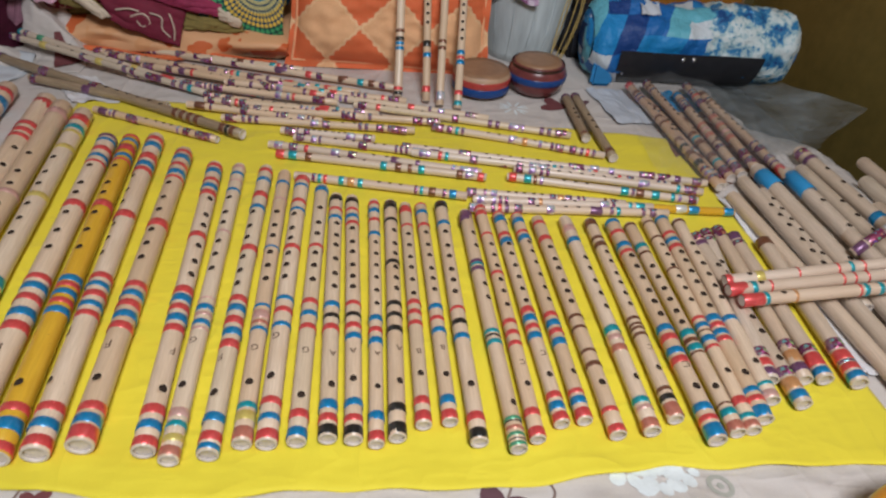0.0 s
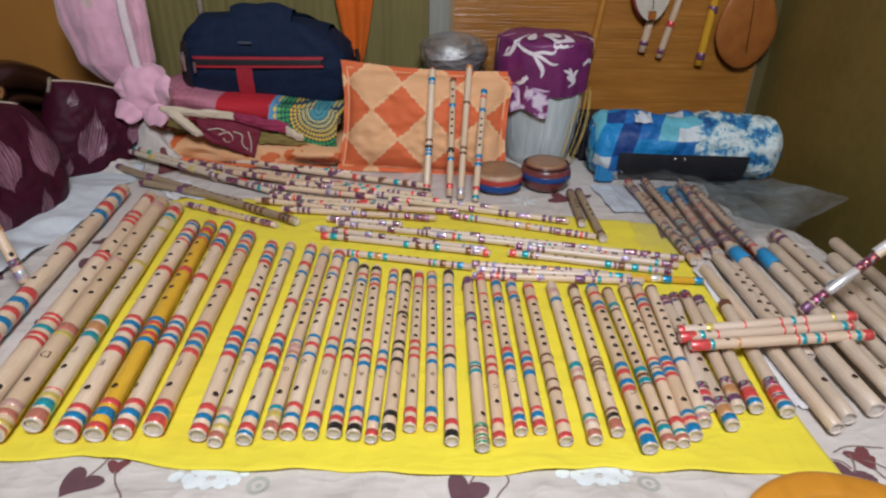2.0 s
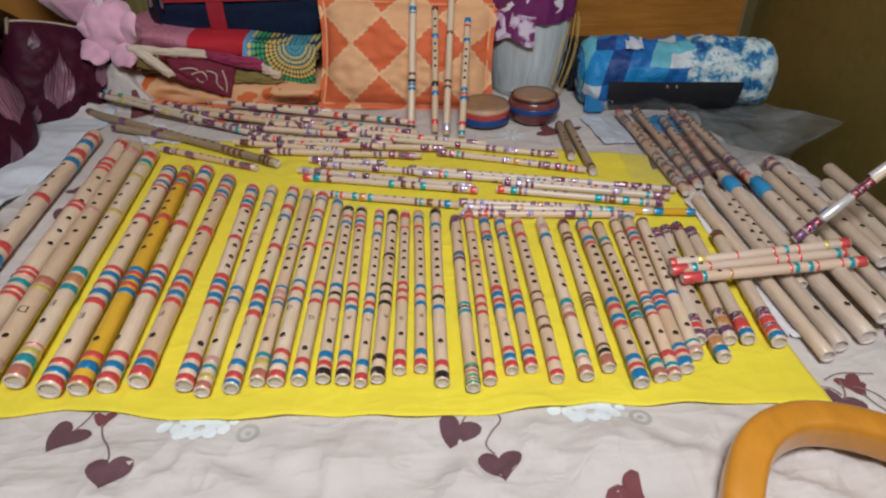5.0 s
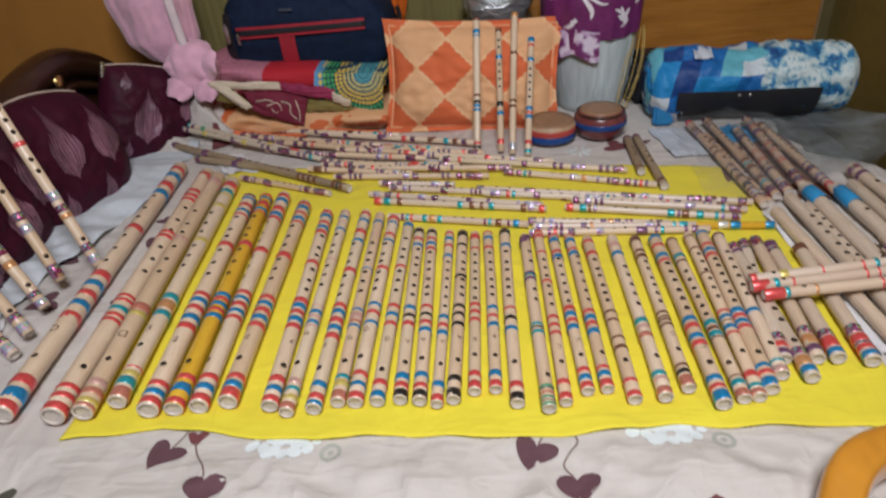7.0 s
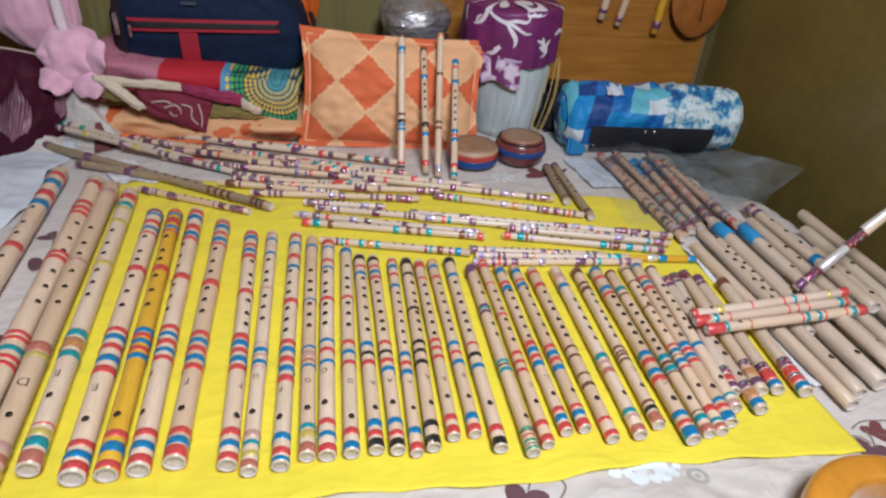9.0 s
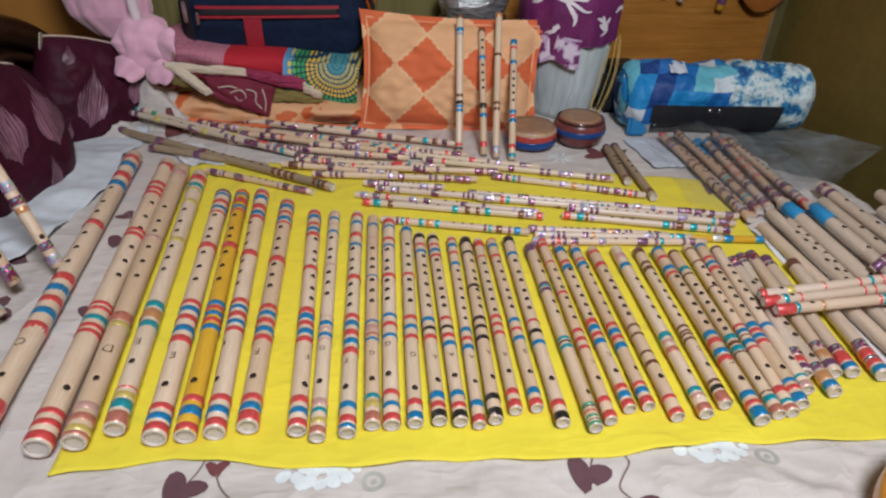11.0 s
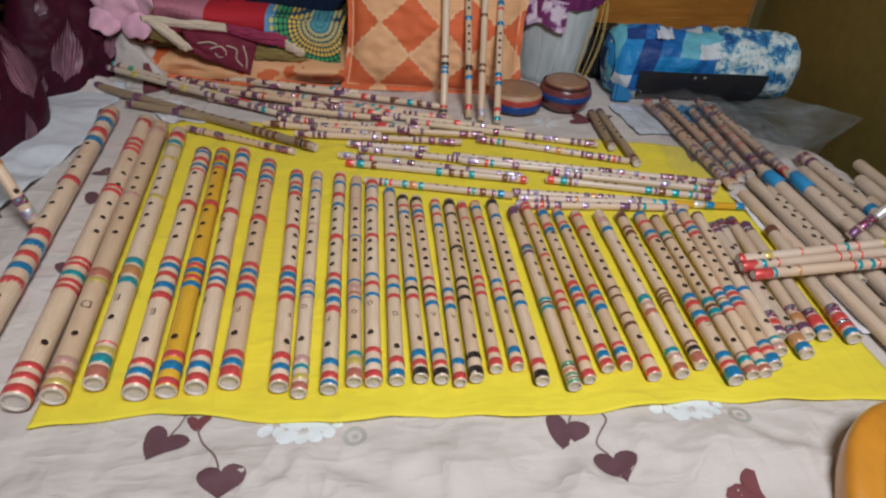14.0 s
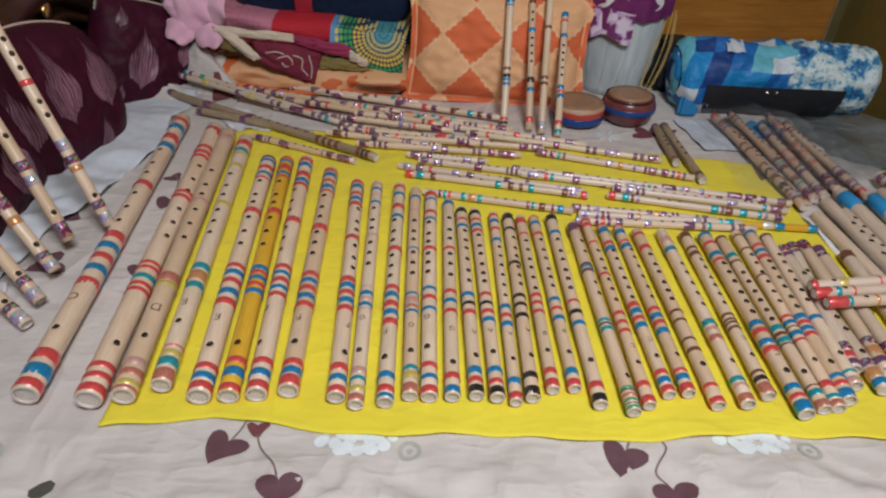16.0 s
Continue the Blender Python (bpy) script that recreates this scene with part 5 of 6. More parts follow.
def cloth_hem(a):
    return 0.130 - 0.018 * math.cos(a) + 0.005 * math.sin(5 * a)


def cloth_radius(a, q):
    fold = 0.0036 * math.sin(9 * a + 1) + 0.0024 * math.sin(17 * a)
    return 0.117 + 0.007 * min(1, q * 3) - 0.008 * q + fold * q


def drape(u, v):
    """The purple cloth: over the top, then down the side in folds to an uneven hem."""
    a = 2 * math.pi * u
    if v < 0.3:
        q = v / 0.3
        r, z = 0.117 * q, 0.318 + 0.006 * noise.noise((q * math.cos(a) * 3, q * math.sin(a) * 3, 1)) - 0.012 * q ** 3
    else:
        q = (v - 0.3) / 0.7
        r, z = cloth_radius(a, q), 0.310 - cloth_hem(a) * q + 0.004 * math.sin(4 * a) * (1 - q)
    return (r * math.cos(a), r * math.sin(a), z)


drape_ob = part("cover_cloth", sheet("cover_cloth", 120, 30, drape, M_PURPLE, closed=True), drum, label="purple satin cloth with white floral print")


def wrapped_leaf(points, width, parent, mat, place, name):
    """A pointed leaf along a line of (u, v), laid on a surface by place."""
    pts = curve_points([(a, b, 0) for a, b in points], 5)
    verts, faces = [], []
    for k, p in enumerate(pts):
        d = (pts[min(k + 1, len(pts) - 1)] - pts[max(k - 1, 0)]).normalized()
        w = width * (0.25 + math.sin(math.pi * min(1, 0.08 + 0.9 * k / (len(pts) - 1)))) / 1.25
        for s in (-1, 0, 1):
            verts.append(place(p.x - d.y * w * s, p.y + d.x * w * s))
    for k in range(len(pts) - 1):
        for s in range(2):
            a = 3 * k + s
            faces.append((a, a + 1, a + 4, a + 3))
    part(name, mesh_of(name, verts, faces, mat), parent)


def on_drape(px, pz):
    """px along the side, pz height: a point just outside the cloth, bent over onto its top."""
    a = -math.pi / 2 + px / 0.124
    pz += 0.020
    if pz > 0.307:
        r = 0.119 - 4.5 * (pz - 0.307)
        return (r * math.cos(a), r * math.sin(a), 0.3215 - 0.010 * (r / 0.117) ** 3)
    r = cloth_radius(a, max(0.0, (0.310 - pz) / cloth_hem(a))) + 0.0018
    return (r * math.cos(a), r * math.sin(a), pz)


# scrolls, curled leaves and a spray near the hem
for width, line in (
        (0.0042, ((-0.100, 0.301), (-0.087, 0.283), (-0.059, 0.270), (-0.030, 0.262), (-0.001, 0.246), (0.014, 0.247))),
        (0.0056, ((-0.100, 0.301), (-0.098, 0.283), (-0.111, 0.262), (-0.133, 0.254))),
        (0.0050, ((-0.090, 0.301), (-0.071, 0.296), (-0.050, 0.294))),
        (0.0040, ((-0.053, 0.267), (-0.024, 0.272), (-0.001, 0.270), (0.008, 0.279))),
        (0.0054, ((-0.045, 0.263), (-0.030, 0.246), (-0.021, 0.230), (-0.024, 0.214))),
        (0.0034, ((-0.111, 0.275), (-0.120, 0.270), (-0.124, 0.260), (-0.117, 0.255))),
        (0.0058, ((-0.030, 0.302), (-0.001, 0.298), (0.018, 0.287), (0.051, 0.290), (0.088, 0.301))),
        (0.0050, ((-0.002, 0.303), (0.030, 0.301), (0.066, 0.303))),
        (0.0046, ((0.016, 0.292), (0.008, 0.284), (0.000, 0.287))),
        (0.0046, ((0.030, 0.232), (0.051, 0.222), (0.066, 0.203), (0.050, 0.190))),
        (0.0050, ((0.071, 0.230), (0.055, 0.209))),
        (0.0044, ((0.040, 0.217), (0.068, 0.199))),
        (0.0044, ((0.046, 0.236), (0.052, 0.222), (0.047, 0.207))),
        (0.0050, ((0.089, 0.238), (0.108, 0.248), (0.128, 0.236))),
        (0.0044, ((-0.058, 0.217), (-0.065, 0.203), (-0.084, 0.194), (-0.097, 0.188))),
        (0.0044, ((-0.070, 0.208), (-0.053, 0.211))),
        (0.0046, ((-0.160, 0.296), (-0.170, 0.276), (-0.160, 0.256))),
        (0.0046, ((0.140, 0.298), (0.155, 0.280), (0.150, 0.258)))):
    wrapped_leaf(line, width, drape_ob, M_SILVERPRINT, on_drape, "printed_leaf")
for foot_x, foot_y, mid_x, top_x, top_z in ((0.046, -0.098, 0.080, 0.094, 0.185), (0.060, -0.092, 0.096, 0.106, 0.195), (0.070, -0.088, 0.108, 0.112, 0.200), (0.078, -0.080, 0.112, 0.116, 0.190), (0.052, -0.096, 0.074, 0.092, 0.150)):
    part("straw", rod("straw", curve_points([(foot_x, foot_y, 0.004), (mid_x - 0.014, -0.084, 0.07), (mid_x, -0.074, 0.13), (top_x, -0.056, top_z)], 5), 0.0011, M_ROPE, 5), drum, label="thin yellow straw")


def lilac_place(u, v):
    a = -2.42 + 0.84 * u
    r = 0.1205 + 0.0025 * math.sin(u * 14) + 0.003 * v
    return (r * math.cos(a), r * math.sin(a), 0.210 - 0.068 * v * (0.92 + 0.08 * math.sin(u * 8 + 1)) + 0.005 * math.sin(u * 5))


part("lilac_fold", sheet("lilac_fold", 24, 10, lilac_place, M_LILAC), drum, label="lilac turned-up lining")

# the wrapped drum behind the pillow
wrapped = thing("wrapped_drum", "dark drum with its top wrapped in grey plastic", "drum", pose(0.312, 1.19, B + 0.018))
part("body", lathe("body", [(0.01, 0), (0.075, 0), (0.085, 0.06), (0.088, 0.12), (0.085, 0.19), (0.01, 0.195)], M_KHAKIDRUM, 32), wrapped)
part("plastic_wrap", lathe("plastic_wrap", [(0.02, 0.175), (0.058, 0.178), (0.078, 0.195), (0.0885, 0.222), (0.087, 0.243), (0.076, 0.262), (0.055, 0.274), (0.03, 0.280), (0.001, 0.282)], M_SILVER, 64, 0.16), wrapped, label="crinkled grey plastic")

# ---- blue roll ----
roll = thing("bedding_roll", "bedding roll in blue and white patchwork cloth", "bedding roll", pose(0.645, 0.966, B + 0.080, 0, 0, -4))


def roll_place(u, v):
    a = 2 * math.pi * u
    end = min(1.0, min(v, 1 - v) / 0.05)
    r = (0.079 + 0.014 * noise.noise((v * 5, math.cos(a) * 1.6, math.sin(a) * 1.6)) + 0.008 * noise.noise((v * 20, math.cos(a) * 5, math.sin(a) * 5))) * (0.72 + 0.28 * math.sqrt(end))
    return (0.437 * v, -r * math.cos(a), r * math.sin(a) * 0.98)


part("cloth_cover", sheet("cloth_cover", 48, 60, roll_place, M_ROLL, closed=True), roll)
for v in (0.0, 1.0):
    part("rolled_end", lathe("rolled_end", [(0.001, 0.004), (0.02, 0.003), (0.022, 0.0), (0.04, 0.004), (0.042, 0.0), (0.056, 0.0)], M_ROLL, 24), roll, pose(0.437 * v, 0, 0, 0, 90 if v else -90, 0))


def roll_patch(name, v0, v1, a0, a1, mat, lift, label):
    def place(u, w):
        v = v0 + (v1 - v0) * u
        a = radians(a0 + (a1 - a0) * w)
        r = 0.0805 + lift + 0.002 * math.sin(u * 9 + w * 4)
        return (0.437 * v, -r * math.cos(a), r * math.sin(a))
    ob = part(name, sheet(name, 24, 12, place, mat), roll, label=label)
    return ob


roll_patch("black_pocket", 0.12, 0.81, -86, 3, M_BLACK, 0.007, "black nylon pocket")
roll_patch("paper_label", 0.20, 0.29, 52, 78, M_WHITE, 0.006, "white paper label")
roll_patch("paper_label", 0.07, 0.16, -62, -30, M_WHITE, 0.0085, "white paper label")
for v in (0.42, 0.47):
    part("rivet", lathe("rivet", [(0.004, 0), (0.004, 0.001), (0.0005, 0.0015)], M_STEEL, 12), roll, pose(0.437 * v, -0.0885, -0.006, 90, 0, 0))
part("cloth_tail", box(0.045, 0.02, 0.05, plain("blue_cotton", (0.02, 0.20, 0.45), 0.7, grain=200), "cloth_tail", 0.006, (0.03, -0.066, -0.052)), roll)
bag_black = thing("black_bag", "small black nylon bag behind the bedding roll", "bag", pose(0.676, 1.085, B))
part("body", box(0.105, 0.10, 0.125, M_BLACK, "body", 0.02, (0, 0, 0.060)), bag_black)
part("flap", box(0.09, 0.012, 0.05, M_BLACK, "flap", 0.005, (0, -0.054, 0.085)), bag_black)

# ---- navy travel bag on the folded blankets ----
travel = thing("travel_bag", "navy travel bag with red piping on folded blankets", "bag", pose(-0.170, 1.185, 0.580, 0, 0.5, -3))
BAG_W, BAG_D, BAG_H = 0.228, 0.098, 0.205


def bag_shape(v):
    """Fullness of the bag at a height share, and its narrowing towards the top."""
    return math.sin(math.pi * (0.05 + 0.90 * v)) ** 0.13, 1 - 0.05 * v - 0.07 * v ** 3


def bag_place(u, v):
    a = 2 * math.pi * u
    c, s = math.cos(a), math.sin(a)
    x = math.copysign(abs(c) ** 0.38, c)
    y = math.copysign(abs(s) ** 0.38, s)
    k, narrow = bag_shape(v)
    sag = 0.007 * noise.noise((x * 2, y * 2, v * 3)) + 0.005 * noise.noise((x * 6, y * 6, v * 7))
    slump = 0.060 * v * max(0.0, x - 0.35) ** 1.5 + 0.006 * v * max(0.0, -x) ** 3
    return (BAG_W * x * k * narrow + sag, BAG_D * y * k + sag, BAG_H * v - slump + 0.007 * noise.noise((x * 2.5, 1, v * 2)) * v)


part("body", sheet("body", 72, 26, bag_place, M_NAVY, closed=True), travel)
part("top_panel", sheet("top_panel", 20, 8, lambda u, v: (BAG_W * 0.72 * (2 * u - 1), BAG_D * 0.66 * (2 * v - 1), BAG_H + 0.002 + 0.004 * math.sin(u * 7) * math.sin(v * 3) - 0.060 * max(0.0, (2 * u - 1) * 0.85 - 0.35) ** 1.5 - 0.016 * (2 * v - 1) ** 2), M_NAVY), travel)


def bag_strip(name, x0, x1, z0, z1, mat, label, rise=0.0):
    def place(u, v):
        x = x0 + (x1 - x0) * u
        z = z0 + (z1 - z0) * v + rise * u
        k, narrow = bag_shape(z / BAG_H)
        wide = BAG_W * k * narrow
        return (x, -BAG_D * k * max(0.02, 1 - abs(x / wide) ** (2 / 0.38)) ** 0.19 - 0.010, z)
    part(name, sheet(name, 24, 6, place, mat), travel, label=label)


bag_strip("piping", -0.165, 0.160, 0.112, 0.119, M_REDPIPE, "red piping", 0.008)
bag_strip("piping", -0.165, 0.160, 0.091, 0.097, M_REDPIPE, "red piping", 0.010)
bag_strip("zip_tape", -0.165, 0.160, 0.098, 0.111, M_BLACK, "black zip", 0.009)
bag_strip("webbing_strap", -0.058, -0.018, 0.008, 0.094, M_REDPIPE, "red webbing strap")
bag_strip("name_patch", -0.046, -0.014, 0.152, 0.158, plain("grey_patch", (0.05, 0.06, 0.09), 0.7), "small grey woven patch")
bag_strip("end_panel", -0.200, -0.176, 0.03, 0.150, M_BLACK, "black nylon end panel")
part("carry_handle", sheet("carry_handle", 24, 10, lambda u, v: (-0.075 + 0.155 * u + 0.010 * (v - 0.5) * (2 * u - 1), -0.078 + 0.060 * v, BAG_H - 0.040 + 0.076 * math.sin(math.pi * (0.10 + 0.62 * v)) * (0.86 + 0.14 * math.sin(math.pi * u)) + 0.003 * math.sin(u * 11)), M_NAVY), travel, label="padded navy grip")
travel.children[-1].modifiers.new("thick", "SOLIDIFY").thickness = 0.010
part("zip_pull", box(0.010, 0.008, 0.050, M_STEEL, "zip_pull", 0.003, (-0.188, -0.106, 0.105)), travel, label="steel zip pull")
part("zip_pull", box(0.007, 0.006, 0.028, M_STEEL, "zip_pull", 0.002, (-0.160, -0.110, 0.092)), travel, label="steel zip pull")
part("side_strap", rod("side_strap", curve_points([(0.18, -0.05, 0.03), (0.210, -0.07, 0.07), (0.232, -0.02, 0.10), (0.222, 0.03, 0.12)], 5), 0.006, M_BLACK, 8), travel)


# ---- folded blankets ----
def fold(name, x0, y0, z0, w, d, h, mat, label, seed, turns=2, sag=0.006, turn=0, slope=0):
    """A blanket folded into a soft slab, with its folds showing at the front."""
    t = thing(name, label, "blanket", pose(x0, y0, z0, 0, slope, turn), "folded blankets")

    def place(u, v):
        a = 2 * math.pi * v
        c, s = math.cos(a), math.sin(a)
        y = d / 2 - d / 2 * math.copysign(abs(c) ** 0.5, c)
        z = h / 2 + h / 2 * math.copysign(abs(s) ** 0.6, s)
        end = min(1.0, min(u, 1 - u) / 0.06)
        z = h / 2 + (z - h / 2) * (0.55 + 0.45 * math.sqrt(end))
        y += 0.010 * noise.noise((u * 5 + seed, z * 30, 0)) * turns
        z += sag * noise.noise((u * 4 + seed, y * 8, 2.0)) * (1 if s > 0 else 0.0)
        return (w * u, y, max(z, 0.0))
    part("folded_cloth", sheet("folded_cloth", 60, 36, lambda u, v: place(u, v), mat), t)
    return t


quilt = fold("cotton_quilt", -0.480, 1.004, B, 0.51, 0.28, 0.062, M_PEACH, "peach and orange printed cotton quilt, rumpled", 1.0, 3, 0.016, -6)
part("stitched_edge", rod("stitched_edge", curve_points([(0.03 + 0.057 * k, -0.003 - 0.004 * math.sin(k * 2.1), 0.012 + 0.005 * math.sin(k * 1.3)) for k in range(9)], 4), 0.007, M_ORANGEEDGE, 8), quilt, label="orange-red stitched edge")
olive = fold("blanket", -0.50, 1.045, B + 0.056, 0.50, 0.23, 0.034, M_OLIVE, "olive blanket folded under others", 2.0, 2, 0.006, -4)
wine = fold("blanket", -0.45, 1.030, B + 0.074, 0.45, 0.25, 0.042, M_WINEBLANKET, "wine-red blanket with a cream pattern, folded", 4.0, 3, 0.008, -5)
pieced = fold("quilt", -0.464, 1.045, B + 0.129, 0.49, 0.24, 0.052, M_QUILT, "pieced quilt in pink, red and dotted rings", 6.0, 1.6, 0.008, -4, 5.0)
part("hanging_corner", sheet("hanging_corner", 24, 16, lambda u, v: (0.32 + 0.17 * u, -0.012 - 0.020 * math.sin(math.pi * v) + 0.006 * math.sin(u * 9 + v * 5), 0.052 - 0.140 * v * math.sin(math.pi * min(1, 0.12 + 0.62 * u)) ** 0.8), M_QUILT), pieced, label="corner with dotted rings hanging down")
BED_TO_WINE = pose(-0.45, 1.030, B + 0.074, 0, 0, -5).inverted()
BED_TO_OLIVE = pose(-0.50, 1.045, B + 0.056, 0, 0, -4).inverted()


def flap(name, corners, mat, parent, m, label, bulge=0.010, seed=0.0, rough=1.0):
    """A soft four-cornered flap of cloth; corners run top-left, top-right, bottom-right, bottom-left."""
    tl, tr, br, bl = (Vector(p) for p in corners)

    def place(u, v):
        p = (tl * (1 - u) + tr * u) * (1 - v) + (bl * (1 - u) + br * u) * v
        full = math.sin(math.pi * u) * math.sin(math.pi * min(1.0, 0.15 + v * 0.8))
        return (p.x + rough * 0.003 * noise.noise((u * 4 + seed, v * 4, 1)), p.y - bulge * full - rough * 0.004 * noise.noise((u * 5 + seed, v * 5, 3)), p.z + rough * 0.003 * noise.noise((u * 6, v * 3 + seed, 5)))
    ob = part(name, sheet(name, 26, 18, place, mat), parent, m, label)
    ob.modifiers.new("thick", "SOLIDIFY").thickness = 0.004
    return ob


corner = flap("turned_corner", ((-0.320, 0.988, 0.576), (-0.158, 0.985, 0.560), (-0.184, 0.970, 0.482), (-0.300, 0.972, 0.528)), M_WINEPLAIN, wine, BED_TO_WINE, "wine-red corner with a cream scroll print")
for pts in (((-0.262, 0.540), (-0.238, 0.546), (-0.228, 0.530), (-0.244, 0.522), (-0.252, 0.532)), ((-0.226, 0.548), (-0.206, 0.540), (-0.208, 0.518), (-0.196, 0.502)), ((-0.286, 0.552), (-0.262, 0.555), (-0.245, 0.550)), ((-0.190, 0.548), (-0.186, 0.520), (-0.190, 0.496))):
    part("printed_scroll", rod("printed_scroll", curve_points([(px, 0.9655, pz) for px, pz in pts], 5), 0.0018, M_PIPING, 6), corner)
flap("olive_fold", ((-0.405, 0.990, 0.592), (-0.350, 0.986, 0.588), (-0.298, 0.983, 0.536), (-0.389, 0.988, 0.555)), M_OLIVE, olive, BED_TO_OLIVE, "olive fold showing at the front", 0.006, 2.0)
flap("olive_fold", ((-0.165, 0.986, 0.545), (-0.060, 0.986, 0.527), (-0.058, 0.982, 0.512), (-0.172, 0.980, 0.514)), M_OLIVE, olive, BED_TO_OLIVE, "olive fold showing at the front", 0.005, 4.0)
flap("crimson_fold", ((-0.226, 0.980, 0.592), (-0.092, 0.978, 0.566), (-0.097, 0.972, 0.542), (-0.222, 0.974, 0.572)), M_CRIMSON, wine, BED_TO_WINE, "crimson turned edge beside the cream hem", 0.006, 5.0)
for corners, seed in ((((-0.398, 0.982, 0.604), (-0.222, 0.974, 0.593), (-0.222, 0.972, 0.576), (-0.392, 0.978, 0.592)), 1.0),
                      (((-0.396, 0.978, 0.600), (-0.350, 0.974, 0.590), (-0.297, 0.968, 0.539), (-0.316, 0.968, 0.535)), 3.0),
                      (((-0.097, 0.972, 0.561), (-0.058, 0.974, 0.536), (-0.066, 0.976, 0.522), (-0.100, 0.974, 0.541)), 7.0)):
    flap("cream_hem", corners, M_CREAMHEM, wine, BED_TO_WINE, "cream hem of the blanket", 0.006, seed, 0.8)


def bunch_place(u, v):
    """Sheet pushed up into a soft heap between the cushions and the quilt."""
    x = -0.585 + 0.230 * u
    y = 0.905 + 0.135 * v

    def soft(k):
        k = max(0.0, min(1.0, k))
        return k * k * (3 - 2 * k)
    crease = noise.noise((u * 6 + 2, v * 4, 0.7)) + 0.5 * noise.noise((u * 14, v * 10, 3.1))
    peak = 0.104 * float(np.interp(x, (-0.585, -0.500, -0.450, -0.415, -0.355), (0.35, 0.68, 1.0, 0.72, 0.0))) * soft((y - 0.972 + 0.46 * (x + 0.46)) / 0.040)
    skirt = 0.036 * soft((-0.455 - x) / 0.07) * soft((y - 0.905) / 0.05)
    z = max(peak, skirt)
    return (x + 0.004 * crease, y, B + 0.003 + z + 0.16 * z * crease)


heap = new("bunched_sheet", sheet("bunched_sheet", 60, 50, bunch_place, M_SHEET))
tagged(heap, "bunched pale pink bedsheet cotton between cushions and quilt", "bedsheet")
leaf_verts = [bunch_place((-0.394 + 0.030 * (0.9 * a + 0.35 * b) + 0.585) / 0.230, (0.946 + 0.030 * (0.9 * b - 0.35 * a) - 0.905) / 0.135) for k in (1.0, 0.5) for a, b in heart_outline(20, 0.12) for a, b in ((a * k, b * k),)]
leaf_count = len(leaf_verts) // 2
part("printed_leaf", mesh_of("printed_leaf", [(x, y, z + 0.0028) for x, y, z in leaf_verts], [(k, (k + 1) % leaf_count, leaf_count + (k + 1) % leaf_count, leaf_count + k) for k in range(leaf_count)] + [tuple(range(leaf_count, 2 * leaf_count))], M_PRINT_RED), heap)
heap.modifiers.new("thick", "SOLIDIFY").thickness = 0.002

# ---- pink bundle ----
bundle = thing("cloth_bundle", "pink gauze bundle tied and hung beside the wall", "bundle", pose(-0.49, 1.08, 0.60))


SACK_Z = (0.020, 0.045, 0.090, 0.180, 0.250, 0.350, 0.450, 0.650)
SACK_X = (0.010, -0.015, -0.030, -0.036, -0.042, -0.024, -0.018, -0.012)
SACK_R = (0.030, 0.055, 0.085, 0.100, 0.094, 0.064, 0.046, 0.030)


def bundle_place(u, v):
    a = 2 * math.pi * u
    z = 0.02 + 0.63 * v
    r = float(np.interp(z, SACK_Z, SACK_R))
    r *= 1 + 0.05 * math.sin(7 * a + v * 4) * (0.2 + v) + 0.09 * noise.noise((math.cos(a) * 2, math.sin(a) * 2, v * 6)) + 0.05 * noise.noise((math.cos(a) * 5, math.sin(a) * 5, v * 9))
    return (r * math.cos(a) + float(np.interp(z, SACK_Z, SACK_X)), 0.75 * r * math.sin(a), z)


part("gauze_sack", sheet("gauze_sack", 200, 130, bundle_place, [M_PINK, M_PINKNET], closed=True, slot=lambda u, v: 1 if 0.66 < u < 0.90 and v > 0.34 + 0.9 * abs(u - 0.78) + 0.05 * math.sin(u * 40) else 0), bundle)


def lobe(cx, cy, cz, rx, ry, rz, seed, name):
    """A soft gathered lobe of gauze with a few deep creases."""
    def place(u, v):
        a, b = 2 * math.pi * u, math.pi * (0.02 + 0.96 * v)
        d = Vector((math.cos(a) * math.sin(b), math.sin(a) * math.sin(b), math.cos(b)))
        r = 1 + 0.26 * noise.noise(d * 1.4 + Vector((seed, 1, 2))) + 0.06 * noise.noise(d * 3.2 + Vector((1, seed, 3))) - 0.05 * abs(math.sin(2 * a + seed)) * math.sin(b)
        return (cx + rx * r * d.x, cy + ry * r * d.y, cz - rz * r * d.z)
    part(name, sheet(name, 44, 26, place, M_PINK, closed=True), bundle)


lobe(0.054, -0.058, 0.034, 0.062, 0.048, 0.066, 4.0, "gathered_knot")
lobe(0.026, -0.072, 0.036, 0.036, 0.028, 0.034, 2.2, "ruffle")


def frill(cx, cz, turn, length, width, seed):
    """A loose end of gauze that fans out from the knot."""
    dx, dz = math.cos(radians(turn)), math.sin(radians(turn))

    def place(u, v):
        q = (u - 0.5) * width * (0.45 + 0.75 * math.sin(1.9 * v)) * (1 - 0.25 * v * v)
        reach = length * v * (1 - 0.22 * abs(2 * u - 1) ** 2 + 0.08 * math.sin(u * 9 + seed))
        return (cx + dx * reach - dz * q, -0.088 - 0.022 * math.sin(math.pi * u) * (0.4 + v) + 0.006 * math.sin(u * 10 + seed + 2 * v) * v, cz + dz * reach + dx * q)
    ob = part("frill", sheet("frill", 26, 16, place, M_PINK), bundle)
    ob.modifiers.new("thick", "SOLIDIFY").thickness = 0.003


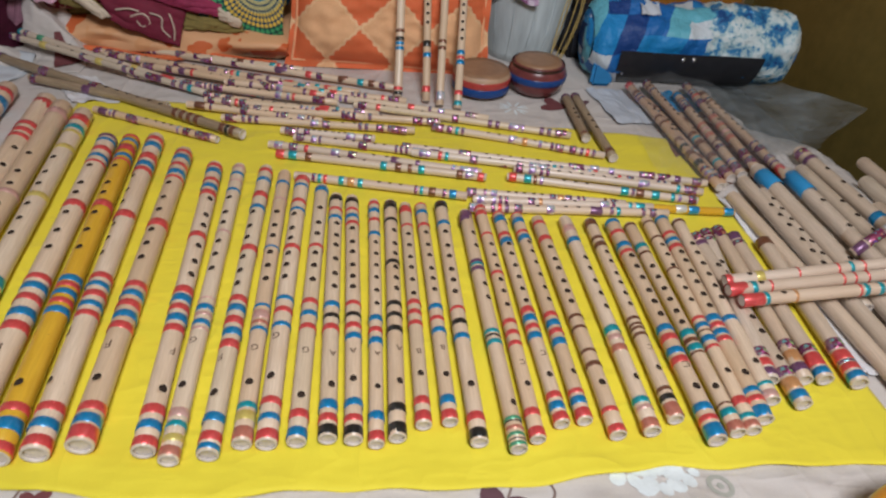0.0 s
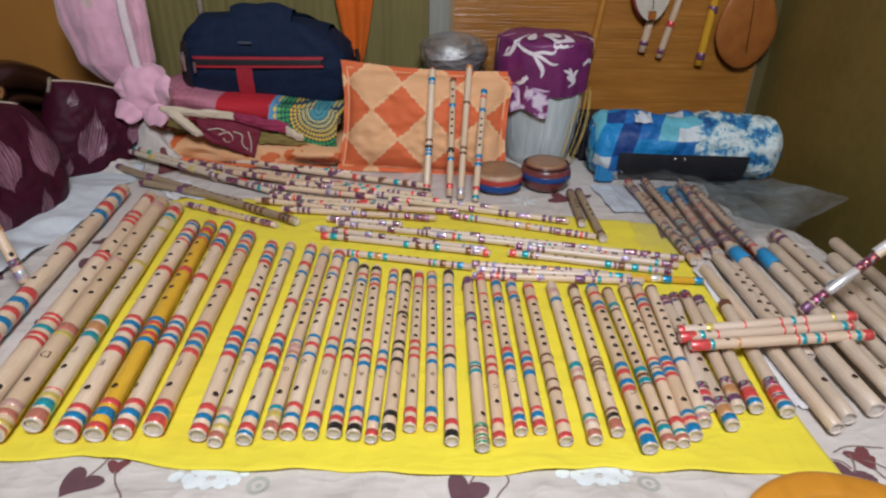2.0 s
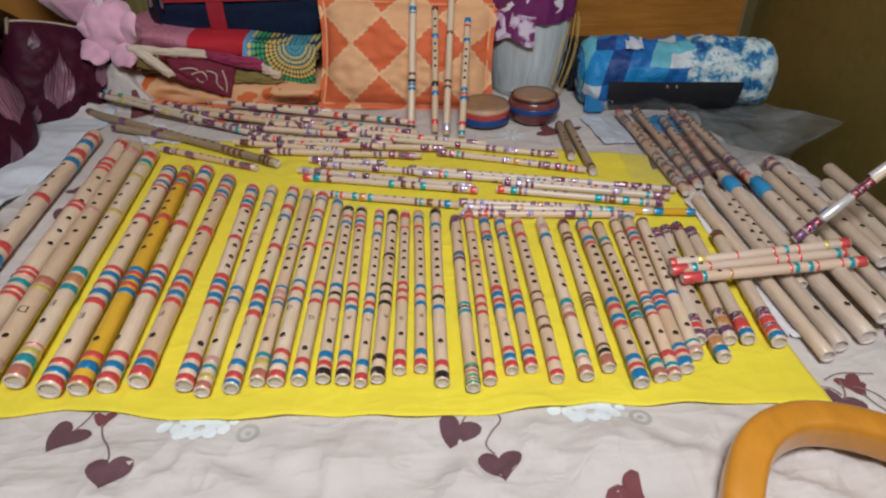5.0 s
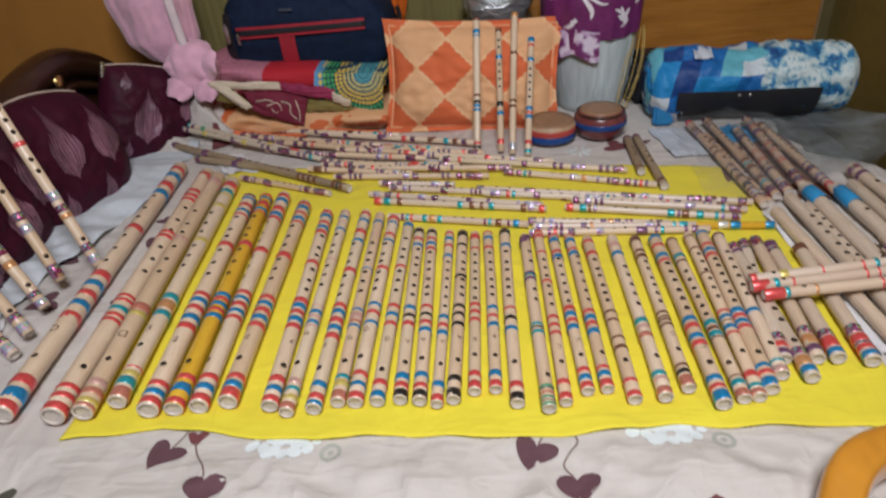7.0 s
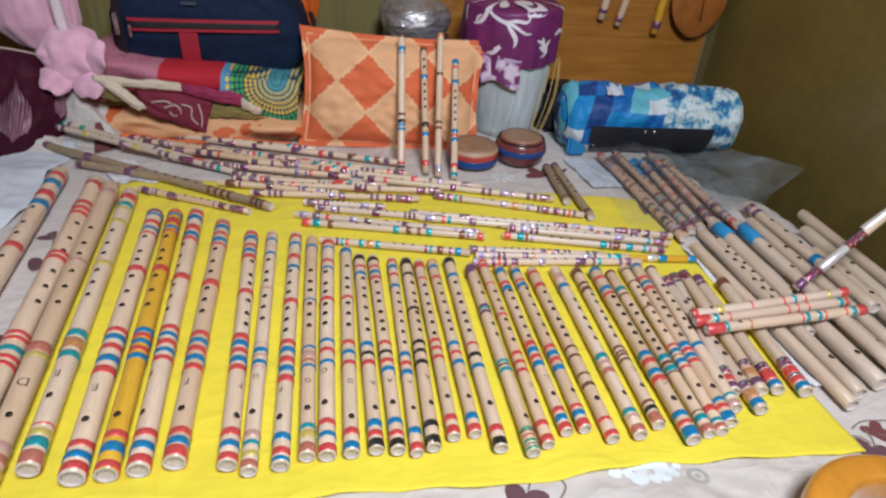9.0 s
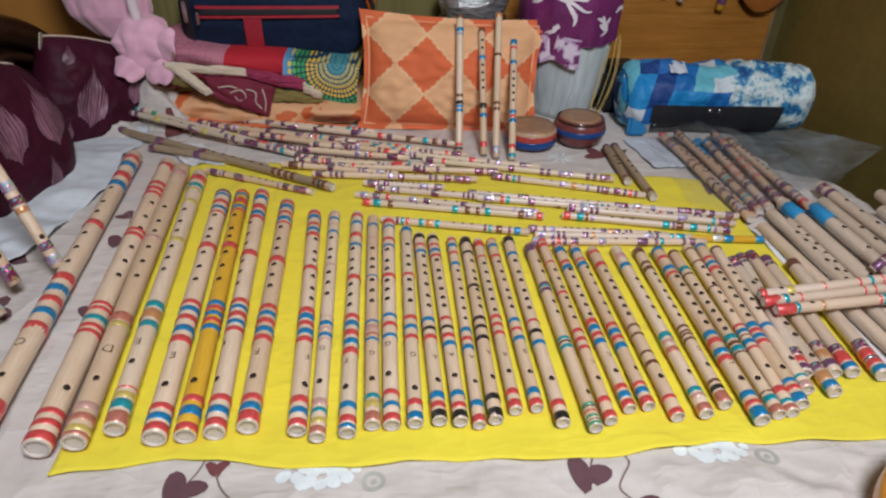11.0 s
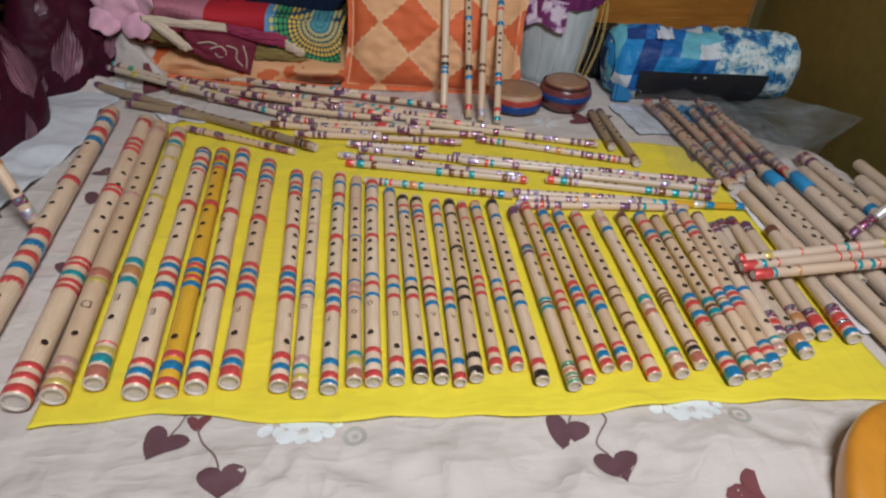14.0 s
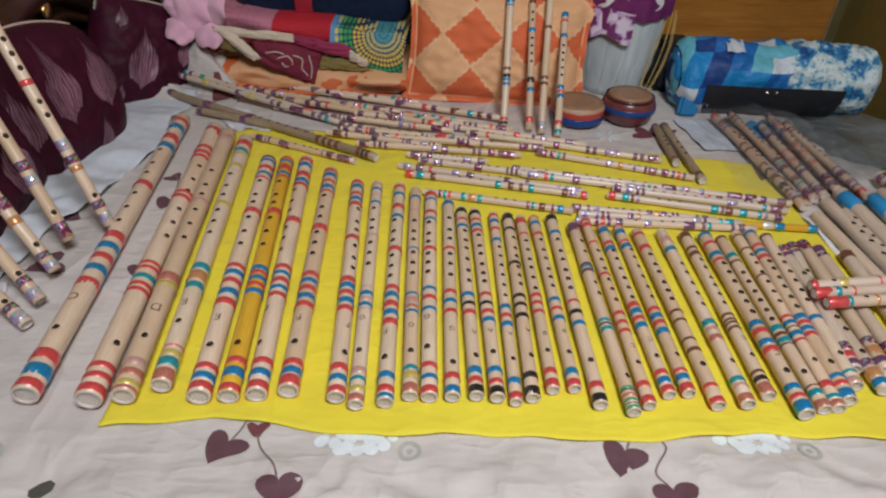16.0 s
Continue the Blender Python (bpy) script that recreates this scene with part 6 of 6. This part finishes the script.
frill(0.030, 0.012, -122, 0.046, 0.060, 0.5)
frill(0.074, 0.004, -70, 0.046, 0.070, 2.0)
frill(0.090, 0.044, -12, 0.040, 0.070, 4.0)
part("white_tie", sheet("white_tie", 8, 30, lambda u, v: (float(np.interp(v, (0, 0.4, 1), (0.030, 0.042, 0.052))) + 0.022 * (u - 0.5), -0.088 + 0.045 * abs(v - 0.75) - 0.003 * math.sin(u * 6), 0.65 - 0.60 * v), M_TIE), bundle, label="white gauze strip")

# ---- headboard and maroon cushions ----
headboard = thing("headboard", "dark varnished wooden headboard with a curved top rail", "headboard", pose(-0.70, 0, 0))
RAIL = [(0.16, 0.40), (0.30, 0.455), (0.45, 0.530), (0.61, 0.618), (0.72, 0.668), (0.82, 0.688), (0.91, 0.690), (0.985, 0.668), (1.06, 0.634), (1.16, 0.566), (1.25, 0.50)]
rail = curve_points([(0, y, z) for y, z in RAIL], 6)
part("top_rail", rod("top_rail", rail, 0.033, M_DARKWOOD, 12), headboard)
part("inner_moulding", rod("inner_moulding", [(0.018, p.y, p.z - 0.055) for p in rail], 0.010, M_DARKWOOD, 8), headboard)
pv = [v for p in rail for v in ((0.0, p.y, 0.20), (0.0, p.y, p.z))] + [v for p in rail for v in ((-0.025, p.y, 0.20), (-0.025, p.y, p.z))]
np_ = len(rail)
pf = [(2 * k, 2 * k + 2, 2 * k + 3, 2 * k + 1) for k in range(np_ - 1)] + [(2 * np_ + 2 * k + 1, 2 * np_ + 2 * k + 3, 2 * np_ + 2 * k + 2, 2 * np_ + 2 * k) for k in range(np_ - 1)]
part("panel", mesh_of("panel", pv, pf, M_DARKWOOD, smooth=False), headboard)
part("brass_rosette", lathe("brass_rosette", [(0.016, 0), (0.015, 0.004), (0.009, 0.007), (0.0005, 0.008)], M_BRASS, 16), headboard, pose(0.024, 0.855, 0.664, 0, 90, 0), "brass rosette")


def feather_leaf(cx, base, length, width, place, parent):
    """A pointed leaf of slim strokes that flow from its foot to a ragged outline."""
    verts, faces = [], []
    n = 9
    for k in range(n):
        s = (2 * k + 1) / n - 1
        reach = 1.0 - 0.46 * abs(s) ** 1.2 - 0.05 * abs(math.sin(k * 2.6 + cx * 40))
        foot = 0.16 * abs(s)
        start = len(verts)
        for j in range(11):
            q = foot + (reach - foot) * j / 10
            wide = width * math.sin(math.pi * min(1.0, 0.06 + 0.94 * q) ** 0.80) ** 0.75
            half = (0.42 + 0.07 * math.sin(k * 1.9)) * (1 if j < 8 else 0.75 if j == 8 else 0.4 if j == 9 else 0.02) * 2 * wide / n
            for e in (-1, 1):
                verts.append(place(cx + s * wide + e * half + 0.006 * math.sin(2.2 * q), base + length * q))
        for j in range(10):
            i = start + 2 * j
            faces.append((i, i + 1, i + 3, i + 2))
    part("printed_leaf", mesh_of("printed_leaf", verts, faces, M_LEAF), parent)


def leaf_cushion(x, y, z, w, h, turn, lean, label, leaves, tilt=0, full_side=0.10):
    t = thing("cushion", label, "cushion", pose(x, y, z, 0, 0, 90 + turn) @ pose(0, 0, 0, lean, tilt, 0), "maroon cushions")
    part("cover", cushion("cover", w, h, 0.11, M_MAROON, 44, 0.42, 0.007, x * 7 + y, -full_side), t)

    def on_front(px, pz):
        a, b = max(-1, min(1, px / (w / 2))), max(-1, min(1, pz / (h / 2)))
        full = max(0.0, (1 - a ** 4) * (1 - b ** 4)) ** 0.42
        crease = 0.007 * full * (noise.noise((a * 3 + x * 7 + y, b * 3, -2.0)) + 0.5 * noise.noise((a * 8 + x * 7 + y, b * 8, -1.0)))
        return (px * (1 + full_side * (1 - b * b) * abs(a) ** 3), -0.055 * full + crease - 0.0022, pz * (1 + full_side * (1 - a * a) * abs(b) ** 3))
    for cx, base, length in leaves:
        feather_leaf(cx, base, length, 0.23 * length, on_front, t)
    seam = [((w / 2) * a, 0, h / 2 * (1 + full_side * (1 - a * a))) for a in (k / 12 - 1 for k in range(25))]
    part("piping", rod("piping", seam, 0.003, M_PIPING, 6), t, label="cream twisted piping")
    return t


ROW = ((-0.098, -0.050, 0.115), (-0.008, -0.036, 0.150), (0.084, -0.038, 0.130), (-0.056, -0.106, 0.066), (0.044, -0.106, 0.066))
leaf_cushion(-0.612, 0.650, 0.552, 0.26, 0.220, -16, -13, "maroon velvet cushion printed with pink leaves against the headboard", ROW, 0, 0.26)
beside = leaf_cushion(-0.566, 0.975, 0.535, 0.205, 0.215, -44, -8, "maroon velvet cushion with pink leaves beside the quilts", ((-0.026, -0.066, 0.138), (-0.070, 0.055, 0.045), (0.070, -0.010, 0.080), (-0.070, -0.104, 0.050)), 20)
part("shiny_trim", box(0.008, 0.006, 0.036, M_STEEL, "shiny_trim", 0.002, (-0.104, -0.008, 0.098)), beside, label="shiny silver corner trim")
leaf_cushion(-0.632, 0.405, 0.535, 0.28, 0.200, 0, -14, "maroon velvet cushion with leaves behind leaning flutes", ((-0.070, -0.075, 0.130), (0.050, -0.078, 0.135)), -6)

# ---- things hung on the wall ----
saffron = thing("saffron_cloth", "saffron cloth hung to a point on the wall", "cloth", pose(0.045, WALL_Y - 0.03, 0.64))


def saffron_place(u, v):
    w = 0.012 + 0.10 * v ** 0.75
    x = (2 * u - 1) * w
    return (x, -0.012 * math.sin(u * 11) * (0.3 + v) - 0.01, 0.62 * v)


part("hung_cloth", sheet("hung_cloth", 30, 24, saffron_place, M_ORANGECLOTH), saffron)
saffron.children[0].modifiers.new("thick", "SOLIDIFY").thickness = 0.002


def lute(x, z, w, h, face, back, label, tilt=0):
    t = thing("lute", label, "lute", pose(x, WALL_Y - 0.055, z, 0, tilt, 0), "lutes hung on the wall")

    def bowl(u, v):
        a, b = math.pi * u, 2 * math.pi * v
        s = u
        wide = w / 2 * (math.sin(math.pi * min(1, s * 0.86 + 0.02)) ** 0.62) * (1.12 - 0.45 * s)
        return (wide * math.cos(b), (0.036 if math.sin(b) > 0 else 0.012) * math.sin(b) * (wide / (w / 2)) , h * s)
    part("body", sheet("body", 24, 32, lambda u, v: bowl(u, v), back), t)
    if face is not back:
        part("face", sheet("face", 20, 8, lambda u, v: ((v - 0.5) * 1.8 * (w / 2) * (math.sin(math.pi * min(1, u * 0.86 + 0.02)) ** 0.62) * (1.12 - 0.45 * u), -0.0135, h * (0.02 + 0.96 * u)), face), t, label="pale skin face")
        for k in range(4):
            part("sound_hole", lathe("sound_hole", [(0.004, 0), (0.0005, 0.0005)], M_HOLESHADE, 10), t, pose(-0.012 + 0.018 * (k % 2), -0.0145, h * 0.72 + 0.02 * (k // 2), 90, 0, 0))
        part("bridge", box(0.022, 0.005, 0.022, M_GOURD, "bridge", 0.002, (0, -0.016, h * 0.10)), t)
    part("neck", rod("neck", [(0, -0.004, h * 0.9), (0, -0.004, h * 1.5), (0, -0.004, h + 0.5)], [0.016, 0.012, 0.010], back, 10), t)
    part("lute_string", rod("lute_string", [(0, -0.020, h * 0.2), (0, -0.020, h + 0.45)], 0.0012, M_STEEL, 5), t, label="steel string")
    return t


lute(0.845, 0.775, 0.118, 0.165, M_LUTEFACE, plain("red_lute_body", (0.30, 0.04, 0.03), 0.4), "red lute with a pale skin face on the board", -6)
lute(1.122, 0.655, 0.185, 0.22, M_GOURD, M_GOURD, "brown varnished gourd lute hung on the board", -4)
lute(-0.475, 0.905, 0.14, 0.16, M_LUTEFACE, plain("pale_lute_body", (0.5, 0.42, 0.3), 0.4), "pale round lute hung on the khaki wall", 0)
part_y = WALL_Y - 0.035
for x0, z0, x1, z1, r, mat, marks in (
        (0.700, 0.675, 0.760, 1.20, 0.009, M_ORANGEWOOD, "h.5 h.56"), (0.893, 0.675, 0.985, 1.16, 0.010, M_BAMBOO, "R.80-.83 h.9 h.86 X.6-.64 H.95-.98"),
        (0.842, 0.690, 0.880, 0.98, 0.011, M_BAMBOO, "U.90-.94"), (1.010, 0.655, 1.040, 1.15, 0.0115, M_BAMBOO_AMBER, "U.68-.72 U.93-.97 K.45-.48 h.55 h.6")):
    flute((x1, part_y, z1), (x0, part_y, z0), r, 180, marks, "bamboo flute hung upright on the brown board", "flutes hung on the wall", mat)
tagged(new("wooden_stick", rod("wooden_stick", [(-0.372, WALL_Y - 0.02, 0.74), (-0.368, WALL_Y - 0.02, 1.25)], 0.009, M_CREAM, 10)), "pale wooden stick against the khaki wall", "stick")
strap = thing("hanging_strap", "dark brown strap hung on the khaki wall", "strap", pose(-0.252, WALL_Y - 0.02, 0.83))
part("strap", box(0.03, 0.006, 0.42, M_DARKWOOD, "strap", 0.002, (0, 0, 0.21)), strap)
tambour = thing("frame_drum", "round frame drum with a yellow and white face", "drum", pose(-0.205, WALL_Y - 0.03, 1.00, 90, 0, 0))
part("rim", lathe("rim", [(0.080, 0.0), (0.088, 0.0), (0.088, 0.03), (0.080, 0.032)], M_DARKWOOD, 36), tambour)
part("face", lathe("face", [(0.080, 0.026), (0.055, 0.027), (0.0005, 0.027)], plain("yellow_paint", (0.75, 0.45, 0.03), 0.5), 36), tambour)
part("centre", lathe("centre", [(0.040, 0.0285), (0.0005, 0.029)], M_WHITE, 30), tambour)

# ---- wrappings on the bed ----
def crumple(name, x0, x1, y0, y1, lift, amp, mat, label, category, seed, skew=0.0):
    def place(u, v):
        x = x0 + (x1 - x0) * u + skew * v + 0.012 * noise.noise((u * 3 + seed, v * 3, 4))
        y = y0 + (y1 - y0) * v + 0.012 * noise.noise((u * 3, v * 3 + seed, 7))
        z = B + lift + amp * max(0, 0.25 + noise.noise((u * 3.5 + seed, v * 3.5, 0)) + 0.5 * noise.noise((u * 9, v * 9 + seed, 3)))
        return (x, y, z)
    ob = new(name, sheet(name, 44, 36, place, mat))
    return tagged(ob, label, category)


def film_place(u, v):
    """Clear film lying over the bundle."""
    p = Vector((0.650, 0.480)).lerp(Vector((0.905, 0.500)), u).lerp(Vector((0.680, 0.868)).lerp(Vector((0.900, 0.872)), u), v)
    over = 0.030 * math.sin(math.pi * min(1.0, max(0.0, (p.x - 0.67) / 0.25))) ** 0.5
    crease = max(0.0, 0.3 + noise.noise((u * 4 + 3.3, v * 4, 0)) + 0.6 * noise.noise((u * 11, v * 11 + 3.3, 3)))
    return (p.x + 0.010 * noise.noise((u * 6, v * 6, 4)), p.y + 0.010 * noise.noise((u * 6, v * 6, 9)), B + 0.006 + over + 0.014 * crease)


film = new("plastic_sheet", sheet("plastic_sheet", 60, 70, film_place, M_PLASTIC))
tagged(film, "crumpled clear plastic sheet over a flute bundle", "plastic sheet")


def liner_place(u, v):
    """Grey film between the bundle and the wall, its loose corner reaching over the bed's edge."""
    p = Vector((0.880, 0.585)).lerp(Vector((0.985, 0.600)), u).lerp(Vector((0.850, 0.900)).lerp(Vector((1.060, 0.905)), u), v)
    out = 0.165 * u ** 1.5 * max(0.0, 1 - abs(v - 0.52) / 0.5)
    z = B + 0.007 + 0.010 * max(0.0, 0.3 + noise.noise((u * 3, v * 3, 1.5)) + 0.4 * noise.noise((u * 8, v * 8, 2.5)))
    return (min(p.x + out, WALL_X - 0.012), p.y + 0.012 * noise.noise((u * 3, v * 3, 6)), z + 0.030 * max(0.0, u - 0.6))


liner = new("plastic_liner", sheet("plastic_liner", 50, 50, liner_place, M_LINER))
tagged(liner, "grey-blue translucent plastic sheet at the bed's edge", "plastic sheet")
under = new("pale_cloth", sheet("pale_cloth", 26, 120, lambda u, v: (-0.668 + (0.143 + 0.070 * max(0.0, min(1.0, (v - 0.30) / 0.35)) + 0.016 * noise.noise((v * 9, 1, 2))) * u, 0.02 + 0.95 * v, sheet_height(-0.60, 0.02 + 0.95 * v) + 0.017 + 0.007 * noise.noise((u * 2.5, v * 13, 2)) + 0.004 * noise.noise((u * 6, v * 34, 7)) - 0.012 * u ** 4), plain("pale_blue_cotton", (0.60, 0.65, 0.70), 0.85, grain=500, vary=0.08)))
tagged(under, "pale blue-white cotton cloth tucked along the cushions", "cloth")
under.modifiers.new("thick", "SOLIDIFY").thickness = 0.0015
crumple("paper_sheet", 0.650, 0.725, 0.72, 0.870, 0.004, 0.004, M_WHITE, "white paper sheet on the bedsheet", "paper", 5.1, -0.02)
crumple("plastic_strip", 0.725, 0.765, 0.10, 0.46, 0.003, 0.010, M_SMEAR, "thin white plastic strip beside the yellow cloth", "plastic strip", 8.2)
crumple("white_cloth", -0.325, -0.240, 0.770, 0.885, 0.003, 0.006, M_SMEAR, "crumpled white cloth under the flute heads", "cloth", 2.2, -0.085)
crumple("white_cloth", -0.60, -0.50, 0.10, 0.26, 0.004, 0.012, M_SMEAR, "crumpled white cloth under leaning flutes", "cloth", 6.4)
# a reddish-brown layer fills the gaps between the bundled flutes
crumple("brown_card", 0.712, 0.880, 0.51, 0.80, 0.002, 0.003, M_BROWNFILL, "reddish-brown card under the flute bundle", "card", 1.4, 0.02)
crumple("blue_wrapper", 0.765, 0.845, 0.77, 0.86, 0.004, 0.006, plain("blue_plastic", (0.02, 0.22, 0.45), 0.3), "bright blue plastic wrapper on the bedsheet", "wrapper", 7.7)

# ---- the chair whose arm reaches over the bed's edge ----
chair = thing("wooden_armchair", "honey varnished wooden armchair with a curved arm beside the bed", "chair", pose(0, 0, 0))
ARM = curve_points([(0.516, -0.412, 0.20), (0.518, -0.302, 0.36), (0.532, -0.185, 0.455), (0.569, -0.106, 0.487), (0.624, -0.069, 0.490), (0.690, -0.070, 0.486), (0.756, -0.105, 0.482), (0.816, -0.170, 0.478), (0.856, -0.262, 0.475)], 6)


def squared_bar(name, points, wide, high, mat, steps=20):
    """A bar of rounded square section along points, kept upright."""
    verts, faces = [], []
    for k, p in enumerate(points):
        d = (points[min(k + 1, len(points) - 1)] - points[max(k - 1, 0)]).normalized()
        side = d.cross(Vector((0, 0, 1))) if abs(d.z) < 0.95 else Vector((1, 0, 0))
        side.normalize()
        up = side.cross(d)
        for i in range(steps):
            a = 2 * math.pi * (i + 0.5) / steps
            c, q = math.cos(a), math.sin(a)
            verts.append(p + side * wide * math.copysign(abs(c) ** 0.55, c) + up * high * math.copysign(abs(q) ** 0.55, q))
    n = len(points)
    for k in range(n - 1):
        for i in range(steps):
            j = (i + 1) % steps
            faces.append((k * steps + i, k * steps + j, (k + 1) * steps + j, (k + 1) * steps + i))
    faces += [tuple(range(steps))[::-1], tuple(range((n - 1) * steps, n * steps))]
    return mesh_of(name, verts, faces, mat)


part("curved_arm", squared_bar("curved_arm", ARM, 0.0195, 0.021, M_ARMWOOD), chair)
part("seat", box(0.40, 0.36, 0.03, M_ARMWOOD, "seat", 0.008, (0.66, -0.47, 0.36)), chair)
for lx, ly, top in ((0.49, -0.42, 0.36), (0.83, -0.29, 0.48), (0.49, -0.63, 0.36), (0.83, -0.63, 0.36)):
    part("leg", rod("leg", [(lx, ly, 0.0), (lx, ly, top)], 0.02, M_ARMWOOD, 10), chair)

# an unseen pendant, added to carry the light of the room from the ceiling
LAMP = look((0.30, -0.68, 1.90), (0.12, 0.5, 0.45))
pendant = thing("pendant_lamp", "white tilted shade lamp hung from the ceiling", "lamp", LAMP)
part("shade", lathe("shade", [(0.262, -0.006), (0.258, 0.012), (0.20, 0.05), (0.06, 0.085), (0.02, 0.09), (0.001, 0.09)], M_WHITE, 36), pendant)
part("cord", rod("cord", [(0.30, -0.715, 1.965), (0.30, -0.70, 2.10), (0.30, -0.70, 2.39)], 0.004, M_BLACK, 8), pendant, LAMP.inverted())
part("ceiling_rose", lathe("ceiling_rose", [(0.001, -0.03), (0.03, -0.03), (0.05, -0.004), (0.05, 0.0)], M_WHITE, 24), pendant, LAMP.inverted() @ pose(0.30, -0.70, 2.4))
